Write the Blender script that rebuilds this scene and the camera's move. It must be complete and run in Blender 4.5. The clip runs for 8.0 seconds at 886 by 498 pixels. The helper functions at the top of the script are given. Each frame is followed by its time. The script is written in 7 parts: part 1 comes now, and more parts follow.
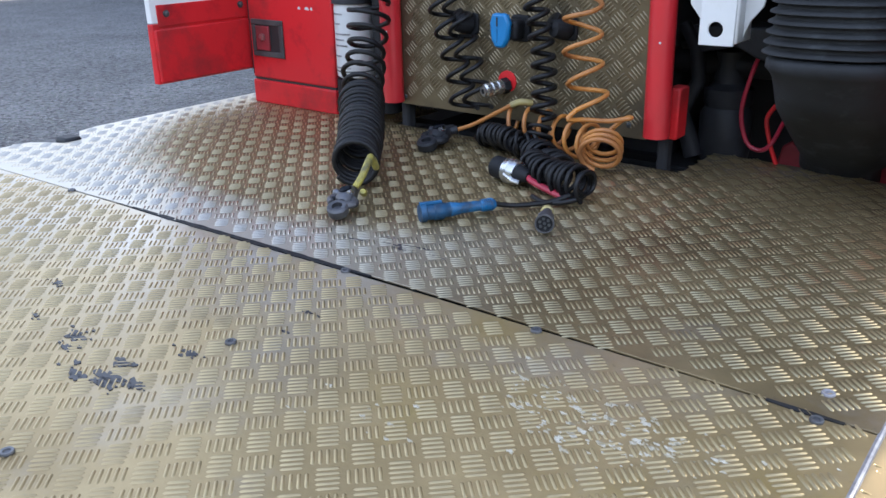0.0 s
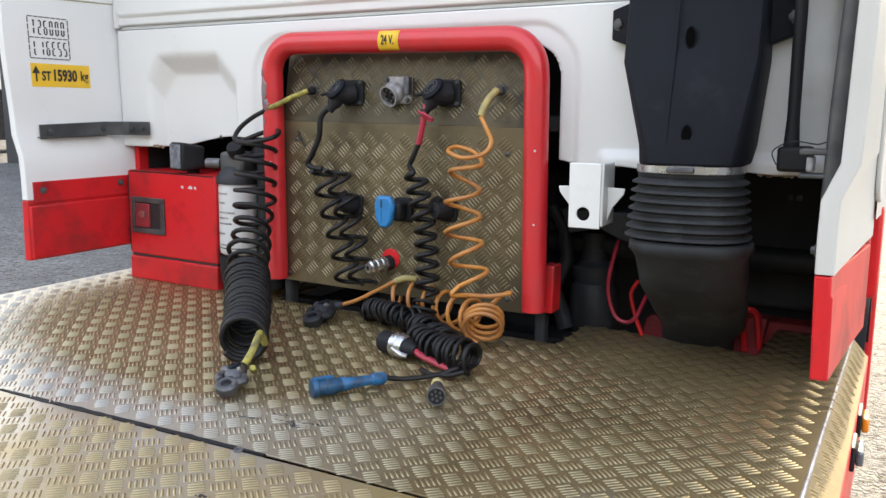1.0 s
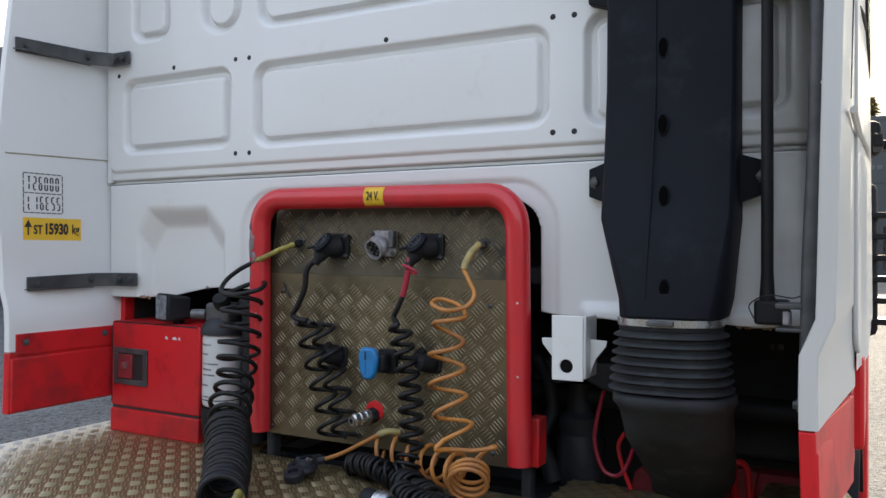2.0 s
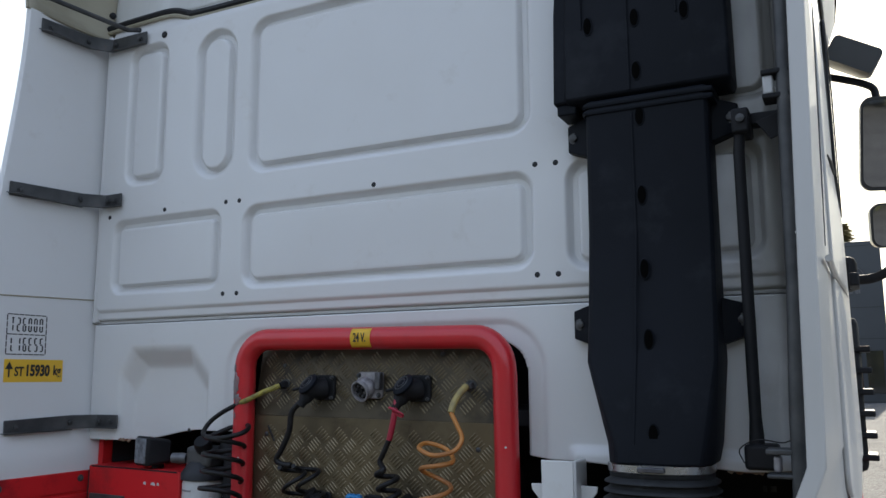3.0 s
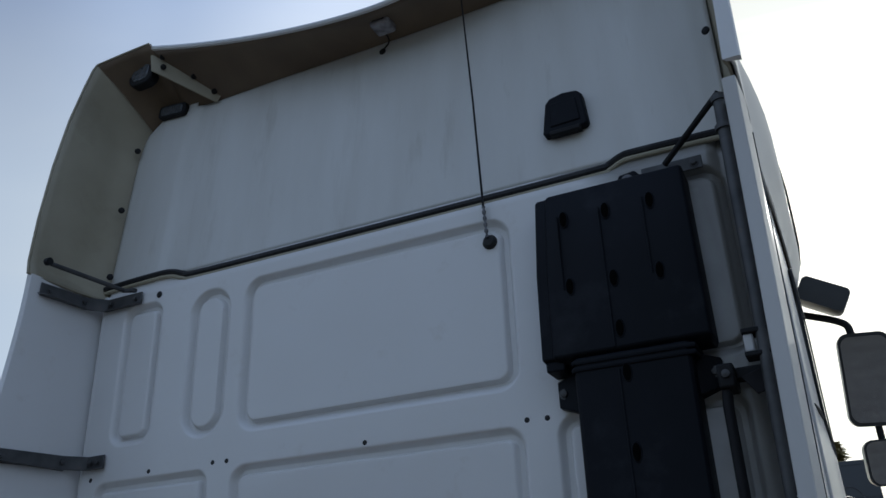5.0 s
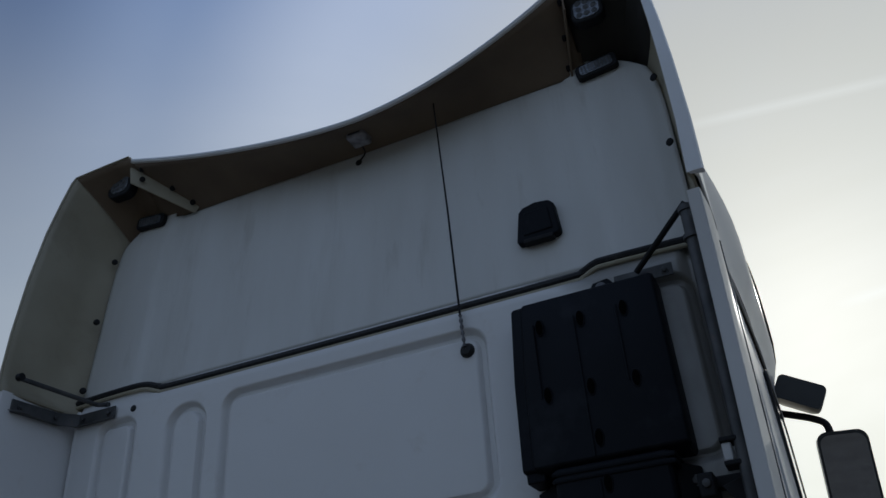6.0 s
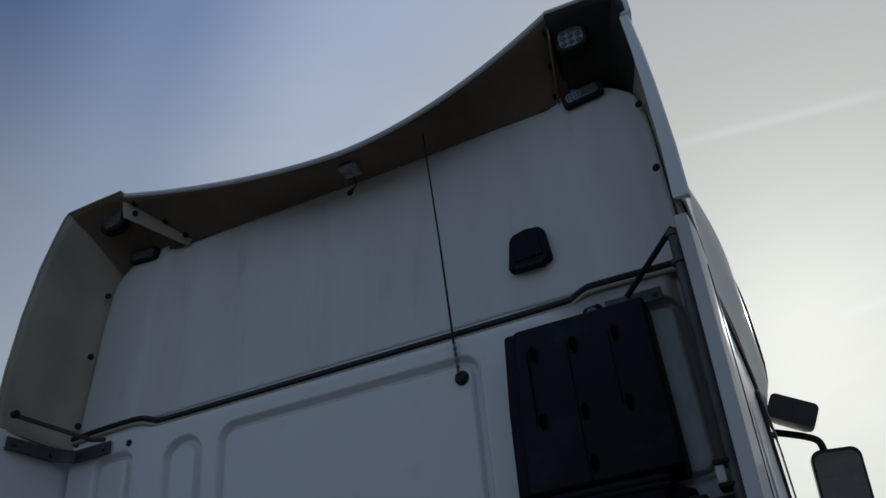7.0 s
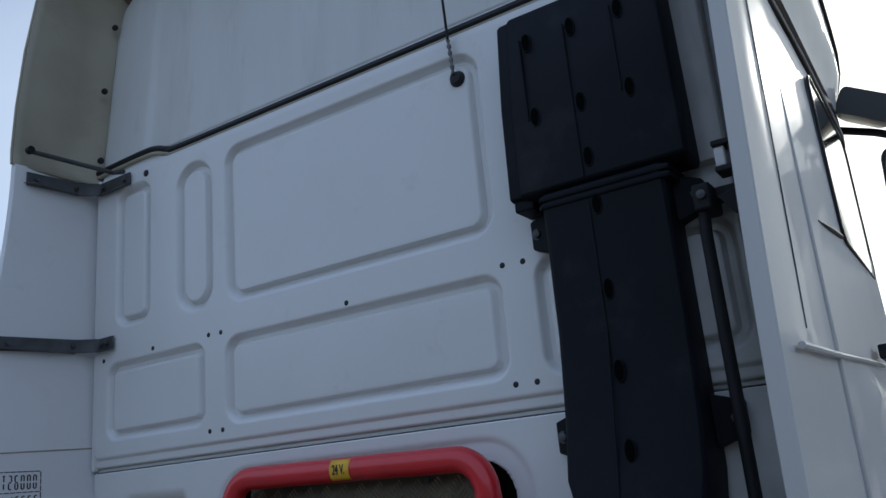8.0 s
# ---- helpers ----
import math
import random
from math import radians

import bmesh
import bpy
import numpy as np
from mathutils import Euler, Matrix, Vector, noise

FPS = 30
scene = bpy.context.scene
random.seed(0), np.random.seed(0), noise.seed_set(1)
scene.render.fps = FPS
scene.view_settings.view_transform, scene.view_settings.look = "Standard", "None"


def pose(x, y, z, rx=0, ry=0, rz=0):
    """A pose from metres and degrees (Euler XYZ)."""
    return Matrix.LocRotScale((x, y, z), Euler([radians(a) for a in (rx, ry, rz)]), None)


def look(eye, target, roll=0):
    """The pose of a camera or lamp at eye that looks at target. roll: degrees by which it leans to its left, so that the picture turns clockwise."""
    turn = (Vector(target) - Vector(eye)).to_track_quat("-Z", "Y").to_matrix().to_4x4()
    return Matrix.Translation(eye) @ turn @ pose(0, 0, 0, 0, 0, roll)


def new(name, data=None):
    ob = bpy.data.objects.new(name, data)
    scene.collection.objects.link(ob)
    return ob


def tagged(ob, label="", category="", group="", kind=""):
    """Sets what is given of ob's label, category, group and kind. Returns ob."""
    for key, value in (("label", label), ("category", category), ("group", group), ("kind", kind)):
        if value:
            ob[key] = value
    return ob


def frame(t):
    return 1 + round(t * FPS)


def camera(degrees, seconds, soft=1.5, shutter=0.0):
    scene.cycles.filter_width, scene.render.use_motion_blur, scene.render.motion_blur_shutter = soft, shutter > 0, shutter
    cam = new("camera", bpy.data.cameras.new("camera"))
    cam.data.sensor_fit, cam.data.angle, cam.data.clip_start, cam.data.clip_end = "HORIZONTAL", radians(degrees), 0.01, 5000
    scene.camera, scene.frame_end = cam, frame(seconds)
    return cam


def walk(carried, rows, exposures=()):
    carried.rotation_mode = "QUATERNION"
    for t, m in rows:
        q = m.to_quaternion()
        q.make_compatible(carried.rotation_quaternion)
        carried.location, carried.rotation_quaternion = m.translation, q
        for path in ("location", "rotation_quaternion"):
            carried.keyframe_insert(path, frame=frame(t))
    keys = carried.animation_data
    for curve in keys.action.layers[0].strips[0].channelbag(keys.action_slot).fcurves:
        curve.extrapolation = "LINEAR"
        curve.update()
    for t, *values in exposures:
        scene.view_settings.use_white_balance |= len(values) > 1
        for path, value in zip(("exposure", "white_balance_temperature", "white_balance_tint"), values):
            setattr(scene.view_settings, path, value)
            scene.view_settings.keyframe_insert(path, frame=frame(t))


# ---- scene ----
cam = camera(56.6, 8.0)
PATH = [
    (0, (1.279, -1.979, 1.656), (0.121, -0.521, 0.925), -1.6),
    (0.2, (1.268, -2.003, 1.672), (0.189, -0.452, 1.016), -1.4),
    (0.5, (1.26, -2.03, 1.667), (0.251, -0.383, 1.146), -0.8),
    (0.7, (1.259, -2.046, 1.676), (0.294, -0.347, 1.247), -0.2),
    (1, (1.259, -2.049, 1.674), (0.313, -0.319, 1.342), 0.3),
    (1.5, (1.267, -2.054, 1.683), (0.325, -0.297, 1.517), 0.4),
    (2.8, (1.279, -2.07, 1.745), (0.378, -0.302, 2.001), -0.3),
    (3, (1.277, -2.077, 1.749), (0.389, -0.312, 2.059), -0.3),
    (3.5, (1.283, -2.08, 1.767), (0.419, -0.328, 2.198), -0.5),
    (4, (1.278, -2.094, 1.794), (0.446, -0.37, 2.372), -0.8),
    (4.5, (1.28, -2.115, 1.804), (0.471, -0.429, 2.513), -1.3),
    (5, (1.28, -2.133, 1.824), (0.509, -0.485, 2.655), -2.3),
    (5.2, (1.281, -2.137, 1.825), (0.526, -0.502, 2.696), -2.7),
    (6.3, (1.307, -2.191, 1.861), (0.677, -0.632, 2.945), -5.1),
    (6.5, (1.308, -2.204, 1.863), (0.693, -0.653, 2.967), -5.5),
    (7, (1.314, -2.198, 1.851), (0.682, -0.637, 2.929), -6),
    (7.2, (1.331, -2.165, 1.855), (0.664, -0.586, 2.888), -6),
    (7.5, (1.37, -2.079, 1.836), (0.607, -0.458, 2.727), -5.9),
    (7.7, (1.408, -1.96, 1.825), (0.544, -0.328, 2.593), -5.5),
    (7.9, (1.447, -1.876, 1.817), (0.492, -0.235, 2.448), -5.5),
    (8, (1.467, -1.824, 1.810), (0.456, -0.185, 2.351), -5.4),
]
walk(cam, [(t, look(eye, target, roll)) for t, eye, target, roll in PATH],
     [(0.0, 2.44, 5950, 8), (0.5, 2.44, 6500, 7), (1.0, 2.62, 7250, 7), (1.5, 2.28, 6950, 7), (3.0, 1.18, 6100, 6), (3.5, 0.92, 5750, 5), (4.5, 0.48, 5550, 5),
      (5.0, 0.17, 5500, 5), (6.5, -0.62, 5500, 6), (7.0, -0.64, 5500, 6), (7.5, -0.45, 5500, 6), (7.7, -0.38, 5470, 6), (7.9, -0.15, 5440, 6), (8.0, 0.54, 5420, 6)])

# ---- sky and sun ----
SUN_AZ, SUN_EL = 3.2, 24.0
world = bpy.data.worlds.new("sky")
scene.world = world
world.use_nodes = True
wn, wl = world.node_tree.nodes, world.node_tree.links
sky = wn.new("ShaderNodeTexSky")
sky.sky_type, sky.sun_disc = "NISHITA", False
sky.sun_elevation, sky.sun_rotation = radians(SUN_EL), radians(SUN_AZ)
sky.air_density, sky.dust_density, sky.ozone_density = 1.0, 0.8, 1.0
wn["Background"].inputs["Strength"].default_value = 0.12
# thin high haze with drawn-out streaks lies over the clear sky
coord, stretch, streaks, thick, veil = (wn.new("ShaderNodeTexCoord"), wn.new("ShaderNodeMapping"), wn.new("ShaderNodeTexNoise"),
                                        wn.new("ShaderNodeMapRange"), wn.new("ShaderNodeMixRGB"))
stretch.inputs["Scale"].default_value = (1.2, 1.2, 3.0)
stretch.inputs["Rotation"].default_value = (0.25, 0.1, 0.4)
streaks.inputs["Scale"].default_value, streaks.inputs["Detail"].default_value, streaks.inputs["Distortion"].default_value = 1.6, 5.0, 0.6
thick.inputs["From Min"].default_value, thick.inputs["From Max"].default_value = 0.3, 0.75
thick.inputs["To Min"].default_value, thick.inputs["To Max"].default_value = 0.66, 0.83
# haze scatters forwards, so that it is brighter towards the sun
glow, towards = wn.new("ShaderNodeMapRange"), wn.new("ShaderNodeVectorMath")
towards.operation = "DOT_PRODUCT"
towards.inputs[1].default_value = (math.sin(radians(SUN_AZ)) * math.cos(radians(SUN_EL)), math.cos(radians(SUN_AZ)) * math.cos(radians(SUN_EL)), math.sin(radians(SUN_EL)))
wl.new(coord.outputs["Generated"], towards.inputs[0])
wl.new(towards.outputs["Value"], glow.inputs["Value"])
glow.inputs["From Min"].default_value, glow.inputs["From Max"].default_value = -0.1, 1.0
shade = wn.new("ShaderNodeValToRGB")
shade.color_ramp.interpolation = "EASE"
for k, (at, tone) in enumerate(((0.0, (0.42, 0.47, 0.60)), (0.62, (0.125, 0.17, 0.30)), (0.73, (0.35, 0.41, 0.58)), (0.84, (0.81, 0.81, 0.90)), (0.98, (0.95, 0.82, 0.62)))):
    stop = shade.color_ramp.elements[k] if k < 2 else shade.color_ramp.elements.new(at)
    stop.position, stop.color = at, (*tone, 1)
haze = wn.new("ShaderNodeMixRGB")
haze.blend_type, haze.inputs[0].default_value, haze.inputs[2].default_value = "MULTIPLY", 1.0, (8.0, 8.0, 8.0, 1)
wl.new(glow.outputs[0], shade.inputs["Fac"])
wl.new(shade.outputs["Color"], haze.inputs[1])
# the haze is whiter and thicker low over the horizon
split_dir, low, pale = wn.new("ShaderNodeSeparateXYZ"), wn.new("ShaderNodeMapRange"), wn.new("ShaderNodeMixRGB")
wl.new(coord.outputs["Generated"], split_dir.inputs[0])
wl.new(split_dir.outputs["Z"], low.inputs["Value"])
low.inputs["From Min"].default_value, low.inputs["From Max"].default_value = 0.44, 0.74
low.inputs["To Min"].default_value, low.inputs["To Max"].default_value = 0.9, 0.0
warmth, low_tone = wn.new("ShaderNodeMapRange"), wn.new("ShaderNodeMixRGB")
warmth.inputs["From Min"].default_value, warmth.inputs["From Max"].default_value = 0.48, 0.98
low_tone.inputs[1].default_value, low_tone.inputs[2].default_value = (3.75, 3.85, 4.2, 1), (9.0, 8.0, 5.9, 1)
wl.new(glow.outputs[0], warmth.inputs["Value"])
wl.new(warmth.outputs[0], low_tone.inputs[0])
wl.new(low_tone.outputs[0], pale.inputs[2])
wl.new(low.outputs[0], pale.inputs[0])
wl.new(haze.outputs[0], pale.inputs[1])
wl.new(pale.outputs[0], veil.inputs[2])
wl.new(coord.outputs["Generated"], stretch.inputs["Vector"])
wl.new(stretch.outputs[0], streaks.inputs["Vector"])
wl.new(streaks.outputs["Fac"], thick.inputs["Value"])
wl.new(thick.outputs[0], veil.inputs[0])
wl.new(sky.outputs[0], veil.inputs[1])
bright_sky = veil.outputs[0]
# two thin vapour trails: the plane that each lies in, its middle, how far it reaches and how strong it is
for plane, middle, reach, strength in (((-0.0859, 0.589, -0.8036), (0.0892, 0.8079, 0.5826), (0.9885, 0.998), 0.13), ((0.0958, 0.3763, -0.9215), (0.14, 0.911, 0.388), (0.9975, 0.9992), 0.2)):
    off, width, along, ends, both, trail = (wn.new("ShaderNodeVectorMath"), wn.new("ShaderNodeMapRange"), wn.new("ShaderNodeVectorMath"), wn.new("ShaderNodeMapRange"),
                                            wn.new("ShaderNodeMath"), wn.new("ShaderNodeMixRGB"))
    size = wn.new("ShaderNodeMath")
    off.operation = along.operation = "DOT_PRODUCT"
    size.operation, both.operation = "ABSOLUTE", "MULTIPLY"
    off.inputs[1].default_value, along.inputs[1].default_value = plane, middle
    wl.new(coord.outputs["Generated"], off.inputs[0])
    wl.new(coord.outputs["Generated"], along.inputs[0])
    wl.new(off.outputs["Value"], size.inputs[0])
    wl.new(size.outputs[0], width.inputs["Value"])
    width.inputs["From Min"].default_value, width.inputs["From Max"].default_value = 0.0, 0.008
    width.inputs["To Min"].default_value, width.inputs["To Max"].default_value = strength, 0.0
    wl.new(along.outputs["Value"], ends.inputs["Value"])
    ends.inputs["From Min"].default_value, ends.inputs["From Max"].default_value = reach
    wl.new(width.outputs[0], both.inputs[0])
    wl.new(ends.outputs[0], both.inputs[1])
    wl.new(both.outputs[0], trail.inputs[0])
    wl.new(bright_sky, trail.inputs[1])
    trail.inputs[2].default_value = (14.0, 13.0, 11.5, 1)
    bright_sky = trail.outputs[0]
wl.new(bright_sky, wn["Background"].inputs["Color"])
sun = new("sun", bpy.data.lights.new("sun", "SUN"))
sun.data.energy, sun.data.angle, sun.data.color = 3.0, radians(0.5), (1.0, 0.86, 0.68)
sx, sy, sz = (math.sin(radians(SUN_AZ)) * math.cos(radians(SUN_EL)), math.cos(radians(SUN_AZ)) * math.cos(radians(SUN_EL)),
              math.sin(radians(SUN_EL)))
sun.matrix_world = look((sx * 60, sy * 60, sz * 60), (0, 0, 0))

# ---- materials ----
def mat(name, color, rough=0.5, metal=0.0, second=None, scale=6.0, amount=0.35, bump=0.0, bump_scale=300.0, coat=0.0,
        stain=None, stain_scale=2.0, stain_at=(0.55, 0.75), rough_var=0.1, vary=0.0, stretch=(1, 1, 1), spec=0.5):
    """Base colour with mottling at one scale, stains at a larger one, and a fine bump."""
    m = bpy.data.materials.new(name)
    m.use_nodes = True
    n, l = m.node_tree.nodes, m.node_tree.links
    b = n["Principled BSDF"]
    b.inputs["Metallic"].default_value = metal
    b.inputs["Specular IOR Level"].default_value = spec
    b.inputs["Coat Weight"].default_value = coat
    b.inputs["Coat Roughness"].default_value = 0.08
    co = n.new("ShaderNodeTexCoord")
    mp = n.new("ShaderNodeMapping")
    mp.inputs["Scale"].default_value = stretch
    l.new(co.outputs["Object"], mp.inputs["Vector"])
    noi = n.new("ShaderNodeTexNoise")
    noi.inputs["Scale"].default_value, noi.inputs["Detail"].default_value = scale, 6.0
    l.new(mp.outputs[0], noi.inputs["Vector"])
    mix = n.new("ShaderNodeMixRGB")
    mix.inputs[1].default_value = (*color, 1)
    mix.inputs[2].default_value = (*(second or [c * 0.8 for c in color]), 1)
    ramp = n.new("ShaderNodeMapRange")
    ramp.inputs["From Min"].default_value, ramp.inputs["From Max"].default_value = 0.35, 0.7
    ramp.inputs["To Max"].default_value = amount
    l.new(noi.outputs["Fac"], ramp.inputs["Value"])
    l.new(ramp.outputs[0], mix.inputs[0])
    out = mix.outputs[0]
    if stain:
        noi2 = n.new("ShaderNodeTexNoise")
        noi2.inputs["Scale"].default_value, noi2.inputs["Detail"].default_value = stain_scale, 8.0
        noi2.inputs["Roughness"].default_value = 0.65
        l.new(mp.outputs[0], noi2.inputs["Vector"])
        r2 = n.new("ShaderNodeMapRange")
        r2.inputs["From Min"].default_value, r2.inputs["From Max"].default_value = stain_at
        r2.inputs["To Max"].default_value = 0.8
        l.new(noi2.outputs["Fac"], r2.inputs["Value"])
        mix2 = n.new("ShaderNodeMixRGB")
        l.new(out, mix2.inputs[1])
        mix2.inputs[2].default_value = (*stain, 1)
        l.new(r2.outputs[0], mix2.inputs[0])
        out = mix2.outputs[0]
    if vary:
        info, hsv, vr = n.new("ShaderNodeObjectInfo"), n.new("ShaderNodeHueSaturation"), n.new("ShaderNodeMapRange")
        vr.inputs["To Min"].default_value, vr.inputs["To Max"].default_value = 1 - vary, 1 + vary
        l.new(info.outputs["Random"], vr.inputs["Value"])
        l.new(vr.outputs[0], hsv.inputs["Value"])
        l.new(out, hsv.inputs["Color"])
        out = hsv.outputs[0]
    l.new(out, b.inputs["Base Color"])
    rr = n.new("ShaderNodeMapRange")
    rr.inputs["To Min"].default_value, rr.inputs["To Max"].default_value = max(rough - rough_var, 0.02), min(rough + rough_var, 1)
    l.new(noi.outputs["Fac"], rr.inputs["Value"])
    l.new(rr.outputs[0], b.inputs["Roughness"])
    if bump:
        fine, bp = n.new("ShaderNodeTexNoise"), n.new("ShaderNodeBump")
        fine.inputs["Scale"].default_value, fine.inputs["Detail"].default_value = bump_scale, 3.0
        l.new(mp.outputs[0], fine.inputs["Vector"])
        bp.inputs["Strength"].default_value, bp.inputs["Distance"].default_value = bump, 0.002
        l.new(fine.outputs["Fac"], bp.inputs["Height"])
        l.new(bp.outputs[0], b.inputs["Normal"])
    return m


WHITE = mat("white paint", (0.74, 0.745, 0.75), 0.35, second=(0.69, 0.685, 0.67), scale=3.0, amount=0.35, bump=0.05, bump_scale=140,
            coat=0.3, stain=(0.55, 0.52, 0.47), stain_scale=1.3, stain_at=(0.6, 0.95))
WHITE_GLOSS = mat("glossy white paint", (0.64, 0.64, 0.63), 0.36, second=(0.56, 0.55, 0.52), scale=2.0, coat=0.12, bump=0.02, bump_scale=60)
WHITE_ROOF = mat("white roof panel", (0.67, 0.675, 0.66), 0.45, second=(0.56, 0.555, 0.525), scale=2.2, amount=0.6, bump=0.05,
                 stain=(0.34, 0.32, 0.27), stain_scale=2.4, stain_at=(0.6, 0.9), stretch=(3, 1, 0.6))
RED = mat("red paint", (0.64, 0.022, 0.028), 0.42, second=(0.46, 0.02, 0.024), scale=4, amount=0.4, coat=0.08, spec=0.2, bump=0.06, bump_scale=160,
          stain=(0.10, 0.03, 0.03), stain_scale=4.5, stain_at=(0.52, 0.74))
RED_FRAME = mat("scratched red paint", (0.60, 0.02, 0.03), 0.35, second=(0.48, 0.025, 0.03), scale=7, amount=0.5, coat=0.3, bump=0.08,
                bump_scale=90, stain=(0.62, 0.35, 0.33), stain_scale=38, stain_at=(0.72, 0.8))
RED_DARK = mat("dirty dark red paint", (0.30, 0.02, 0.03), 0.6, second=(0.08, 0.02, 0.02), scale=8, amount=0.8)
FIBRE = mat("bare fibreglass", (0.40, 0.37, 0.28), 0.6, second=(0.30, 0.27, 0.19), scale=2.5, amount=0.9, bump=0.2, bump_scale=90,
            stain=(0.22, 0.19, 0.13), stain_scale=3, stain_at=(0.5, 0.85))
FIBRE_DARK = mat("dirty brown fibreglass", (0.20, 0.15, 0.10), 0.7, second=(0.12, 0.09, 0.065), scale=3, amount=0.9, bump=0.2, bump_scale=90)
NICHE = mat("near-black fibreglass", (0.035, 0.032, 0.028), 0.7, second=(0.015, 0.014, 0.013), scale=3, amount=0.9, bump=0.2, bump_scale=90)
DUCT = mat("black moulded plastic", (0.0048, 0.0066, 0.0105), 0.55, second=(0.010, 0.012, 0.018), scale=5, amount=0.7, bump=0.15, bump_scale=350, spec=0.14)
RUBBER = mat("black rubber", (0.014, 0.015, 0.018), 0.6, second=(0.034, 0.035, 0.038), scale=6, amount=0.7, bump=0.2, bump_scale=200, spec=0.35)
DUSTY_RUBBER = mat("dusty black rubber", (0.015, 0.016, 0.018), 0.7, second=(0.037, 0.040, 0.045), scale=9, amount=0.8, bump=0.35, bump_scale=90, spec=0.3,
                   stain=(0.075, 0.082, 0.09), stain_scale=14, stain_at=(0.55, 0.8))
HOSE = mat("black hose", (0.006, 0.006, 0.008), 0.45, second=(0.017, 0.016, 0.015), scale=25, amount=0.7, spec=0.3)
BLACK = mat("black grime", (0.008, 0.009, 0.011), 0.6, second=(0.02, 0.02, 0.023), scale=7, amount=0.8, bump=0.3, bump_scale=60, spec=0.25)
ENGINE = mat("oily grey metal", (0.034, 0.036, 0.043), 0.55, second=(0.01, 0.01, 0.012), scale=9, amount=0.9, bump=0.3, bump_scale=50, spec=0.3)
ORANGE = mat("orange hose", (0.58, 0.24, 0.05), 0.4, second=(0.27, 0.11, 0.05), scale=9, amount=0.9)
YELLOW = mat("yellow sleeve", (0.40, 0.34, 0.06), 0.55, second=(0.10, 0.09, 0.05), scale=48, amount=0.95, bump=0.4, bump_scale=260)
BEIGE = mat("faded yellow plastic", (0.42, 0.34, 0.12), 0.5, second=(0.25, 0.21, 0.12), scale=30, amount=0.8)
BLUE = mat("blue plastic", (0.012, 0.145, 0.34), 0.4, second=(0.015, 0.045, 0.09), scale=26, amount=0.75)
BLUE_DIRTY = mat("grimy dark blue plastic", (0.012, 0.085, 0.19), 0.45, second=(0.012, 0.022, 0.04), scale=34, amount=0.85)
BLUE_CAP = mat("light blue plastic", (0.015, 0.19, 0.46), 0.35, second=(0.015, 0.12, 0.30), scale=20, amount=0.5)
RED_SLEEVE = mat("red sleeve", (0.42, 0.02, 0.05), 0.4, second=(0.25, 0.02, 0.04), scale=30, amount=0.7)
# same plate as the deck; this tone allows for the sunlight on the fold
EDGE_METAL = mat("brass-toned fold, toned for sunlight", (0.24, 0.17, 0.08), 0.5, 0.3, second=(0.15, 0.105, 0.05), scale=9, amount=0.8)
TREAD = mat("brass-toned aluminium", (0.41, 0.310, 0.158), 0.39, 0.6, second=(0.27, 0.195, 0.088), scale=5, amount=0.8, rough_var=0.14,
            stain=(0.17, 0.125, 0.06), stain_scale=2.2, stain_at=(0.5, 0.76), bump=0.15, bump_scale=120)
# rear plate: real grime, with some of the cab's shade in the base colour
TREAD_DIRTY_SHADED = mat("grimy brass-toned aluminium with cab shade", (0.265, 0.198, 0.100), 0.44, 0.54, second=(0.185, 0.136, 0.062), scale=5, amount=0.8, rough_var=0.16,
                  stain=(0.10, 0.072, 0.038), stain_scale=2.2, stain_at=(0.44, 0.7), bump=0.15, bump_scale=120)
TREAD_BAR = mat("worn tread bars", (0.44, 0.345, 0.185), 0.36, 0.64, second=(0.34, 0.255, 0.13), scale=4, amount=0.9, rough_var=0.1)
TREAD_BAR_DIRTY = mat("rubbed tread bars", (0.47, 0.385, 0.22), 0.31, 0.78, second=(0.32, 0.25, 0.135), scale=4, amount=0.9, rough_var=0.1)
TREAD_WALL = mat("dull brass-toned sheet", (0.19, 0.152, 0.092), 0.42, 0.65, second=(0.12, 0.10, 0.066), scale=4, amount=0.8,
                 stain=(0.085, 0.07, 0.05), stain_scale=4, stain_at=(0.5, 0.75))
# upper panel sheet and its bars, in darker tones than the lower ones
TREAD_WALL_UPPER = mat("dark brass-toned sheet", (0.100, 0.080, 0.050), 0.46, 0.6, second=(0.045, 0.038, 0.027), scale=6, amount=0.9, bump=0.1, bump_scale=120)
UPPER_WALL_BAR = mat("darker raised bars", (0.20, 0.165, 0.10), 0.36, 0.7, second=(0.11, 0.09, 0.055), scale=6, amount=0.8)
TREAD_WALL_BAR = mat("dull raised bars", (0.235, 0.19, 0.12), 0.36, 0.7, second=(0.16, 0.13, 0.08), scale=6, amount=0.8)
STEEL = mat("grey painted steel", (0.055, 0.058, 0.062), 0.5, 0.4, second=(0.15, 0.15, 0.15), scale=14, amount=0.6)
ZINC = mat("zinc steel", (0.55, 0.56, 0.58), 0.28, 0.95, second=(0.35, 0.35, 0.36), scale=30, amount=0.6)
ALU = mat("dull cast aluminium", (0.16, 0.16, 0.17), 0.45, 0.6, second=(0.06, 0.06, 0.068), scale=26, amount=0.9, bump=0.3, bump_scale=120)
CAST = mat("pale dirty casting", (0.42, 0.41, 0.43), 0.5, 0.35, second=(0.13, 0.12, 0.13), scale=32, amount=0.9, bump=0.3, bump_scale=120)
LABEL_YELLOW = mat("yellow label", (0.85, 0.52, 0.03), 0.4, second=(0.75, 0.46, 0.05), scale=20)
HOLE = mat("painted hollow black", (0.002, 0.002, 0.002), 0.9, spec=0.05)
INK = mat("black ink", (0.02, 0.02, 0.022), 0.5)
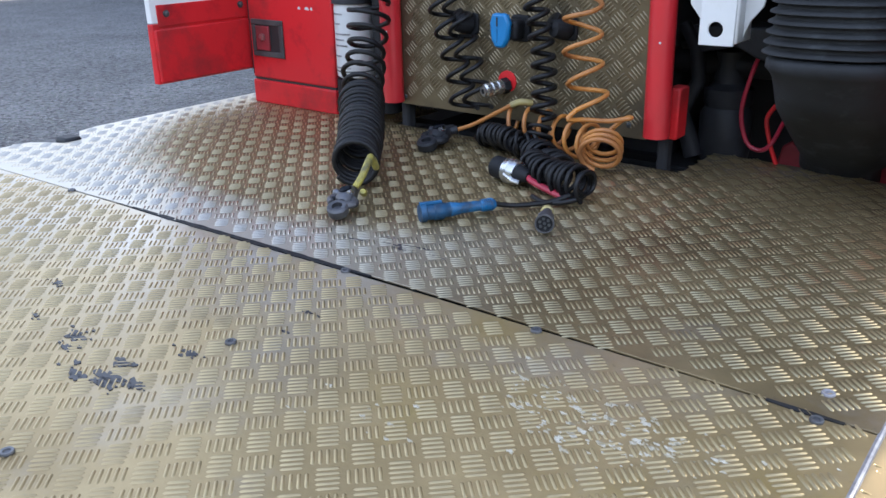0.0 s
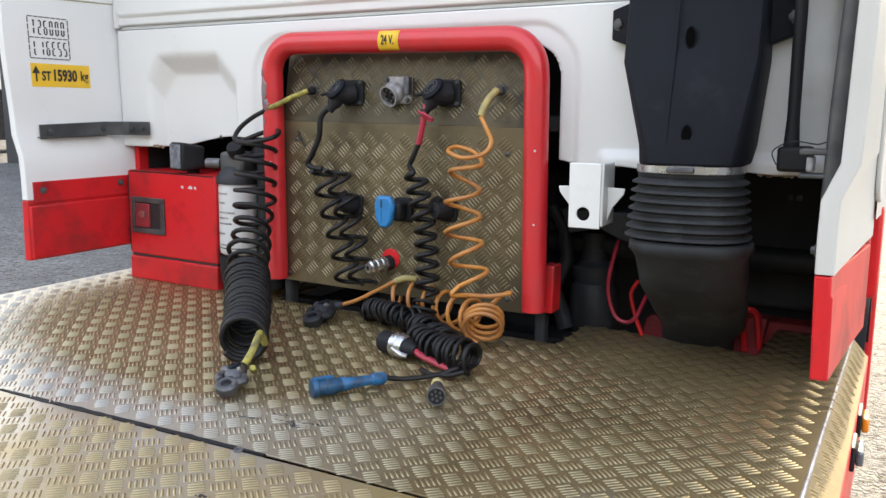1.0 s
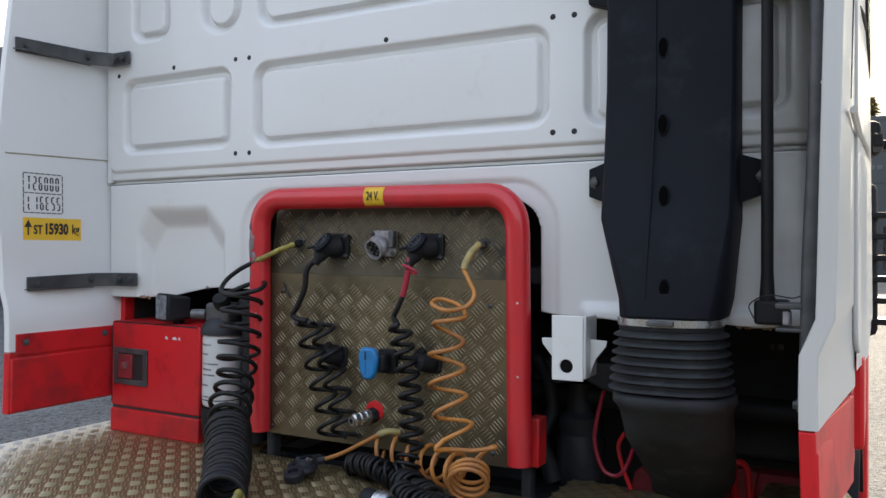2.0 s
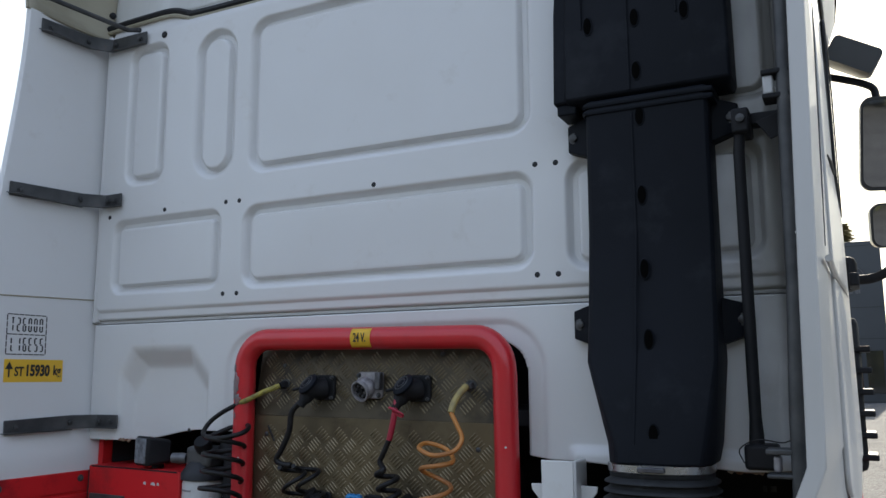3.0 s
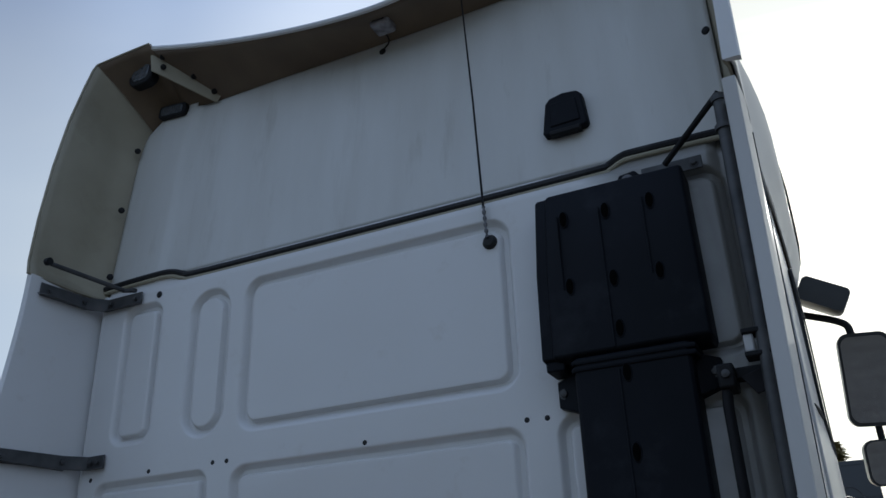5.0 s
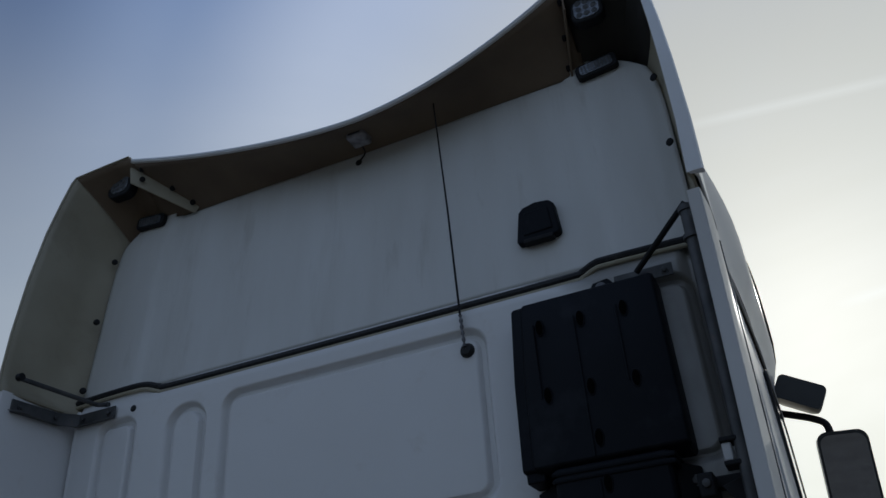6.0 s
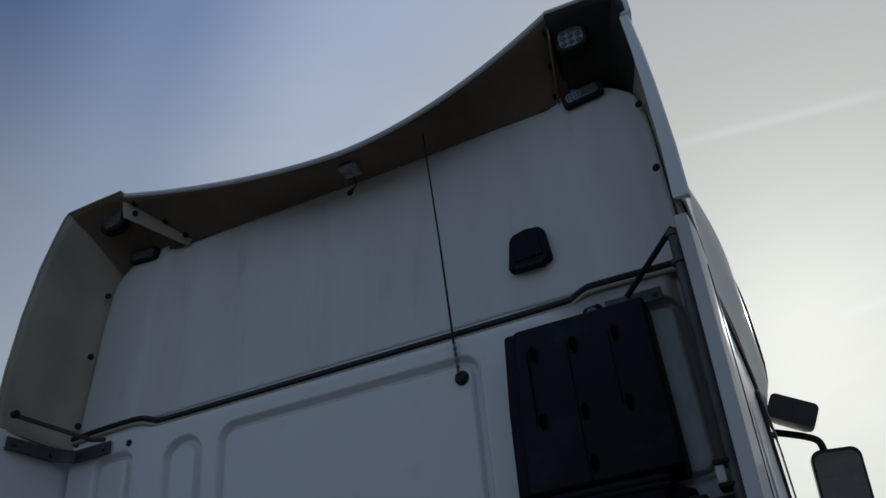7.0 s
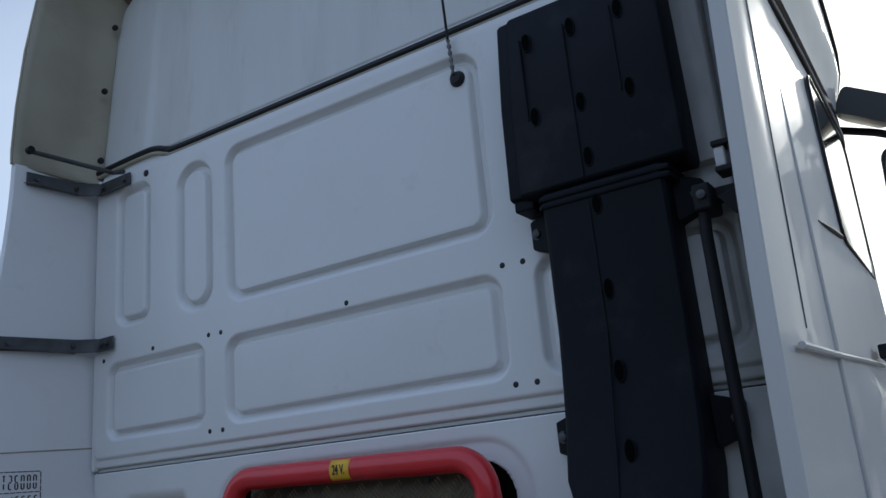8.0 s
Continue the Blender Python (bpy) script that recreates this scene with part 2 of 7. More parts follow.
FILTER_WHITE = mat("filter can paint", (0.62, 0.63, 0.64), 0.35, second=(0.45, 0.45, 0.44), scale=9, amount=0.6, coat=0.3)
LENS = mat("lamp lens", (0.22, 0.24, 0.27), 0.15, 0.3, second=(0.08, 0.085, 0.095), scale=60, amount=0.9)
AMBER = mat("amber lens", (0.85, 0.28, 0.01), 0.2, coat=0.5)
# near-black colour that carries the shade of the bay and the gaps
PITCH_BLACK = mat("black metal with bay shade", (0.034, 0.035, 0.039), 0.8, second=(0.06, 0.06, 0.064), scale=5, amount=0.7, spec=0.05)
TYRE = mat("tyre rubber", (0.03, 0.03, 0.032), 0.8, second=(0.06, 0.058, 0.055), scale=10, amount=0.7, bump=0.3)
GLASS_DARK = mat("tinted window glass", (0.012, 0.014, 0.017), 0.05, rough_var=0.02, coat=1.0)
MIRROR = mat("tinted mirror glass", (0.42, 0.43, 0.44), 0.03, 1.0, rough_var=0.01)
FACADE = mat("dark facade panels", (0.045, 0.05, 0.058), 0.5, second=(0.06, 0.065, 0.072), scale=0.4, amount=0.6)
# low sun and haze on the conifers are put into the needle colour
PALE_NEEDLES = mat("needles paled by haze", (0.34, 0.27, 0.11), 0.7, second=(0.22, 0.19, 0.08), scale=3, amount=0.8)
BARK = mat("bark", (0.10, 0.075, 0.05), 0.9, scale=8)
LEAF = mat("needles", (0.06, 0.075, 0.03), 0.7, second=(0.10, 0.09, 0.04), scale=3, amount=0.8)
TRAILER = mat("dirty white trailer", (0.6, 0.61, 0.63), 0.5, second=(0.45, 0.45, 0.45), scale=1, amount=0.7)


def scuffs(m, color, scale, at, amount=0.8, stretch=(1, 1, 1), rough=None):
    """Patches of another colour over a material, with ragged edges; rough gives the patches their own sheen."""
    n, l = m.node_tree.nodes, m.node_tree.links
    b = n["Principled BSDF"]
    co, mp, noi, rng, mix = (n.new("ShaderNodeTexCoord"), n.new("ShaderNodeMapping"), n.new("ShaderNodeTexNoise"), n.new("ShaderNodeMapRange"), n.new("ShaderNodeMixRGB"))
    mp.inputs["Scale"].default_value, mp.inputs["Location"].default_value = stretch, (scale * 0.37, 1.7, scale * 0.11)
    noi.inputs["Scale"].default_value, noi.inputs["Detail"].default_value, noi.inputs["Roughness"].default_value = scale, 9.0, 0.68
    rng.inputs["From Min"].default_value, rng.inputs["From Max"].default_value = at
    rng.inputs["To Max"].default_value = amount
    l.new(co.outputs["Object"], mp.inputs["Vector"])
    l.new(mp.outputs[0], noi.inputs["Vector"])
    l.new(noi.outputs["Fac"], rng.inputs["Value"])
    old = b.inputs["Base Color"].links[0].from_socket
    l.new(rng.outputs[0], mix.inputs[0])
    l.new(old, mix.inputs[1])
    mix.inputs[2].default_value = (*color, 1)
    l.new(mix.outputs[0], b.inputs["Base Color"])
    if rough is not None:
        mr = n.new("ShaderNodeMixRGB")
        old_r = b.inputs["Roughness"].links[0].from_socket
        l.new(rng.outputs[0], mr.inputs[0])
        l.new(old_r, mr.inputs[1])
        mr.inputs[2].default_value = (rough, rough, rough, 1)
        l.new(mr.outputs[0], b.inputs["Roughness"])


scuffs(TREAD_DIRTY_SHADED, (0.30, 0.30, 0.33), 1.3, (0.56, 0.74), 0.6, rough=0.26)
scuffs(TREAD_DIRTY_SHADED, (0.04, 0.035, 0.03), 24, (0.64, 0.73), 0.6)


def worn_sheen_band(m, y0, y1, color, rough, scale=7.0):
    """Pale rubbed patches, the sky's sheen put into their colour, along one edge of a plate, full at y0 and gone at y1.
    """
    n, l = m.node_tree.nodes, m.node_tree.links
    b = n["Principled BSDF"]
    co, sep, fall, noi, rag, mul, mix, mr = (n.new("ShaderNodeTexCoord"), n.new("ShaderNodeSeparateXYZ"), n.new("ShaderNodeMapRange"), n.new("ShaderNodeTexNoise"),
                                             n.new("ShaderNodeMapRange"), n.new("ShaderNodeMath"), n.new("ShaderNodeMixRGB"), n.new("ShaderNodeMixRGB"))
    l.new(co.outputs["Object"], sep.inputs[0])
    l.new(sep.outputs["Y"], fall.inputs["Value"])
    fall.inputs["From Min"].default_value, fall.inputs["From Max"].default_value = y0, y1
    fall.inputs["To Min"].default_value, fall.inputs["To Max"].default_value = 1.0, 0.0
    l.new(co.outputs["Object"], noi.inputs["Vector"])
    noi.inputs["Scale"].default_value, noi.inputs["Detail"].default_value = scale, 8.0
    l.new(noi.outputs["Fac"], rag.inputs["Value"])
    rag.inputs["From Min"].default_value, rag.inputs["From Max"].default_value = 0.34, 0.60
    mul.operation = "MULTIPLY"
    side, both = n.new("ShaderNodeMapRange"), n.new("ShaderNodeMath")
    both.operation = "MULTIPLY"
    side.inputs["From Min"].default_value, side.inputs["From Max"].default_value = 0.1, 0.6
    side.inputs["To Min"].default_value, side.inputs["To Max"].default_value = 1.0, 0.0
    l.new(sep.outputs["X"], side.inputs["Value"])
    l.new(fall.outputs[0], both.inputs[0])
    l.new(side.outputs[0], both.inputs[1])
    l.new(both.outputs[0], mul.inputs[0])
    l.new(rag.outputs[0], mul.inputs[1])
    for node, socket, value in ((mix, "Base Color", color), (mr, "Roughness", (rough, rough, rough))):
        old = b.inputs[socket].links[0].from_socket
        l.new(mul.outputs[0], node.inputs[0])
        l.new(old, node.inputs[1])
        node.inputs[2].default_value = (*value, 1)
        l.new(node.outputs[0], b.inputs[socket])




def bare_with_sheen(m, centre, size, color, rough):
    """Bare metal, sky reflection put into its pale colour, all round an oval of brown grime, ragged at two scales along
    its rim; it runs out towards the right-hand side.
    """
    n, l = m.node_tree.nodes, m.node_tree.links
    b = n["Principled BSDF"]
    co, sep, place, far, rim, side, both = (n.new("ShaderNodeTexCoord"), n.new("ShaderNodeSeparateXYZ"), n.new("ShaderNodeMapping"), n.new("ShaderNodeVectorMath"), n.new("ShaderNodeMapRange"),
                                            n.new("ShaderNodeMapRange"), n.new("ShaderNodeMath"))
    place.vector_type = "TEXTURE"
    place.inputs["Location"].default_value, place.inputs["Scale"].default_value = (*centre, 0), (*size, 50)
    far.operation, both.operation = "LENGTH", "MULTIPLY"
    l.new(co.outputs["Object"], place.inputs["Vector"])
    l.new(place.outputs[0], far.inputs[0])
    reach = far.outputs["Value"]
    for scale, sway in ((3.2, 0.30), (21.0, 0.16)):
        noi, add = n.new("ShaderNodeTexNoise"), n.new("ShaderNodeMath")
        noi.inputs["Scale"].default_value, noi.inputs["Detail"].default_value = scale, 5.0
        add.operation, add.inputs[1].default_value = "MULTIPLY_ADD", sway
        l.new(co.outputs["Object"], noi.inputs["Vector"])
        l.new(noi.outputs["Fac"], add.inputs[0])
        l.new(reach, add.inputs[2])
        reach = add.outputs[0]
    rim.inputs["From Min"].default_value, rim.inputs["From Max"].default_value = 1.18, 1.38
    l.new(reach, rim.inputs["Value"])
    side.inputs["From Min"].default_value, side.inputs["From Max"].default_value = 0.0, 0.6
    side.inputs["To Min"].default_value, side.inputs["To Max"].default_value = 0.9, 0.0
    l.new(co.outputs["Object"], sep.inputs[0])
    l.new(sep.outputs["X"], side.inputs["Value"])
    l.new(rim.outputs[0], both.inputs[0])
    l.new(side.outputs[0], both.inputs[1])
    for socket, value in (("Base Color", color), ("Roughness", (rough, rough, rough))):
        mix = n.new("ShaderNodeMixRGB")
        l.new(both.outputs[0], mix.inputs[0])
        l.new(b.inputs[socket].links[0].from_socket, mix.inputs[1])
        mix.inputs[2].default_value = (*value, 1)
        l.new(mix.outputs[0], b.inputs[socket])


# the pale tone is bare metal plus painted sky reflection
bare_with_sheen(TREAD_DIRTY_SHADED, (-0.25, 0.25), (0.87, 0.66), (0.47, 0.435, 0.375), 0.32)
bare_with_sheen(TREAD_BAR_DIRTY, (-0.25, 0.25), (0.87, 0.66), (0.47, 0.435, 0.375), 0.32)
# scuffs by the seam, paled further for the sky that the plate reflects
worn_sheen_band(TREAD, 0.62, 0.10, (0.49, 0.455, 0.41), 0.28, 5.0)
scuffs(TREAD, (0.36, 0.36, 0.38), 1.3, (0.55, 0.74), 0.55, rough=0.24)
scuffs(TREAD, (0.34, 0.25, 0.06), 3.1, (0.55, 0.75), 0.6)
scuffs(TREAD, (0.05, 0.045, 0.04), 24, (0.66, 0.74), 0.6)
scuffs(TREAD_BAR, (0.42, 0.42, 0.44), 1.3, (0.60, 0.78), 0.55, rough=0.24)
scuffs(TREAD_BAR, (0.16, 0.12, 0.07), 6, (0.55, 0.72), 0.7)
scuffs(TREAD_WALL, (0.06, 0.045, 0.03), 7, (0.55, 0.72), 0.7)
scuffs(TREAD_WALL, (0.22, 0.12, 0.05), 12, (0.62, 0.74), 0.5)
scuffs(TREAD_WALL_UPPER, (0.018, 0.016, 0.013), 8, (0.50, 0.64), 0.8)
scuffs(TREAD_WALL_BAR, (0.06, 0.05, 0.035), 9, (0.50, 0.66), 0.75)
scuffs(UPPER_WALL_BAR, (0.05, 0.042, 0.03), 7, (0.46, 0.62), 0.85)
scuffs(WHITE, (0.52, 0.48, 0.42), 9, (0.60, 0.80), 0.35)
scuffs(WHITE, (0.25, 0.22, 0.19), 40, (0.72, 0.80), 0.35)
scuffs(WHITE_ROOF, (0.36, 0.34, 0.29), 3.5, (0.56, 0.8), 0.38, stretch=(2.5, 1, 0.3))
scuffs(RED, (0.20, 0.012, 0.018), 6, (0.55, 0.75), 0.7)
scuffs(RED, (0.10, 0.03, 0.03), 26, (0.66, 0.76), 0.7)
scuffs(RED_FRAME, (0.34, 0.02, 0.03), 5, (0.55, 0.75), 0.6)
scuffs(DUCT, (0.03, 0.034, 0.042), 5, (0.56, 0.78), 0.6)
scuffs(RUBBER, (0.055, 0.056, 0.058), 9, (0.58, 0.76), 0.5)
scuffs(STEEL, (0.20, 0.13, 0.08), 22, (0.64, 0.74), 0.5)
scuffs(BLUE, (0.03, 0.03, 0.035), 30, (0.48, 0.62), 0.8)
def waves(m, scale, depth, stretch):
    """Slow unevenness of a sheet, which bends what it mirrors."""
    n, l = m.node_tree.nodes, m.node_tree.links
    b = n["Principled BSDF"]
    co, mp, noi, bp = n.new("ShaderNodeTexCoord"), n.new("ShaderNodeMapping"), n.new("ShaderNodeTexNoise"), n.new("ShaderNodeBump")
    mp.inputs["Scale"].default_value = stretch
    noi.inputs["Scale"].default_value, noi.inputs["Detail"].default_value = scale, 1.0
    bp.inputs["Strength"].default_value, bp.inputs["Distance"].default_value = 1.0, depth
    l.new(co.outputs["Object"], mp.inputs["Vector"])
    l.new(mp.outputs[0], noi.inputs["Vector"])
    l.new(noi.outputs["Fac"], bp.inputs["Height"])
    l.new(bp.outputs[0], b.inputs["Normal"])
    l.new(bp.outputs[0], b.inputs["Coat Normal"])


def grime_and_shade(m, x0, x1, color, amount):
    """Beige road film with the intake's shade put into its colour, on the sheet beside it, ragged where it ends."""
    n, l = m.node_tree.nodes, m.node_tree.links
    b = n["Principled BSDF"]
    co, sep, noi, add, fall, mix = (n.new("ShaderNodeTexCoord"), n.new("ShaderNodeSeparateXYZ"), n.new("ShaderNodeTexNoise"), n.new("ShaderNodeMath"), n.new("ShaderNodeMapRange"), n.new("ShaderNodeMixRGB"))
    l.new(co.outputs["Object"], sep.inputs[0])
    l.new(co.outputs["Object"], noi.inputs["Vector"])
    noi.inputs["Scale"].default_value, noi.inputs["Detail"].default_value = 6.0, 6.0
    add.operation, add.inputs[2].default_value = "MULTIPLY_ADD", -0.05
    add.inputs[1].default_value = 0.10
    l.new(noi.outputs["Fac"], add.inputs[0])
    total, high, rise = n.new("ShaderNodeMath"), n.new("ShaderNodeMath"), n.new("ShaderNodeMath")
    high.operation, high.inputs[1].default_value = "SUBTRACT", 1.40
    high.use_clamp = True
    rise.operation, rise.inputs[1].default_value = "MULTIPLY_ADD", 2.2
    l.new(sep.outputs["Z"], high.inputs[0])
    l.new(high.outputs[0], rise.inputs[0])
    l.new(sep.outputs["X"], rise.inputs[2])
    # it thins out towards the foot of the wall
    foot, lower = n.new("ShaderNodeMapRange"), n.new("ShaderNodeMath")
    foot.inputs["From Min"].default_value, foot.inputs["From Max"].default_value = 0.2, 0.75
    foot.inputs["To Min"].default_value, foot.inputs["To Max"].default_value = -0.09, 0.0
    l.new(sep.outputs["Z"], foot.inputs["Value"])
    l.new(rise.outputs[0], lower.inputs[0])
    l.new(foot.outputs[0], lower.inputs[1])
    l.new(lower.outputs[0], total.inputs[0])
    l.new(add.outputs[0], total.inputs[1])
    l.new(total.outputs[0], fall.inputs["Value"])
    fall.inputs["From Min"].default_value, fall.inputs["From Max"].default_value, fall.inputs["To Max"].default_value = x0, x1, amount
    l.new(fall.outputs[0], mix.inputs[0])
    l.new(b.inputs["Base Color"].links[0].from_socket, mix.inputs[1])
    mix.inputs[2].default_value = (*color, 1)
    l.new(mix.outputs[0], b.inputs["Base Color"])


# road film beside the intake, deepened in colour for the shade there
grime_and_shade(WHITE, 0.97, 1.09, (0.20, 0.195, 0.175), 0.82)
WHITE_SIDE = mat("polished white paint", (0.58, 0.575, 0.56), 0.5, second=(0.50, 0.49, 0.465), scale=2.0, coat=0.13, spec=0.12)
WHITE_SIDE.node_tree.nodes["Principled BSDF"].inputs["Coat Roughness"].default_value = 0.03
waves(WHITE_SIDE, 4.0, 0.004, (1.0, 1.0, 0.35))
GUTTER = mat("weathered brown-black rubber", (0.030, 0.024, 0.020), 0.95, second=(0.05, 0.04, 0.034), scale=12, amount=0.6, spec=0.03)
RUST = mat("rusty chipped edge", (0.16, 0.075, 0.035), 0.8, second=(0.42, 0.36, 0.28), scale=40, amount=0.9, bump=0.5, bump_scale=150)


def ground_material():
    m = mat("worn asphalt and grit", (0.075, 0.076, 0.080), 0.85, second=(0.12, 0.12, 0.122), scale=1.2, amount=0.8, bump=1.0, bump_scale=45,
            stain=(0.045, 0.046, 0.05), stain_scale=0.35, stain_at=(0.45, 0.7), spec=0.3)
    n, l = m.node_tree.nodes, m.node_tree.links
    grit = n.new("ShaderNodeTexVoronoi")
    grit.inputs["Scale"].default_value = 40
    co = [x for x in n if x.type == "MAPPING"][0]
    l.new(co.outputs[0], grit.inputs["Vector"])
    b = n["Principled BSDF"]
    old = b.inputs["Base Color"].links[0].from_socket
    mx = n.new("ShaderNodeMixRGB")
    mx.blend_type = "MULTIPLY"
    mx.inputs[0].default_value = 0.9
    l.new(old, mx.inputs[1])
    l.new(grit.outputs["Color"], mx.inputs[2])
    bw = n.new("ShaderNodeHueSaturation")
    bw.inputs["Saturation"].default_value, bw.inputs["Value"].default_value = 0.12, 1.9
    l.new(mx.outputs[0], bw.inputs["Color"])
    l.new(bw.outputs[0], b.inputs["Base Color"])
    [x for x in n if x.type == "BUMP"][0].inputs["Distance"].default_value = 0.03
    scuffs(m, (0.15, 0.15, 0.155), 3, (0.5, 0.62), 0.7)
    scuffs(m, (0.02, 0.02, 0.022), 17, (0.52, 0.6), 0.85)
    scuffs(m, (0.30, 0.29, 0.27), 26, (0.58, 0.64), 0.85)
    scuffs(m, (0.24, 0.22, 0.19), 60, (0.58, 0.64), 0.8)
    return m


GROUND = ground_material()

# ---- building blocks ----
ORIGIN = {}
CH = pose(0, 0, 1.06, 0, 0.8, 0)  # the chassis leans a little against the cab


def thing(name, label, category, base=(0, 0, 0), m=None, group="", kind=""):
    ob = new(name)
    ob.matrix_world = (m or Matrix()) @ Matrix.Translation(base)
    ORIGIN[ob.name] = Vector(base)
    return tagged(ob, label, category, group, kind)


def part(name, vf, material, parent=None, label="", flat=False, bevel=0.0, solid=0.0, sharp=38, kind="", m=None, offset=1.0):
    """Links verts and faces as one mesh, under a thing where there is one."""
    verts, faces = vf
    shift = ORIGIN[parent.name] if parent else Vector()
    me = bpy.data.meshes.new(name)
    me.from_pydata([tuple(Vector(v) - shift) for v in verts], [], faces)
    me.validate()
    bm = bmesh.new()
    bm.from_mesh(me)
    bmesh.ops.delete(bm, geom=[v for v in bm.verts if not v.link_faces], context="VERTS")
    if not solid:
        bmesh.ops.recalc_face_normals(bm, faces=bm.faces)
    bm.to_mesh(me)
    bm.free()
    if not flat:
        me.polygons.foreach_set("use_smooth", [True] * len(me.polygons))
        me.set_sharp_from_angle(angle=radians(sharp))
    me.materials.append(material)
    ob = new(name, me)
    if parent:
        ob.parent = parent
        ORIGIN[ob.name] = shift
    elif m:
        ob.matrix_world = m
    if solid:
        md = ob.modifiers.new("solidify", "SOLIDIFY")
        md.thickness, md.offset = solid, offset
    if bevel:
        md = ob.modifiers.new("bevel", "BEVEL")
        md.width, md.segments, md.limit_method, md.angle_limit = bevel, 2, "ANGLE", radians(40)
    return tagged(ob, label, kind=kind)


def join(*many):
    verts, faces = [], []
    for v, f in many:
        k = len(verts)
        verts += [tuple(p) for p in v]
        faces += [tuple(i + k for i in q) for q in f]
    return verts, faces


def moved(vf, m):
    return [tuple(m @ Vector(v)) for v in vf[0]], vf[1]


def box(x0, x1, y0, y1, z0, z1):
    v = [(x, y, z) for x in (x0, x1) for y in (y0, y1) for z in (z0, z1)]
    return v, [(0, 1, 3, 2), (4, 6, 7, 5), (0, 4, 5, 1), (2, 3, 7, 6), (0, 2, 6, 4), (1, 5, 7, 3)]


def smooth_line(points, per=8):
    """A Catmull-Rom line through points."""
    p = [Vector(q) for q in points]
    p = [2 * p[0] - p[1]] + p + [2 * p[-1] - p[-2]]
    out = []
    for i in range(1, len(p) - 2):
        a, b, c, d = p[i - 1:i + 3]
        for k in range(per):
            t = k / per
            out.append(0.5 * (2 * b + (c - a) * t + (2 * a - 5 * b + 4 * c - d) * t * t + (3 * b - a - 3 * c + d) * t ** 3))
    return out + [p[-2]]


def sweep(points, r, n=8, closed=False):
    """A round tube along points; r is a number or one for each point."""
    p = [Vector(q) for q in points]
    count = len(p)
    rs = [r] * count if isinstance(r, (int, float)) else r
    tang = [((p[(i + 1) % count] - p[i - 1]) if closed else (p[min(i + 1, count - 1)] - p[max(i - 1, 0)])).normalized() for i in range(count)]
    side = tang[0].orthogonal().normalized()
    verts, faces = [], []
    for i in range(count):
        side = (side - tang[i] * side.dot(tang[i])).normalized()
        up = tang[i].cross(side)
        for k in range(n):
            a = 2 * math.pi * k / n
            verts.append(tuple(p[i] + (side * math.cos(a) + up * math.sin(a)) * rs[i]))
    for i in range(count if closed else count - 1):
        j = (i + 1) % count
        for k in range(n):
            faces.append((i * n + k, i * n + (k + 1) % n, j * n + (k + 1) % n, j * n + k))
    if not closed:
        faces += [tuple(range(n))[::-1], tuple((count - 1) * n + k for k in range(n))]
    return verts, faces


def coil(axis, radius, turns, phase=0.0, per=18, flat=1.0, jitter=0.0, seed=1, knee=None):
    """Points of a coil about a bent axis. radius: a number or (start, end).
    knee: (share of the turns, share of the length) up to which the loops hang loose."""
    rnd = random.Random(seed)
    ax = smooth_line(axis, 12)
    lens = [0.0]
    for a, b in zip(ax, ax[1:]):
        lens.append(lens[-1] + (b - a).length)
    r0, r1 = radius if isinstance(radius, tuple) else (radius, radius)
    count = int(turns * per)
    out, side = [], None
    wob = [rnd.uniform(-jitter, jitter) for _ in range(int(turns) + 3)]
    for i in range(count + 1):
        u = i / count
        w = u
        if knee:
            w = u * knee[1] / knee[0] if u < knee[0] else knee[1] + (u - knee[0]) * (1 - knee[1]) / (1 - knee[0])
        s = w * lens[-1]
        k = max(j for j in range(len(ax) - 1) if lens[j] <= s + 1e-9)
        f = (s - lens[k]) / max(lens[k + 1] - lens[k], 1e-9)
        c, t = ax[k].lerp(ax[k + 1], f), (ax[k + 1] - ax[k]).normalized()
        side = (side - t * side.dot(t)).normalized() if side else t.cross(Vector((0.3, 0.2, 0.9)) if abs(t.z) < 0.8 else Vector((0, 1, 0))).normalized()
        up = t.cross(side)
        ang = phase + 2 * math.pi * turns * u
        w = i / per
        j0 = int(w)
        rr = (r0 + (r1 - r0) * u) * (1 + wob[j0] * (1 - (w - j0)) + wob[j0 + 1] * (w - j0))
        out.append(c + side * math.cos(ang) * rr + up * math.sin(ang) * rr * flat)
    return out


def lathe(profile, eye, way, n=24):
    """A turned body: (radius, along) pairs about the line from eye along way."""
    eye, way = Vector(eye), Vector(way).normalized()
    side = way.orthogonal().normalized()
    up = way.cross(side)
    verts, faces = [], []
    for r, h in profile:
        for k in range(n):
            a = 2 * math.pi * k / n
            verts.append(tuple(eye + way * h + (side * math.cos(a) + up * math.sin(a)) * max(r, 1e-4)))
    for i in range(len(profile) - 1):
        for k in range(n):
            faces.append((i * n + k, i * n + (k + 1) % n, (i + 1) * n + (k + 1) % n, (i + 1) * n + k))
    if profile[0][0] > 0.001:
        faces.append(tuple(range(n)))
    if profile[-1][0] > 0.001:
        faces.append(tuple((len(profile) - 1) * n + k for k in range(n)))
    return verts, faces


def prism(outline, axis, a, b):
    """A flat outline given in the two other axes, from a to b along axis."""
    n = len(outline)
    put = {"x": lambda p, q: (q, p[0], p[1]), "y": lambda p, q: (p[0], q, p[1]), "z": lambda p, q: (p[0], p[1], q)}[axis]
    verts = [put(p, a) for p in outline] + [put(p, b) for p in outline]
    return verts, [tuple(range(n)), tuple(range(n, 2 * n))] + [(i, (i + 1) % n, n + (i + 1) % n, n + i) for i in range(n)]


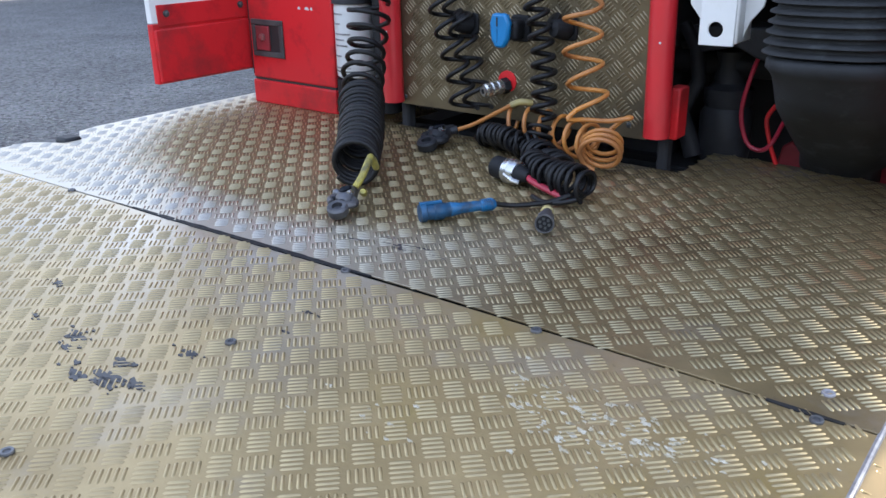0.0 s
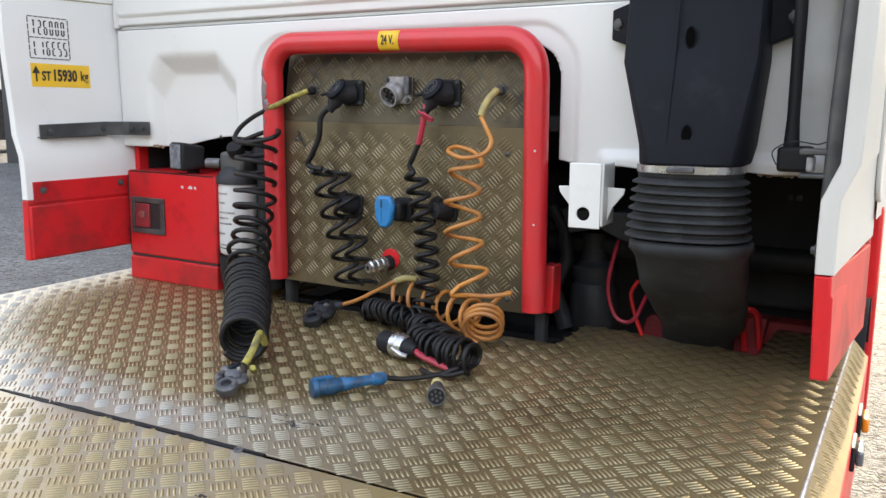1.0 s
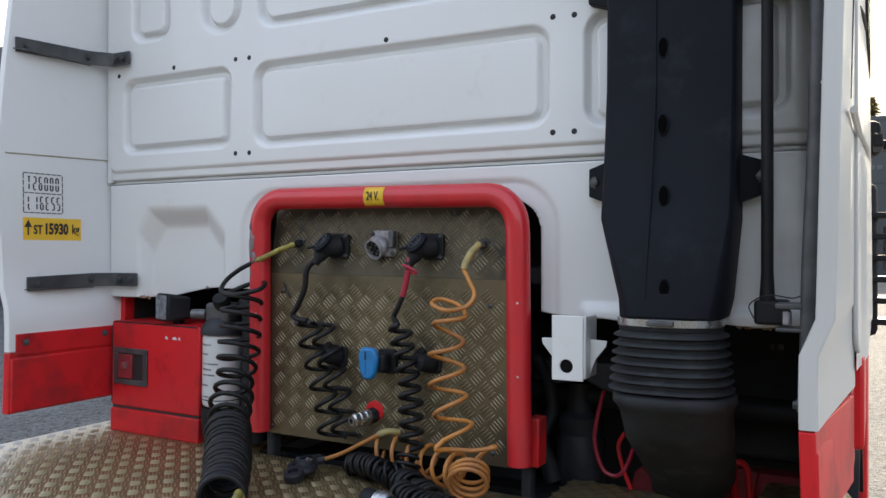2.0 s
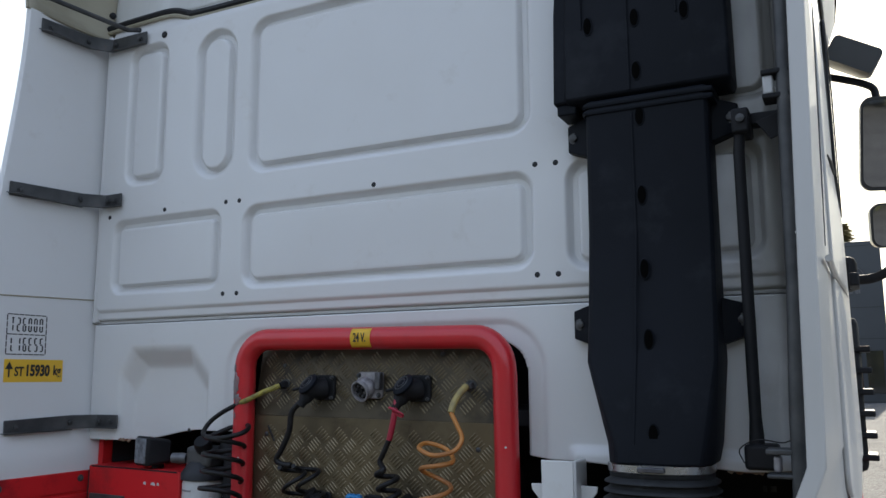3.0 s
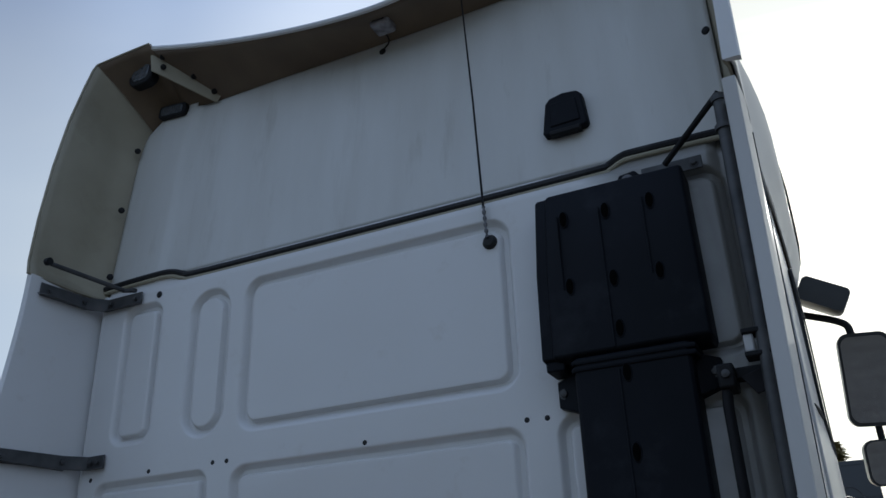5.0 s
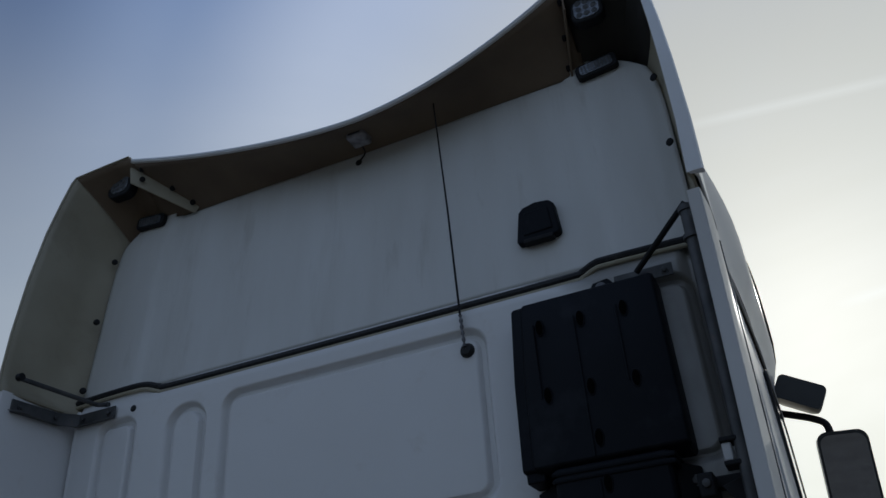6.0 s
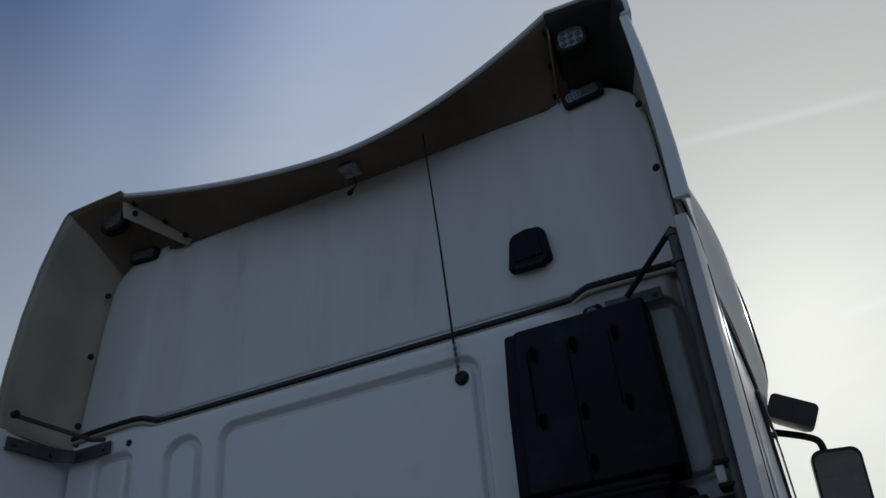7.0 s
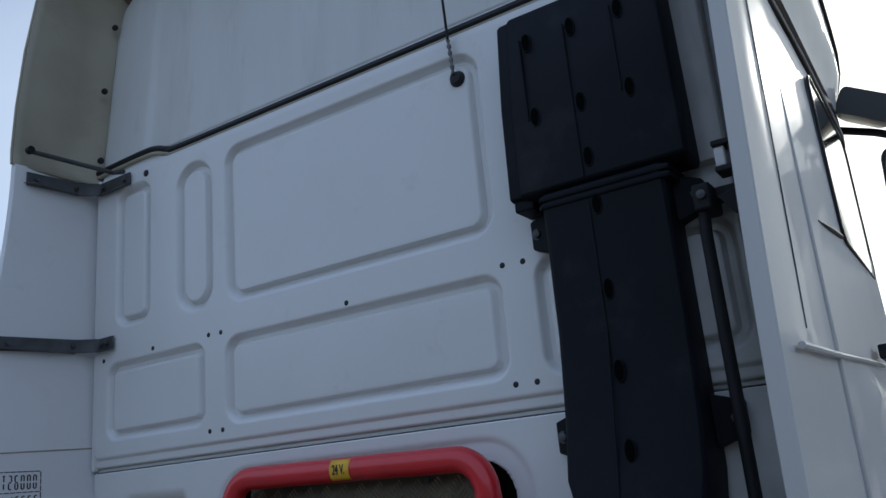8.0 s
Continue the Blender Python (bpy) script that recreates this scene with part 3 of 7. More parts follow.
def round_rect(x0, x1, z0, z1, r, n=6):
    out = []
    for cx, cz, a0 in ((x1 - r, z1 - r, 0), (x0 + r, z1 - r, 90), (x0 + r, z0 + r, 180), (x1 - r, z0 + r, 270)):
        out += [(cx + r * math.cos(radians(a0 + 90 * k / n)), cz + r * math.sin(radians(a0 + 90 * k / n))) for k in range(n + 1)]
    return out


def grid(nu, nv, f, keep=None):
    verts = [tuple(f(i / nu, j / nv)) for j in range(nv + 1) for i in range(nu + 1)]
    faces = []
    for j in range(nv):
        for i in range(nu):
            q = (j * (nu + 1) + i, j * (nu + 1) + i + 1, (j + 1) * (nu + 1) + i + 1, (j + 1) * (nu + 1) + i)
            if keep is None or keep((i + 0.5) / nu, (j + 0.5) / nv):
                faces.append(q)
    return verts, faces


def rr_dist(x, z, x0, x1, z0, z1, r):
    """Signed distance to a rounded rectangle: negative inside."""
    qx, qz = abs(x - (x0 + x1) / 2) - (x1 - x0) / 2 + r, abs(z - (z0 + z1) / 2) - (z1 - z0) / 2 + r
    return math.hypot(max(qx, 0), max(qz, 0)) + min(max(qx, qz), 0) - r


def ease(t):
    t = min(max(t, 0.0), 1.0)
    return t * t * (3 - 2 * t)


def lettering(text, size, depth=0.0012, wide=1.0, bold=0.0):
    """Verts and faces of built-in font letters, centred, in the x-z plane, facing -y."""
    cu = bpy.data.curves.new("letters", "FONT")
    cu.body, cu.size, cu.extrude, cu.align_x, cu.align_y = text, size, depth / 2, "CENTER", "CENTER"
    cu.resolution_u, cu.offset = 3, bold
    ob = new("letters", cu)
    me = bpy.data.meshes.new_from_object(ob.evaluated_get(bpy.context.evaluated_depsgraph_get()))
    vf = ([(v.co.x * wide, -v.co.z, v.co.y) for v in me.vertices], [tuple(p.vertices) for p in me.polygons])
    bpy.data.objects.remove(ob)
    bpy.data.meshes.remove(me)
    bpy.data.curves.remove(cu)
    return vf


def bolt(x, y, z, r=0.009, way=(0, -1, 0)):
    return join(lathe([(r * 1.5, 0), (r * 1.5, 0.002), (r * 1.5, 0.0021)], (x, y, z), way, 12), lathe([(r, 0.002), (r, 0.008), (r * 0.8, 0.009), (0, 0.009)], (x, y, z), way, 6))

# ---- ground ----
part("ground", grid(40, 40, lambda u, v: ((u - 0.5) * 3000, (v - 0.5) * 3000, 0)), GROUND, kind="structure", flat=True)
bpy.data.objects["ground"]["label"] = "grey worn asphalt yard with loose grit"

# ---- the cab ----
cab = thing("truck_cab", "white high-roof truck cab with pressed back wall", "truck cab", (0, 0, 1.5))
SEAM, TOP = 1.941, 3.06
PANELS = [  # x0, x1, z0, z1, corner: each field lies inside a pressed channel
    (-1.098, -0.594, 2.055, 2.317, 0.05), (-0.503, 0.511, 2.047, 2.315, 0.06), (0.60, 1.10, 2.035, 2.33, 0.06), (-0.490, 0.510, 2.427, 2.960, 0.07),
    (-1.058, -0.866, 2.444, 2.964, 0.06), (-0.732, -0.549, 2.432, 2.957, 0.09), (0.62, 1.15, 2.43, 2.97, 0.07),
]


def pressed(x, z):
    y = 0.0
    for x0, x1, z0, z1, r in PANELS:
        z0 -= 0.012
        d = -rr_dist(x, z, x0, x1, z0, z1, r)
        if d > 0:
            # the outer slope is steep along the top and sides, and runs out gently along the bottom
            fall = 0.014 if z > z0 + 0.05 else 0.014 + 0.016 * ease((z0 + 0.05 - z) / 0.05)
            y = 0.0240 * (0.6 * min(1, d / fall) + 0.4 * ease(d / fall)) - 0.0202 * (0.8 * min(1, max(0, (d - 0.033) / 0.0072)) + 0.2 * ease((d - 0.033) / 0.0072))
    # the whole field stands proud of a ledge that runs along the seam and up the edges
    y += 0.009 * ease((rr_dist(x, z, -1.168, 1.3, 1.992, 3.4, 0.03) + 0.004) / 0.012)
    y += 0.014 * ease((1.962 - z) / 0.005)
    y += 0.03 * ease(((x if x > 0 else -x - 0.066) - 1.10) / 0.04) ** 2
    y += 0.02 * ease((z - 3.0) / 0.05)
    return y


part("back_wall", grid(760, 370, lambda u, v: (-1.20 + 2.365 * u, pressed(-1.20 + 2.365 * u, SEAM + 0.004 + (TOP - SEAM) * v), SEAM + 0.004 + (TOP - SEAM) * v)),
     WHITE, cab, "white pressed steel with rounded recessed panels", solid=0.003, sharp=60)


def low_y(x, z):
    y = 0.004
    # a hand-hold niche with cut upper corners and a long sloping top
    top = min(1.868 - z, ((x + 1.03) * 1.6 + 1.79 - z) / 1.89, ((-0.618 - x) * 1.1 + 1.775 - z) / 1.49)
    y += 0.048 * min(ease(top / 0.085), ease(min(x + 1.03, -0.622 - x) / 0.035))
    d = rr_dist(x, z, -0.52, 0.50, 1.0, 1.872, 0.10)
    y += 0.007 * ease((0.040 - d) / 0.02) * (1 if d < 0.06 else 0)
    y += 0.03 * ease(((x if x > 0 else -x - 0.05) - 1.10) / 0.04) ** 2
    y -= 0.016 * ease((1.582 - z) / 0.03) * ease((x - 0.585) / 0.03)
    return y


def low_bottom(x):
    return 1.545 + 0.04 * ease((x + 0.98) / 0.3) - 0.05 * ease((x - 0.3) / 0.3) + 0.004 * math.sin(x * 23) * (x > 0.4)


def low_place(u, v):
    x = -1.185 + 2.35 * u
    zb = low_bottom(x)
    z = zb + (SEAM - zb) * v
    x0, z0 = x, z
    d = rr_dist(x, z, -0.50, 0.48, 1.0, 1.85, 0.09)
    if -0.012 < d < 0:
        e = 1e-4
        gx = (rr_dist(x + e, z, -0.50, 0.48, 1.0, 1.85, 0.09) - d) / e
        gz = (rr_dist(x, z + e, -0.50, 0.48, 1.0, 1.85, 0.09) - d) / e
        x, z = x - gx * d, z - gz * d
    return x, low_y(x0, z0), z


def low_keep(u, v):
    x = -1.185 + 2.35 * u
    zb = low_bottom(x)
    return rr_dist(x, zb + (SEAM - zb) * v, -0.50, 0.48, 1.0, 1.85, 0.09) > -0.001


part("lower_back_wall", grid(330, 90, low_place, low_keep), WHITE, cab, "white skirt of the back wall with a cut-out", solid=0.004, sharp=60)


def up_y(z):
    return 0.035 + 0.09 * (z - TOP)


EDGE = [(3.60, 1.19), (3.69, 1.186), (3.78, 1.172), (3.83, 1.152), (3.88, 1.118), (3.91, 1.075), (3.96, 1.0)]  # half width of the roof panel by height


def up_place(u, v):
    x = -1.19 + 2.38 * u
    ax = abs(x)
    zt = 3.885 + 0.05 * ease((ax - 0.95) / 0.08) - 0.12 * max(0, (ax - 1.08) / 0.11) ** 2
    z = TOP + 0.012 + (zt - TOP - 0.012) * v
    hw = 1.19
    for (za, wa), (zb, wb) in zip(EDGE, EDGE[1:]):
        if za <= z <= zb:
            hw = wa + (wb - wa) * (z - za) / (zb - za)
    x *= hw / 1.19
    return x, up_y(z) - 0.012 * ease((ax - 0.915) / 0.03) + 0.006 * ease((ax - 1.12) / 0.05), z


part("upper_back_wall", grid(160, 50, up_place), WHITE_ROOF, cab, "streaked off-white roof panel", solid=0.003, sharp=60)
seal_line = [(-1.20, 0.0, 3.072), (-1.05, 0.0, 3.078), (-0.88, 0.0, 3.078), (-0.80, 0.0, 3.055), (-0.74, 0.0, 3.046), (-0.3, 0.0, 3.044), (0.3, 0.0, 3.043),
             (0.78, 0.0, 3.044), (0.83, 0.0, 3.05), (0.87, 0.0, 3.068), (0.92, 0.0, 3.072), (1.19, 0.0, 3.066)]
part("roof_seal", sweep(smooth_line([(x, 0.015, z + 0.002) for x, y, z in seal_line], 6), 0.0120, 8), RUBBER, cab, "black rubber roof seal")
part("roof_gutter", sweep(smooth_line([(x, 0.013, z - 0.017) for x, y, z in seal_line], 6), 0.0080, 8), FIBRE, cab, "dirty beige gutter lip")

# the body forward of the back wall
SECTION = [(0.17, 4.02), (0.25, 4.03), (0.6, 3.97), (1.0, 3.80), (1.35, 3.55), (1.62, 3.30), (1.8, 3.08), (1.95, 2.75), (2.06, 2.3), (2.12, 1.5)]


def half_width(z, y):
    w = 1.226 + (0.012 + 0.014 * ease((2.0 - z) / 0.07)) * ease((y - 0.05) / 0.5) - 0.11 * ease((z - 3.42) / 0.6) + 0.050 * ease((y - 0.1) / 0.7) * ease((z - 3.04) / 0.2) - 0.10 * ease((y - 1.5) / 0.7)
    return w


def ring(y, top):
    out = []
    for k in range(25):
        z = 1.42 + (top - 0.16 - 1.42) * k / 24
        out.append((half_width(z, y), z))
    w = out[-1][0]
    for k in range(1, 9):
        a = radians(90 * k / 8)
        out.append((w - 0.16 + 0.16 * math.cos(a), top - 0.16 + 0.16 * math.sin(a)))
    left = [(-x, z) for x, z in out]
    return [(x, y, z) for x, z in out] + [(x, y, z) for x, z in left[::-1]]


rings = [ring(y, t) for y, t in ((a.x, a.y) for a in smooth_line([(y, t, 0) for y, t in SECTION], 4))]
n_ring = len(rings[0])
body_v = [p for r in rings for p in r]
body_f = [(i * n_ring + k, i * n_ring + k + 1, (i + 1) * n_ring + k + 1, (i + 1) * n_ring + k) for i in range(len(rings) - 1) for k in range(n_ring - 1)]
body_f.append(tuple((len(rings) - 1) * n_ring + k for k in range(n_ring)))
part("body_shell", (body_v, body_f), WHITE_SIDE, cab, "glossy white side walls and sloping roof", sharp=50)


def side_sheet(y0, y1, z0, z1, r, out=0.004, thick=0.012):
    """A rounded panel that lies on the right side wall."""
    pts = round_rect(y0, y1, z0, z1, r, 5)
    n = len(pts)
    v = [(half_width(z, y) + out, y, z) for y, z in pts] + [(half_width(z, y) + out - thick, y, z) for y, z in pts]
    return v, [tuple(range(n)), tuple(range(n, 2 * n))] + [(i, (i + 1) % n, n + (i + 1) % n, n + i) for i in range(n)]


door = part("door", side_sheet(0.14, 1.46, 1.46, 2.93, 0.06, 0.006), WHITE_SIDE, cab, "glossy white cab door", bevel=0.004)
part("side_window", side_sheet(0.64, 1.42, 2.35, 2.87, 0.06, 0.0105), GLASS_DARK, door, "dark tinted side window")
part("window_gasket", sweep([(half_width(z, y) + 0.0105, y, z) for y, z in round_rect(0.64, 1.42, 2.35, 2.87, 0.06, 5)], 0.0045, 6, closed=True), RUBBER, door)
part("door_crease", sweep([(half_width(z, y) + 0.0065, y, z) for y, z in ((0.26, 2.325), (0.40, 2.335), (0.62, 2.355))], [0.002, 0.006, 0.007], 6), RUBBER, door, "dark slot below the window")
part("door_handle", box(1.262, 1.29, 0.70, 0.86, 2.02, 2.06), BLACK, door, "black grab handle", bevel=0.006)
def side_band(y0, y1, z0, z1, out, thick=0.02, n=16):
    """A strip that follows the bulge of the right side wall."""
    v, f = [], []
    for k in range(n + 1):
        y = y0 + (y1 - y0) * k / n
        x = half_width((z0 + z1) / 2, y) + out
        v += [(x, y, z0 + 0.004), (x, y, z1 - 0.004), (x - 0.004, y, z1), (x - thick, y, z1), (x - thick, y, z0), (x - 0.004, y, z0)]
    for k in range(n):
        f += [(6 * k + j, 6 * k + (j + 1) % 6, 6 * k + 6 + (j + 1) % 6, 6 * k + 6 + j) for j in range(6)]
    return v, f + [tuple(range(6)), tuple(6 * n + j for j in range(6))]


part("side_gutter", side_band(-0.05, 1.70, 2.918, 3.030, 0.007), GUTTER, cab, "black gutter seal along the side")
part("gutter_lip", sweep([(half_width(2.94, y) + 0.010, y, 2.938) for y in (0.0, 0.3, 0.7, 1.1, 1.5, 1.66)], 0.004, 6), WHITE_GLOSS, cab, "thin white lip in the gutter")
part("roof_edge_trim", sweep([(half_width(a.y - 0.1, a.x) - 0.012, a.x + 0.01, a.y - 0.06) for a in smooth_line([(y, t, 0) for y, t in SECTION[1:8]], 4)], 0.022, 8), GUTTER, cab,
     "black trim along the roof edge")
part("belt_joint", sweep([(half_width(2.0, y) + 0.007, y, 1.992 + 0.035 * y) for y in (0.14, 0.4, 0.8, 1.2, 1.45)], 0.004, 6), RUBBER, cab, "dark joint along the belt line")
part("belt_ledge", sweep([(max(1.226, half_width(2.0, y)) + 0.009, y, 1.987 + 0.035 * y) for y in (-0.33, -0.1, 0.14, 0.6, 1.2, 1.45)], 0.007, 8), WHITE_SIDE, cab, "white pressed belt line")
deflector = part("corner_deflector", box(1.17, 1.275, 1.86, 2.08, 1.35, 2.0), BLACK, cab, "black slatted corner air deflector", bevel=0.03)
for k in range(6):
    part("slat", box(1.18, 1.315, 1.85, 2.02, 1.40 + 0.09 * k, 1.425 + 0.09 * k), BLACK, deflector, bevel=0.006)
# black backing puts the bay's shade behind the openings
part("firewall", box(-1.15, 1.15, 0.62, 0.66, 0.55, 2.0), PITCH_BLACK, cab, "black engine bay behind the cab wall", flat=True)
# added sheets hide the pale inner walls so the openings stay dark
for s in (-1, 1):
    part("bay_shade_sheet", box(*sorted((s * 1.13, s * 1.155)), 0.06, 0.62, 0.9, 1.62), PITCH_BLACK, cab, flat=True)
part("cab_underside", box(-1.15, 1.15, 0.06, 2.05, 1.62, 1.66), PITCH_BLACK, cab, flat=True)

for s in (-1,):
    part("corner_strip", box(*sorted((s * 1.160, s * 1.176)), -0.004, 0.022, 1.95, 3.03), WHITE, cab, "white folded corner strip", bevel=0.004)

rnd_edge = random.Random(5)
for x0, x1 in ((0.50, 0.74), (0.98, 1.14), (-1.09, -0.97)):
    pts = [(x0 + (x1 - x0) * k / 24, 0.004 + low_y(x0, 1.56) + rnd_edge.uniform(-0.002, 0.002), low_bottom(x0 + (x1 - x0) * k / 24) + rnd_edge.uniform(-0.004, 0.004)) for k in range(25)]
    part("rusty_edge", sweep(pts, [rnd_edge.uniform(0.002, 0.0065) for _ in range(25)], 6), RUST, cab, "rusty chipped lower edge")

holes = [(-1.118, 2.33), (-0.851, 2.334), (-0.576, 2.333), (-0.519, 2.332), (0.0, 2.328), (0.517, 2.327), (0.576, 2.325), (0.517, 2.022), (0.576, 2.021), (-0.576, 2.026),
         (-0.518, 2.025), (-0.745, 1.583)]
for x, z in holes:
    y = pressed(x, z) if z > SEAM else low_y(x, z)
    part("rubber_plug", lathe([(0.009, -0.004), (0.009, 0.0025), (0.006, 0.004), (0, 0.004)], (x, y, z), (0, -1, 0), 12), RUBBER, cab)
part("rubber_plug", lathe([(0.013, -0.004), (0.013, 0.005), (0.008, 0.009), (0, 0.009)], (-0.892, 0, 2.985), (0, -1, 0), 12), RUBBER, cab)

# ---- side fairings ----
def fair_x(z):
    """The inner face of a side fairing."""
    u = max(0.0, (z - 1.57) / 1.46)
    return 1.173 + 0.041 * u - 0.012 * u * u - 0.029 * ease((1.585 - z) / 0.08) + 0.03 * max(0.0, 1.40 - z)


def fair_y(z):
    return -0.415 + 0.10 * ease((z - 1.9) / 1.15) + 0.012 * ease((1.9 - z) / 0.3)


def side_fairing(s):
    side = thing("side_fairing", "white and red side fairing panel bolted to the cab", "fairing", (s * 1.18, -0.1, 1.19), group="side fairings")

    def sheet(z0, z1, y_front, inner, outer, rows=24):
        v, f = [], []
        for i in range(rows + 1):
            z = z0 + (z1 - z0) * i / rows
            yr = fair_y(z)
            xi = fair_x(z) + inner
            loop = [(xi, y_front), (xi, yr + 0.006), (xi + 0.0015, yr + 0.0015), (xi + 0.006, yr), (xi + outer - 0.003, yr), (xi + outer, yr + 0.003),
                    (xi + outer + 0.008, yr + 0.12), (max(xi + outer, 1.226), y_front)]
            v += [(s * x, y, z) for x, y in loop]
        n = 8
        for i in range(rows):
            for k in range(n):
                f.append((i * n + k, i * n + (k + 1) % n, (i + 1) * n + (k + 1) % n, (i + 1) * n + k))
        f += [tuple(range(n)), tuple(rows * n + k for k in range(n))]
        return v, f

    part("panel", sheet(1.387 if s < 0 else 1.378, 3.022 if s > 0 else 3.026, 0.2, 0.0, 0.034 if s > 0 else 0.027), WHITE_SIDE if s > 0 else WHITE, side, "white painted panel", sharp=30)
    low = part("lower_panel", sheet(1.19 if s < 0 else 1.176, 1.383 if s < 0 else 1.374, 0.075, 0.0, 0.030, 4), RED, side, "red painted lower panel", bevel=0.004)
    if s < 0:
        part("flange", box(*sorted((s * (fair_x(1.4) - 0.004), s * (fair_x(1.4) + 0.002))), fair_y(1.4) + 0.022, 0.07, 1.375, 1.442), RED, low, "red bolted flange", bevel=0.0015)
        part("ledge", box(*sorted((s * (fair_x(1.3) - 0.010), s * (fair_x(1.3) + 0.002))), fair_y(1.4) + 0.004, 0.07, 1.195, 1.366), RED, low, "red proud panel face", bevel=0.005)
    part("edge_strip", sweep([(s * (fair_x(2.05) - 0.001), y, 2.024 + 0.03 * (y + 0.3)) for y in (-0.39, -0.15, 0.06)], 0.0026, 6), WHITE if s > 0 else FIBRE, side)
    if s > 0:
        part("front_joint", sweep([(fair_x(z) + 0.0425, -0.17 + 0.05 * (z - 2.4), z) for z in (2.02, 2.2, 2.45, 2.7, 2.95)], 0.0016, 6), STEEL, side, "dark joint at the front edge")
        near = [(1.150, 1.374), (1.155, 1.376), (1.179, 1.333), (1.182, 1.174), (1.150, 1.174)]
        far = [(1.170, 1.350), (1.203, 1.350), (1.216, 1.318), (1.220, 1.165), (1.17, 1.165)]
        v = [(x, -0.400, z) for x, z in near] + [(x, 0.10, z) for x, z in far]
        part("outer_skirt", (v, [(0, 1, 2, 3, 4), (9, 8, 7, 6, 5)] + [(k, (k + 1) % 5, 5 + (k + 1) % 5, 5 + k) for k in range(5)]), RED, side, "red bevelled outer skirt", bevel=0.004)
        part("rear_skirt", prism([(0.112, 1.165), (0.112, 1.352), (0.30, 1.47), (0.42, 1.47), (0.34, 1.165)], "x", 1.18, 1.222), RED, side, "red skirt towards the wheel arch", bevel=0.004)
    for y, z in ((-0.348, 1.414), (-0.044, 1.418)):
        part("bolt", bolt(s * (fair_x(z) - 0.004), y, z, 0.008, (-s, 0, 0)), STEEL, low)
    return side


left_fairing, right_fairing = side_fairing(-1), side_fairing(1)
FX = -fair_x(2.0)

# stencilled figures on the left fairing, cut from short bars
SEG = {"0": "abcdef", "1": "bc", "2": "abged", "5": "afgcd", "6": "afgecd", "E": "afged", "L": "fed", "T": "aij"}


def stencil(ch, cx, z0, w, h, t=0.0042):
    bars = []
    m = z0 + h / 2
    g = 0.003
    where = {"a": (cx - w / 2 + g, cx + w / 2 - g, z0 + h - t, z0 + h), "d": (cx - w / 2 + g, cx + w / 2 - g, z0, z0 + t),
             "g": (cx - w / 2 + g, cx + w / 2 - g, m - t / 2, m + t / 2), "f": (cx - w / 2, cx - w / 2 + t, m + g, z0 + h - g),
             "e": (cx - w / 2, cx - w / 2 + t, z0 + g, m - g), "b": (cx + w / 2 - t, cx + w / 2, m + g, z0 + h - g),
             "c": (cx + w / 2 - t, cx + w / 2, z0 + g, m - g), "i": (cx - t / 2, cx + t / 2, m + g, z0 + h - g), "j": (cx - t / 2, cx + t / 2, z0 + g, m - g)}
    for k in SEG[ch]:
        y0, y1, a, b = where[k]
        bars.append((y0, y1, a, b))
    return bars


def fairing_bars(bars, dx=0.0012):
    return join(*[([(-fair_x(z) + d, y, z) for d in (-0.0005, dx) for y in (y0, y1) for z in (a, b)], box(0, 1, 0, 1, 0, 1)[1]) for y0, y1, a, b in bars])


plate_marks = thing("stencilled_marking", "black stencilled weight and length figures on the fairing", "marking", (FX, -0.23, 1.9))
y0 = -0.329
for row, text in ((1.907, "T26000"), (1.842, "L16E55")):
    for k, ch in enumerate(text):
        extra = 0.008 if (text[0] == "L" and k > 0) else 0.0
        part("figure", fairing_bars(stencil(ch, y0 + 0.020 + 0.0209 * k + extra * (0.5 if k > 0 else 0), row, 0.0135 if ch not in "1L" else 0.010, 0.046)), INK, plate_marks, flat=True)
edge = []
for z in (1.833, 1.898, 1.963):
    for k in range(7):
        edge.append((y0 + 0.0206 * k, y0 + 0.0206 * k + 0.0175, z - 0.0015, z + 0.0015))
for y in (y0 - 0.002, y0 + 0.143):
    for k in range(6):
        edge.append((y, y + 0.003, 1.835 + 0.0215 * k, 1.835 + 0.0215 * k + 0.018))
part("frame_lines", fairing_bars(edge), INK, plate_marks, flat=True)

sticker = thing("weight_label", "yellow label with black axle load figures", "label", (FX, -0.2, 1.78))
part("label_sheet", fairing_bars([(-0.332, -0.113, 1.743, 1.817)], 0.001), LABEL_YELLOW, sticker, flat=True)


def on_fairing(vf, y, z, dx=0.0022):
    return [tuple(Vector((-fair_x(z) + dx, y, z)) + Vector((-p[1], p[0], p[2]))) for p in vf[0]], vf[1]


part("letters", join(on_fairing(lettering("ST", 0.042, wide=0.75, bold=0.0008), -0.279, 1.776), on_fairing(lettering("15930", 0.050, wide=0.74, bold=0.0018), -0.211, 1.779), on_fairing(lettering("kg", 0.046, wide=0.72, bold=0.0008), -0.136, 1.780)), INK, sticker, flat=True)
part("arrow", fairing_bars([(-0.317, -0.312, 1.759, 1.801)], 0.0022), INK, sticker, flat=True)
part("arrow_head", on_fairing(([(-0.014, 0, -0.012), (0.014, 0, -0.012), (0, 0, 0.012), (-0.014, 0.001, -0.012), (0.014, 0.001, -0.012), (0, 0.001, 0.012)],
                               [(0, 1, 2), (3, 5, 4), (0, 3, 4, 1), (1, 4, 5, 2), (2, 5, 3, 0)]), -0.3145, 1.797), INK, sticker, flat=True)

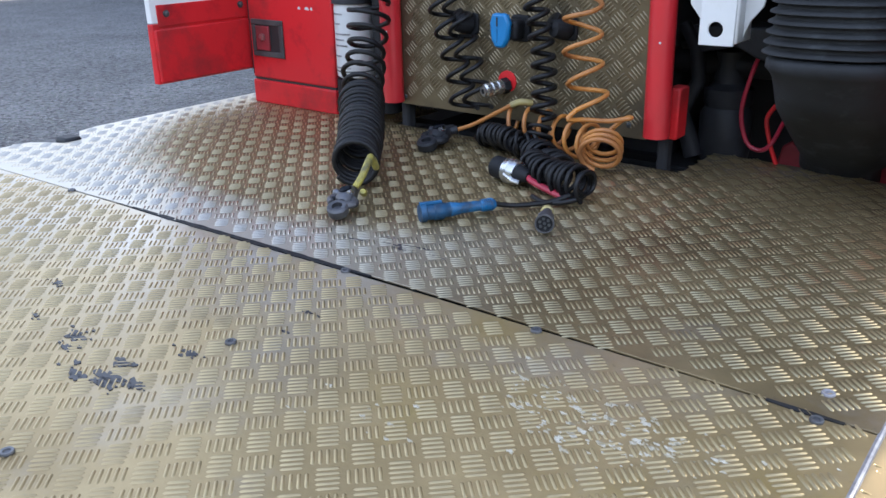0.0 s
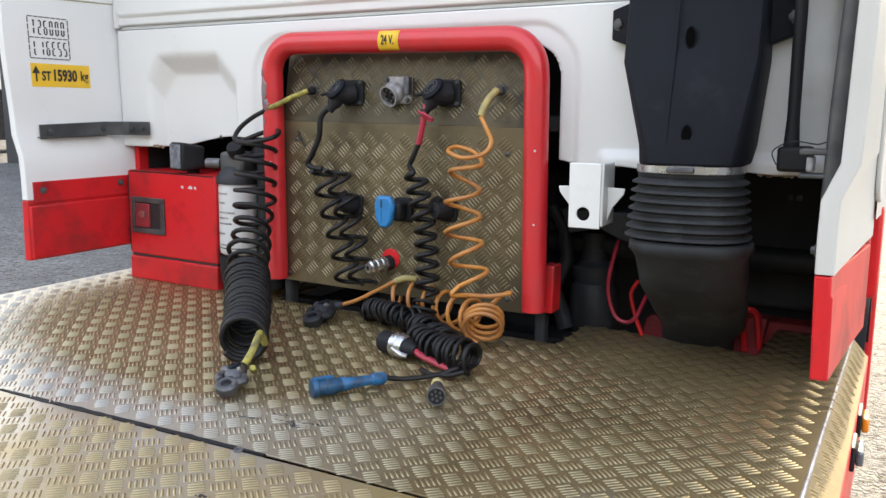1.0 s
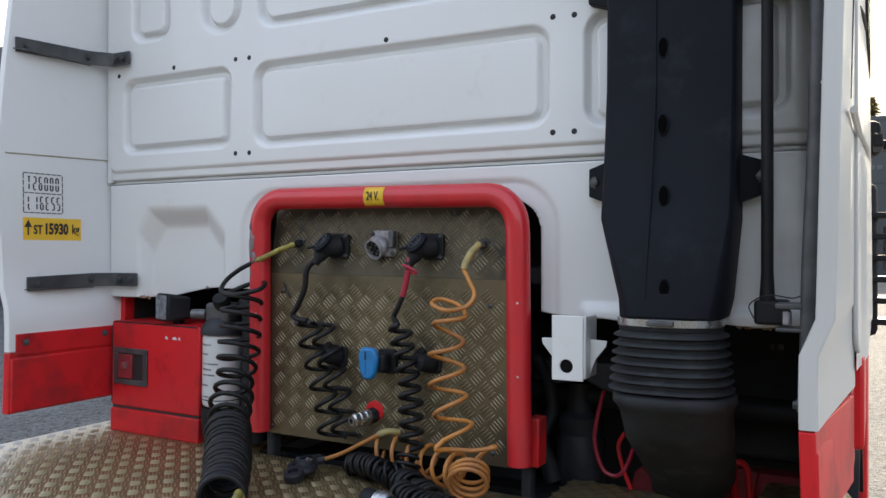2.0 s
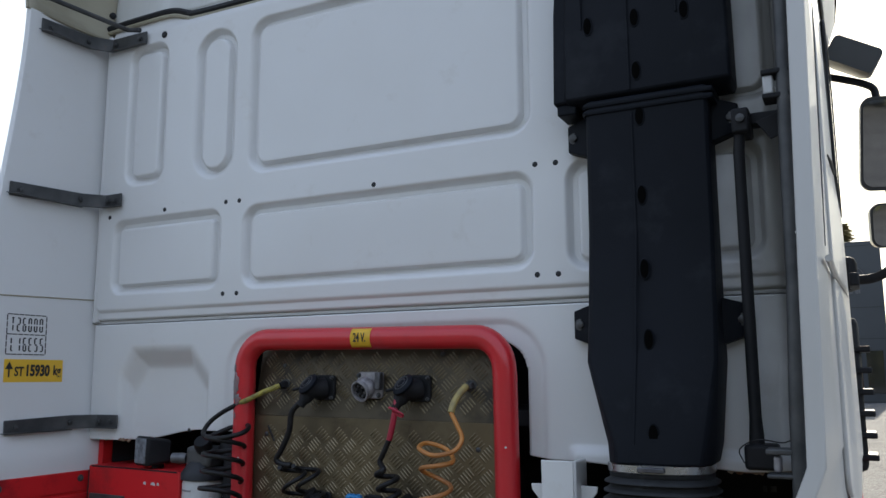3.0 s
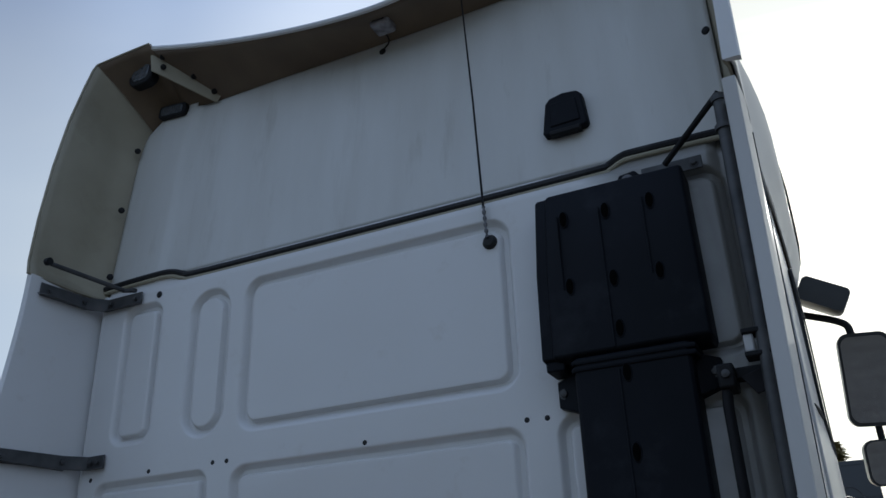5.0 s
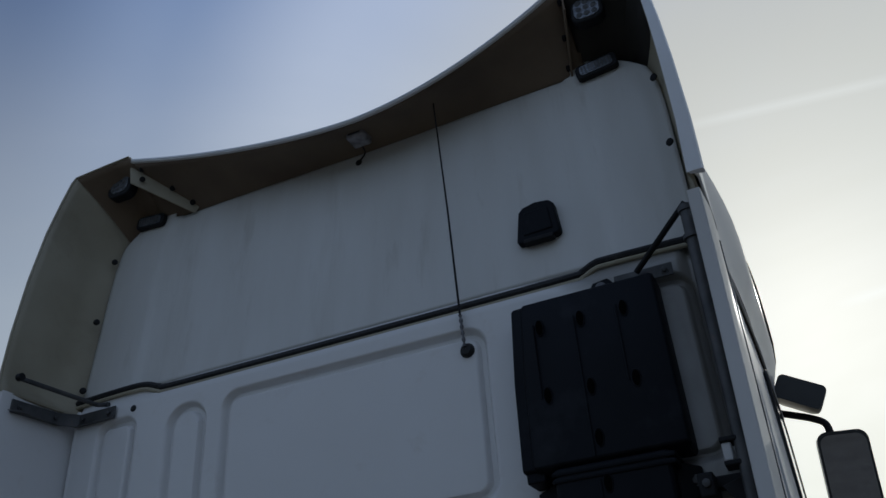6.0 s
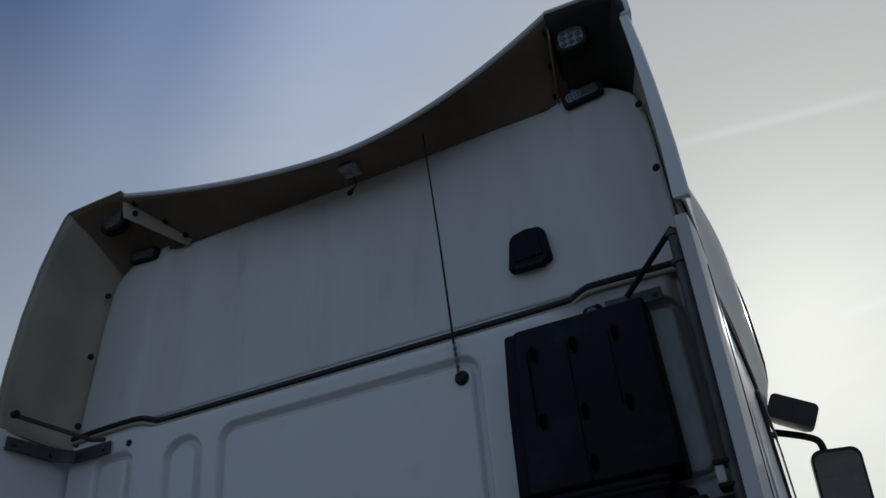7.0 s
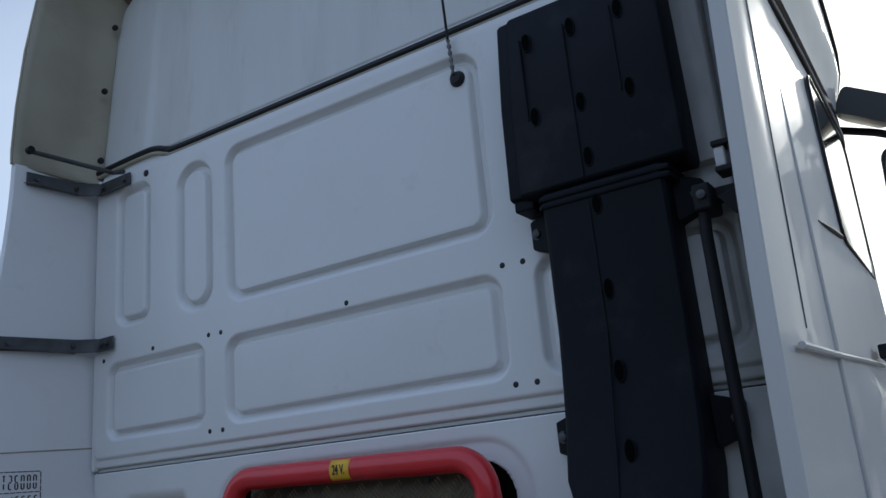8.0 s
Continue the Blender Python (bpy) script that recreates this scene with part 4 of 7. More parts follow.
# flat steel brackets from the back wall to the left fairing
def corner_bracket(z, y_end, x_end, tall, drop=0.0):
    br = thing("fairing_bracket", "grey flat steel bracket joining fairing and cab", "bracket", (-1.12, -0.05, z), group="fairing brackets")
    fx = -fair_x(z) + 0.003
    pts = [(fx, y_end, z - drop), (fx + 0.005, -0.075, z), (fx + 0.055, -0.010, z), (x_end, -0.010, z)]
    v, f = [], []
    for x, y, zz in pts:
        v += [(x, y, zz - tall / 2), (x, y, zz + tall / 2)]
    nx = [(1, -0.1), (0.8, -0.5), (0.5, -0.9), (0, -1)]
    v += [(x + 0.006 * a, y + 0.006 * b, zz + q) for (x, y, zz), (a, b) in zip(pts, nx) for q in (-tall / 2, tall / 2)]
    for k in range(3):
        i = 2 * k
        f += [(i, i + 1, i + 3, i + 2), (8 + i, 10 + i, 11 + i, 9 + i), (i + 1, 9 + i, 11 + i, i + 3), (i, i + 2, 10 + i, 8 + i)]
    f += [(0, 8, 9, 1), (6, 7, 15, 14)]
    part("strap", (v, f), STEEL, br, bevel=0.002)
    lip = [(fx + 0.006, y_end - 0.012), (fx + 0.011, -0.08), (fx + 0.026, -0.085), (fx + 0.030, y_end + 0.02)]
    part("leg_flange", prism([(x, y) for x, y in lip], "z", z - tall / 2 - drop * 0.5, z - tall / 2 - drop * 0.5 + 0.003), STEEL, br, flat=True)
    part("lower_flange", box(fx + 0.06, x_end, -0.028, -0.014, z - tall / 2, z - tall / 2 + 0.004), STEEL, br, flat=True)
    for x in (fx + 0.075, x_end - 0.030):
        part("bolt", bolt(x, -0.016, z, 0.008), STEEL, br)
    part("bolt", bolt(fx + 0.008, y_end + 0.035, z - drop, 0.008, (1, 0, 0)), STEEL, br)
    part("bolt", bolt(fx + 0.008, -0.085, z, 0.008, (1, 0, 0)), STEEL, br)
    return br


corner_bracket(1.607, -0.325, -1.013, 0.046, 0.008)
corner_bracket(2.388, -0.355, -1.053, 0.048, 0.012)
corner_bracket(2.985, -0.275, -0.97, 0.05, 0.006)
rod = thing("stay_rod", "thin grey steel stay rod below the roof wing", "rod", (-1.1, -0.1, 3.07))
part("rod", sweep([(-1.175, -0.285, 3.075), (-1.06, -0.02, 3.03), (-1.0, -0.02, 3.018)], 0.009, 8), STEEL, rod)
part("rod_end", lathe([(0.014, -0.01), (0.014, 0.01)], (-1.165, -0.285, 3.075), (1, 0, 0), 10), BLACK, rod)

# ---- roof wings and spoiler ----
LIP = [(1.219, -0.312, 3.075), (1.226, -0.300, 3.26), (1.226, -0.285, 3.5), (1.222, -0.250, 3.69), (1.213, -0.198, 3.885), (1.236, -0.188, 3.900), (1.235, -0.172, 3.97), (1.210, -0.150, 4.062), (1.10, -0.135, 4.094), (0.955, -0.118, 4.120)]
ROOT = [(1.182, 0.075, 3.02), (1.184, 0.09, 3.26), (1.184, 0.11, 3.5), (1.180, 0.125, 3.69), (1.160, 0.145, 3.82), (1.150, 0.150, 3.845), (1.125, 0.155, 3.88), (1.08, 0.155, 3.91), (1.02, 0.155, 3.91), (0.935, 0.155, 3.89)]
LIP_LEFT = [(1.214, -0.318, 3.024), (1.232, -0.310, 3.08), (1.241, -0.297, 3.26), (1.244, -0.273, 3.5), (1.246, -0.237, 3.73), (1.245, -0.197, 3.91), (1.243, -0.170, 4.02), (1.236, -0.160, 4.052), (1.10, -0.135, 4.084), (0.995, -0.115, 4.106)]
ROOT_LEFT = [(1.182, 0.075, 3.015), (1.182, 0.078, 3.07), (1.184, 0.09, 3.26), (1.184, 0.11, 3.5), (1.182, 0.12, 3.62), (1.178, 0.13, 3.71), (1.170, 0.14, 3.77), (1.150, 0.15, 3.83), (1.07, 0.155, 3.905), (0.96, 0.155, 3.89)]


def fine_line(points, per):
    return [Vector(a).lerp(Vector(b), k / per) for a, b in zip(points, points[1:]) for k in range(per)] + [Vector(points[-1])]


def roof_wing(s):
    wing = thing("roof_wing", "bare fibreglass roof wing, white outside and grimy inside", "roof wing", (s * 1.2, -0.1, 3.07), group="roof wings")
    lip, root = fine_line(LIP if s > 0 else LIP_LEFT, 5), fine_line(ROOT if s > 0 else ROOT_LEFT, 5)
    rows, cols = len(lip), 12
    v, f = [], []
    for i in range(rows):
        for k in range(cols + 1):
            t = k / cols
            p = root[i].lerp(lip[i], t)
            bulge = 0.05 * math.sin(math.pi * t)
            p = p + Vector((bulge * max(0.0, min(1.0, ((26 if s > 0 else 31) - i) / 8, 1.0 if s > 0 else 0.1 + i / 8)), 0, 0.012 * math.sin(math.pi * t) * (i > (20 if s > 0 else 25)) * (i < rows - 3)))
            v.append((s * min(p.x, 1.230 if s > 0 and i < 22 else 1.248), p.y, p.z))
    for i in range(rows - 1):
        for k in range(cols):
            q = (i * (cols + 1) + k, i * (cols + 1) + k + 1, (i + 1) * (cols + 1) + k + 1, (i + 1) * (cols + 1) + k)
            f.append(q if s < 0 else q[::-1])
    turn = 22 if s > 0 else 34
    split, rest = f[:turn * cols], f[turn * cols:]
    # the niche is darker than the wing: brown on the left, near-black on the right
    part("niche", (v, rest), FIBRE_DARK if s < 0 else NICHE, wing, "dark lamp niche", sharp=30, solid=0.006, offset=-1.0)
    part("wing_inside", (v, split), FIBRE, wing, "grimy bare fibreglass inner face", sharp=60, solid=0.006, offset=-1.0)
    out = [(x + s * 0.007 * (0.3 + 0.7 * (abs(x) > 1.2)), y + 0.004, z + 0.007) for x, y, z in v]
    part("wing_outside", (out, f), WHITE_GLOSS, wing, "white painted outer skin", sharp=60, solid=0.006, offset=1.0)
    if s < 0:
        part("rolled_edge", sweep([(-p.x - 0.004, p.y - 0.002, p.z + 0.004) for p in lip], 0.005, 8), FIBRE, wing, "raw fibreglass rear edge")
    else:
        part("rolled_edge", sweep([(p.x + 0.004, p.y - 0.002, p.z + 0.004) for p in lip[20:]], 0.0085, 8), WHITE, wing, "white rolled upper edge")
        band, fv, ff = lip[:22], [], []
        for k, p in enumerate(band):
            w = 0.040 - 0.016 * k / 21
            fv += [(p.x - 0.004, p.y - 0.003, p.z), (p.x + w - 0.004, p.y - 0.003, p.z), (p.x + w, p.y + 0.004, p.z), (p.x + w, p.y + 0.022, p.z), (p.x - 0.004, p.y + 0.006, p.z)]
        for k in range(len(band) - 1):
            ff += [(5 * k + j, 5 * k + (j + 1) % 5, 5 * k + 5 + (j + 1) % 5, 5 * k + 5 + j) for j in range(5)]
        part("rear_flange", (fv, ff + [tuple(range(5)), tuple(5 * len(band) - 5 + j for j in range(5))]), WHITE, wing, "white flat rear flange")
    if s < 0:
        low_edge = [root[0].lerp(lip[0], k / 8) for k in range(9)]
        part("lower_edge", sweep([(-p.x + 0.004, p.y, p.z + 0.002 - 0.004 * math.sin(k * 0.4)) for k, p in enumerate(low_edge)], 0.005, 6), FIBRE, wing, "raw fibreglass lower edge")
    for z, y in ((3.12, 0.02), (3.42, 0.03), (3.725, 0.072)):
        part("rivet", lathe([(0.013, 0), (0.013, 0.006), (0.006, 0.010), (0, 0.010)], (s * 1.176, y - 0.012, z), (-s * 0.5, -1, 0), 12), BLACK, wing)
    return wing


roof_wing(-1)
roof_wing(1)
spoiler = thing("roof_spoiler", "curved roof spoiler with brown grimy underside and white edge", "spoiler", (0, 0, 3.88))


def lip_z(x):
    d = x - 0.1
    return 3.86 + (0.365 * d ** 1.9 if d > 0 else 0.198 * (-d) ** 1.6)


def spoiler_place(u, v):
    x = -0.995 + 1.957 * u
    a = Vector((x * 0.985, 0.130, 3.88))
    b = Vector((x, -0.095, lip_z(x)))
    p = a.lerp(b, v)
    return p.x, p.y, p.z + 0.02 * math.sin(math.pi * v)


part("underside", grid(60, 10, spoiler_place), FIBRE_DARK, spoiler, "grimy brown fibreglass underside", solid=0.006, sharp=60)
part("top_skin", grid(60, 10, lambda u, v: tuple(Vector(spoiler_place(u, v)) + Vector((0, 0, 0.014)))), WHITE_GLOSS, spoiler, "white painted top skin", solid=0.006, sharp=60)
part("rear_edge", sweep([(x, -0.098, lip_z(x) + 0.008) for x in [-0.995 + 1.957 * k / 50 for k in range(51)]], 0.011, 8), WHITE, spoiler, "white rolled edge")
for s in (-1, 1):
    gus = thing("spoiler_gusset", "off-white bolted gusset plate under the roof spoiler", "bracket", (s * 0.95, 0, 3.95), group="spoiler gussets")
    v = [(s * 0.955, -0.085, 4.10), (s * 0.955, -0.085, 4.03), (s * 0.90, 0.115, 3.865), (s * 0.90, 0.12, 3.90)]
    if s < 0:
        v = [(-1.014, -0.090, 4.080), (-1.002, -0.085, 3.990), (-0.795, 0.095, 3.870), (-0.78, 0.10, 3.905)]
    # the left plate's tan colour stands for shade under the spoiler
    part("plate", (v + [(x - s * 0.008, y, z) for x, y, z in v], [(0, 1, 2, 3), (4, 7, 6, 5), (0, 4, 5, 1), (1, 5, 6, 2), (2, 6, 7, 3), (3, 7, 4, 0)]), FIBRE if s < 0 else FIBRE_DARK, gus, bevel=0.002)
    spots = [(0.949, -0.07, 4.083), (0.928, 0.01, 3.992), (0.908, 0.085, 3.917)] if s > 0 else [(-0.972, -0.07, 4.058), (-0.966, -0.065, 4.008), (-0.868, 0.015, 3.975), (-0.803, 0.075, 3.915)]
    for p in [Vector(spot) for spot in spots]:
        part("bolt", lathe([(0.012, 0), (0.012, 0.008), (0, 0.010)], (p.x - s * 0.009, p.y, p.z), (-s, -0.5, -0.4), 10), BLACK, gus)

for s in (-1, 1):
    lx, lz = (1.022, 4.02) if s > 0 else (-1.085, 4.03)
    lamp = thing("work_lamp", "round black LED work lamp under the roof wing", "work lamp", (lx, -0.02, lz), group="roof work lamps")
    big = 0.058 if s > 0 else 0.065
    part("housing", prism(round_rect(lx - big, lx + big, lz - big, lz + big, 0.04, 5), "y", -0.065, -0.02), BLACK, lamp, bevel=0.006)
    part("lens", prism(round_rect(lx - 0.046, lx + 0.046, lz - 0.046, lz + 0.046, 0.03, 5), "y", -0.069, -0.063), LENS, lamp, "clear lens with LED cells", bevel=0.002)
    for a in (-0.027, 0.0, 0.027):
        for b in (-0.027, 0.0, 0.027):
            part("led_cell", lathe([(0.011, 0), (0.011, 0.002), (0.006, 0.004), (0, 0.004)], (lx + a, -0.068, lz + b), (0, -1, 0), 8), STEEL, lamp)
    part("bracket", box(lx - 0.015, lx + 0.015, -0.03, 0.02, lz + 0.03, lz + 0.085), BLACK, lamp, bevel=0.003)
    bar_lamp = thing("marker_lamp", "flat black LED lamp on the roof panel", "lamp", (s * 1.02, 0.09, 3.895), group="roof marker lamps")
    lean = Matrix.Translation((0.995, 0.082, 3.87) if s > 0 else (-1.02, 0.088, 3.893)) @ Matrix.Rotation(radians(-6 * s), 4, "Y")
    part("housing", moved(prism(round_rect(-0.076, 0.076, -0.031, 0.031, 0.018, 4), "y", -0.016, 0.01), lean), BLACK, bar_lamp, bevel=0.004)
    part("lens", moved(prism(round_rect(-0.060, 0.060, -0.020, 0.020, 0.012, 4), "y", -0.020, -0.014), lean), LENS, bar_lamp, "clear ribbed lens")
    for k in range(9):
        part("rib", moved(box(-0.053 + 0.0125 * k, -0.048 + 0.0125 * k, -0.022, -0.018, -0.015, 0.015), lean), STEEL, bar_lamp, flat=True)

cam_box = thing("rear_camera", "small grey camera under the roof spoiler", "camera", (0.05, 0.0, 3.88))
part("housing", box(0.028, 0.106, -0.03, 0.045, 3.856, 3.905), CAST, cam_box, bevel=0.010)
part("window", box(0.040, 0.092, -0.033, -0.028, 3.869, 3.896), GLASS_DARK, cam_box, bevel=0.002)
part("cable", sweep(smooth_line([(0.06, 0.04, 3.866), (0.05, 0.085, 3.862), (0.02, 0.098, 3.845), (0.012, 0.098, 3.838)], 5), 0.003, 6), HOSE, cam_box)
part("grommet", lathe([(0.014, 0), (0.014, 0.006), (0, 0.010)], (0.012, up_y(3.838), 3.838), (0, -1, 0), 10), RUBBER, cam_box)

vent = thing("cab_vent", "black plastic louvre vent on the roof panel", "vent", (0.7, 0.06, 3.3))
ve = [(x + 0.012, z - 0.012) for x, z in ((0.632, 3.225), (0.764, 3.230), (0.774, 3.242), (0.762, 3.350), (0.748, 3.366), (0.70, 3.372), (0.656, 3.362), (0.640, 3.345), (0.624, 3.24))]
part("cowl", prism(ve, "y", up_y(3.3) - 0.035, up_y(3.3) + 0.02), DUCT, vent, bevel=0.010)
part("lower_lip", box(0.662, 0.762, up_y(3.24) - 0.040, up_y(3.24) - 0.01, 3.206, 3.223), BLACK, vent, bevel=0.004)
part("face", prism([(0.662, 3.240), (0.762, 3.243), (0.754, 3.328), (0.672, 3.326)], "y", up_y(3.3) - 0.039, up_y(3.3) - 0.03), DUCT, vent, bevel=0.004)

antenna = thing("antenna", "thin black whip antenna on the cab back wall", "antenna", (0.44, 0, 2.89))
part("base", lathe([(0.024, 0), (0.024, 0.012), (0.016, 0.026), (0, 0.028)], (0.442, 0.010, 2.885), (0, -1, 0), 16), RUBBER, antenna, "black rubber base")
part("spring", sweep([(0.441 - 0.0003 * k, -0.019, 2.892 + 0.0054 * k) for k in range(21)], [0.0066 if k % 4 < 2 else 0.0038 for k in range(21)], 8), ALU, antenna, "ribbed metal foot")
part("whip", sweep([(0.435, -0.02, 3.0), (0.42, -0.015, 3.4), (0.39, 0.0, 3.93)], [0.0042, 0.0038, 0.0028], 6), BLACK, antenna, "black whip")

# ---- air intake duct ----
duct = thing("air_intake_duct", "tall black plastic air intake duct with rubber bellows", "air intake", (0.85, -0.1, 1.1))


def duct_ring(x0, x1, yb, yf, z, r=0.005, cut=0.016, step=0.0):
    """A ring of the duct: back y, front y; step sets a flange back along the left front edge."""
    if step:
        return [(x0, yb, z), (x1, yb, z), (x1, yf + r * 2, z), (x1 - r * 0.6, yf + r * 0.6, z), (x1 - r * 2, yf, z), (x0 + step + 0.004, yf, z), (x0 + step, yf + 0.003, z), (x0 + step - 0.002, yf + 0.012, z), (x0, yf + 0.014, z)]
    return [(x0, yb, z), (x1, yb, z), (x1 + 0.0, yf + r * 2, z), (x1 - r * 0.6, yf + r * 0.6, z), (x1 - r * 2, yf, z), (x0 + cut, yf, z), (x0 + cut * 0.6, yf + 0.001, z), (x0 + cut * 0.15, yf + cut * 0.6, z), (x0, yf + cut * 1.4, z)]


def loft(rings):
    n = len(rings[0])
    v = [p for r in rings for p in r]
    f = [(i * n + k, i * n + (k + 1) % n, (i + 1) * n + (k + 1) % n, (i + 1) * n + k) for i in range(len(rings) - 1) for k in range(n)]
    return v, f + [tuple(range(n)), tuple((len(rings) - 1) * n + k for k in range(n))]


part("upper_box", loft([duct_ring(0.618, 1.046, 0.0, -0.085, 2.442, step=0.036), duct_ring(0.605, 1.052, 0.0, -0.108, 2.456, step=0.036), duct_ring(0.610, 1.050, 0.0, -0.108, 2.7, step=0.036), duct_ring(0.624, 1.048, 0.0, -0.106, 2.924, step=0.036),
                        duct_ring(0.628, 1.046, 0.0, -0.098, 2.936, step=0.036)]), DUCT, duct, bevel=0.004)
part("lower_box", loft([duct_ring(0.744, 0.972, -0.06, -0.222, 1.556, 0.03, 0.045), duct_ring(0.738, 0.980, -0.04, -0.215, 1.60, 0.03, 0.05), duct_ring(0.692, 0.994, -0.01, -0.165, 1.785), duct_ring(0.688, 0.992, 0.0, -0.13, 1.90),
                        duct_ring(0.688, 0.992, 0.0, -0.105, 2.1), duct_ring(0.69, 0.993, 0.0, -0.105, 2.40), duct_ring(0.69, 0.993, 0.0, -0.105, 2.446)]), DUCT, duct, bevel=0.006)
part("lower_lug", box(0.613, 0.664, -0.088, 0.0, 2.424, 2.452), DUCT, duct, bevel=0.004)
part("joint_band", loft([duct_ring(0.684, 1.008, 0.0, -0.1085, 2.408), duct_ring(0.682, 1.010, 0.0, -0.1105, 2.414), duct_ring(0.684, 1.008, 0.0, -0.1085, 2.42)]), DUCT, duct)
part("joint_band", loft([duct_ring(0.684, 1.008, 0.0, -0.1085, 2.426), duct_ring(0.682, 1.010, 0.0, -0.1105, 2.432), duct_ring(0.684, 1.008, 0.0, -0.1085, 2.438)]), DUCT, duct)


def duct_front(z):
    return -0.105 if z > 2.1 else (-0.105 - 0.06 * (2.1 - z) / 0.315 if z > 1.785 else -0.165 - 0.057 * (1.785 - z) / 0.22)


def dimple(x, z, y):
    """The outline of a black disc that paints the dark of an oval opening."""
    ring_pts = [(x + 0.010 * math.cos(a), y - 0.001, z + 0.022 * math.sin(a)) for a in [2 * math.pi * k / 20 for k in range(20)]]
    return ring_pts


for x, z in ((0.709, 2.847), (0.829, 2.846), (0.952, 2.846), (0.708, 2.645), (0.829, 2.645), (0.951, 2.641), (0.828, 2.505), (0.831, 2.388), (0.829, 2.188), (0.832, 2.004), (0.842, 1.835), (0.855, 1.622)):
    y = duct_front(z) - (0.003 if z > 2.45 else 0.0)
    pts = dimple(x, z, y)
    # no hole is cut: a flat black disc paints the shade inside
    part("opening", (([(px, py - 0.003, pz) for px, py, pz in pts] + [(px, py + 0.01, pz) for px, py, pz in pts]), [tuple(range(20)), tuple(range(20, 40))] + [(k, (k + 1) % 20, 20 + (k + 1) % 20, 20 + k) for k in range(20)]), HOLE, duct, "dark oval opening")
    part("rim", sweep([(px + (px - x) * 0.1, py + 0.001, pz + (pz - z) * 0.1) for px, py, pz in pts], 0.0025, 6, closed=True), DUCT, duct)
for x, z0, z1 in ((0.690, 2.64, 2.86), (0.810, 2.46, 2.86), (0.932, 2.64, 2.86), (0.812, 1.60, 2.40)):
    part("groove_rib", sweep([(x, duct_front(z) - (0.004 if z > 2.45 else 0.0005), z) for z in [z0 + (z1 - z0) * k / 8 for k in range(9)]], 0.003, 6), DUCT, duct)
for x, z, s in ((0.64, 2.374, -1), (0.642, 1.882, -1), (1.035, 2.374, 1), (1.035, 1.882, 1)):
    v = [(x + s * -0.05, -0.05, z + 0.055), (x + s * 0.018, -0.03, z + 0.035), (x + s * 0.018, -0.03, z - 0.035), (x + s * -0.05, -0.05, z - 0.06)]
    ear = part("mounting_ear", (v + [(a, 0.0, c) for a, b, c in v], [(0, 1, 2, 3), (4, 7, 6, 5), (0, 4, 5, 1), (1, 5, 6, 2), (2, 6, 7, 3), (3, 7, 4, 0)]), DUCT, duct, bevel=0.003)
    part("bolt", bolt(x, -0.034, z, 0.010), STEEL, ear)
top_ear = part("mounting_ear", prism([(0.845, 2.92), (0.87, 2.968), (0.915, 2.974), (0.95, 2.93)], "y", -0.06, -0.035), DUCT, duct, bevel=0.004)
part("bolt", bolt(0.893, -0.06, 2.948, 0.011), ALU, top_ear)
tab = part("wall_tab", box(0.93, 1.098, -0.035, -0.03, 2.945, 2.985), STEEL, duct, "flat grey steel tab", bevel=0.002)
part("bolt", bolt(1.075, -0.035, 2.965, 0.009), STEEL, tab)


def oval(cx, cy, rx, ry, z, n=32, power=2.6):
    out = []
    for k in range(n):
        a = 2 * math.pi * k / n
        c, s = math.cos(a), math.sin(a)
        out.append((cx + rx * math.copysign(abs(c) ** (2 / power), c), cy + ry * math.copysign(abs(s) ** (2 / power), s), z))
    return out


BX, BY = 0.850, -0.115
part("hose_clamp", loft([oval(BX, BY, 0.117, 0.106, 1.538), oval(BX, BY, 0.119, 0.108, 1.540), oval(BX, BY, 0.119, 0.108, 1.556), oval(BX, BY, 0.116, 0.105, 1.558)]), ZINC, duct, "bright steel hose clamp")
part("clamp_screw", box(BX - 0.03, BX + 0.03, BY - 0.119, BY - 0.106, 1.542, 1.554), ALU, duct, bevel=0.003)
rings_b = [oval(BX, BY, 0.116, 0.104, 1.548), oval(BX, BY, 0.116, 0.104, 1.530)]
for k in range(7):
    z = 1.527 - 0.0205 * k
    w = 0.122 + 0.0022 * k
    rings_b += [oval(BX, BY, w - 0.008, 0.100 + 0.001 * k, z), oval(BX, BY, w - 0.006, 0.103 + 0.001 * k, z - 0.004), oval(BX, BY, w + 0.0055, 0.117 + 0.001 * k, z - 0.0100), oval(BX, BY, w + 0.0055, 0.117 + 0.001 * k, z - 0.0125),
                oval(BX, BY, w - 0.006, 0.103 + 0.001 * k, z - 0.0165)]
part("bellows", loft(rings_b), DUSTY_RUBBER, duct, "ribbed black rubber bellows", sharp=70)
boot_rings = []
for z, cx, yf, rx, ry in ((1.385, 0.880, -0.232, 0.130, 0.120), (1.378, 0.880, -0.240, 0.137, 0.126), (1.362, 0.880, -0.240, 0.138, 0.126), (1.350, 0.880, -0.226, 0.130, 0.119), (1.335, 0.879, -0.208, 0.126, 0.116), (1.30, 0.878, -0.182, 0.125, 0.114), (1.26, 0.876, -0.150, 0.124, 0.112), (1.22, 0.870, -0.08, 0.121, 0.11),
                          (1.16, 0.865, 0.02, 0.116, 0.10), (1.10, 0.86, 0.11, 0.106, 0.09), (1.06, 0.838, 0.17, 0.096, 0.08), (1.0, 0.836, 0.22, 0.09, 0.08)):
    boot_rings.append(oval(cx - 0.022, yf + ry, rx, ry, z))
part("boot", loft(boot_rings), DUSTY_RUBBER, duct, "smooth black rubber boot", sharp=60)

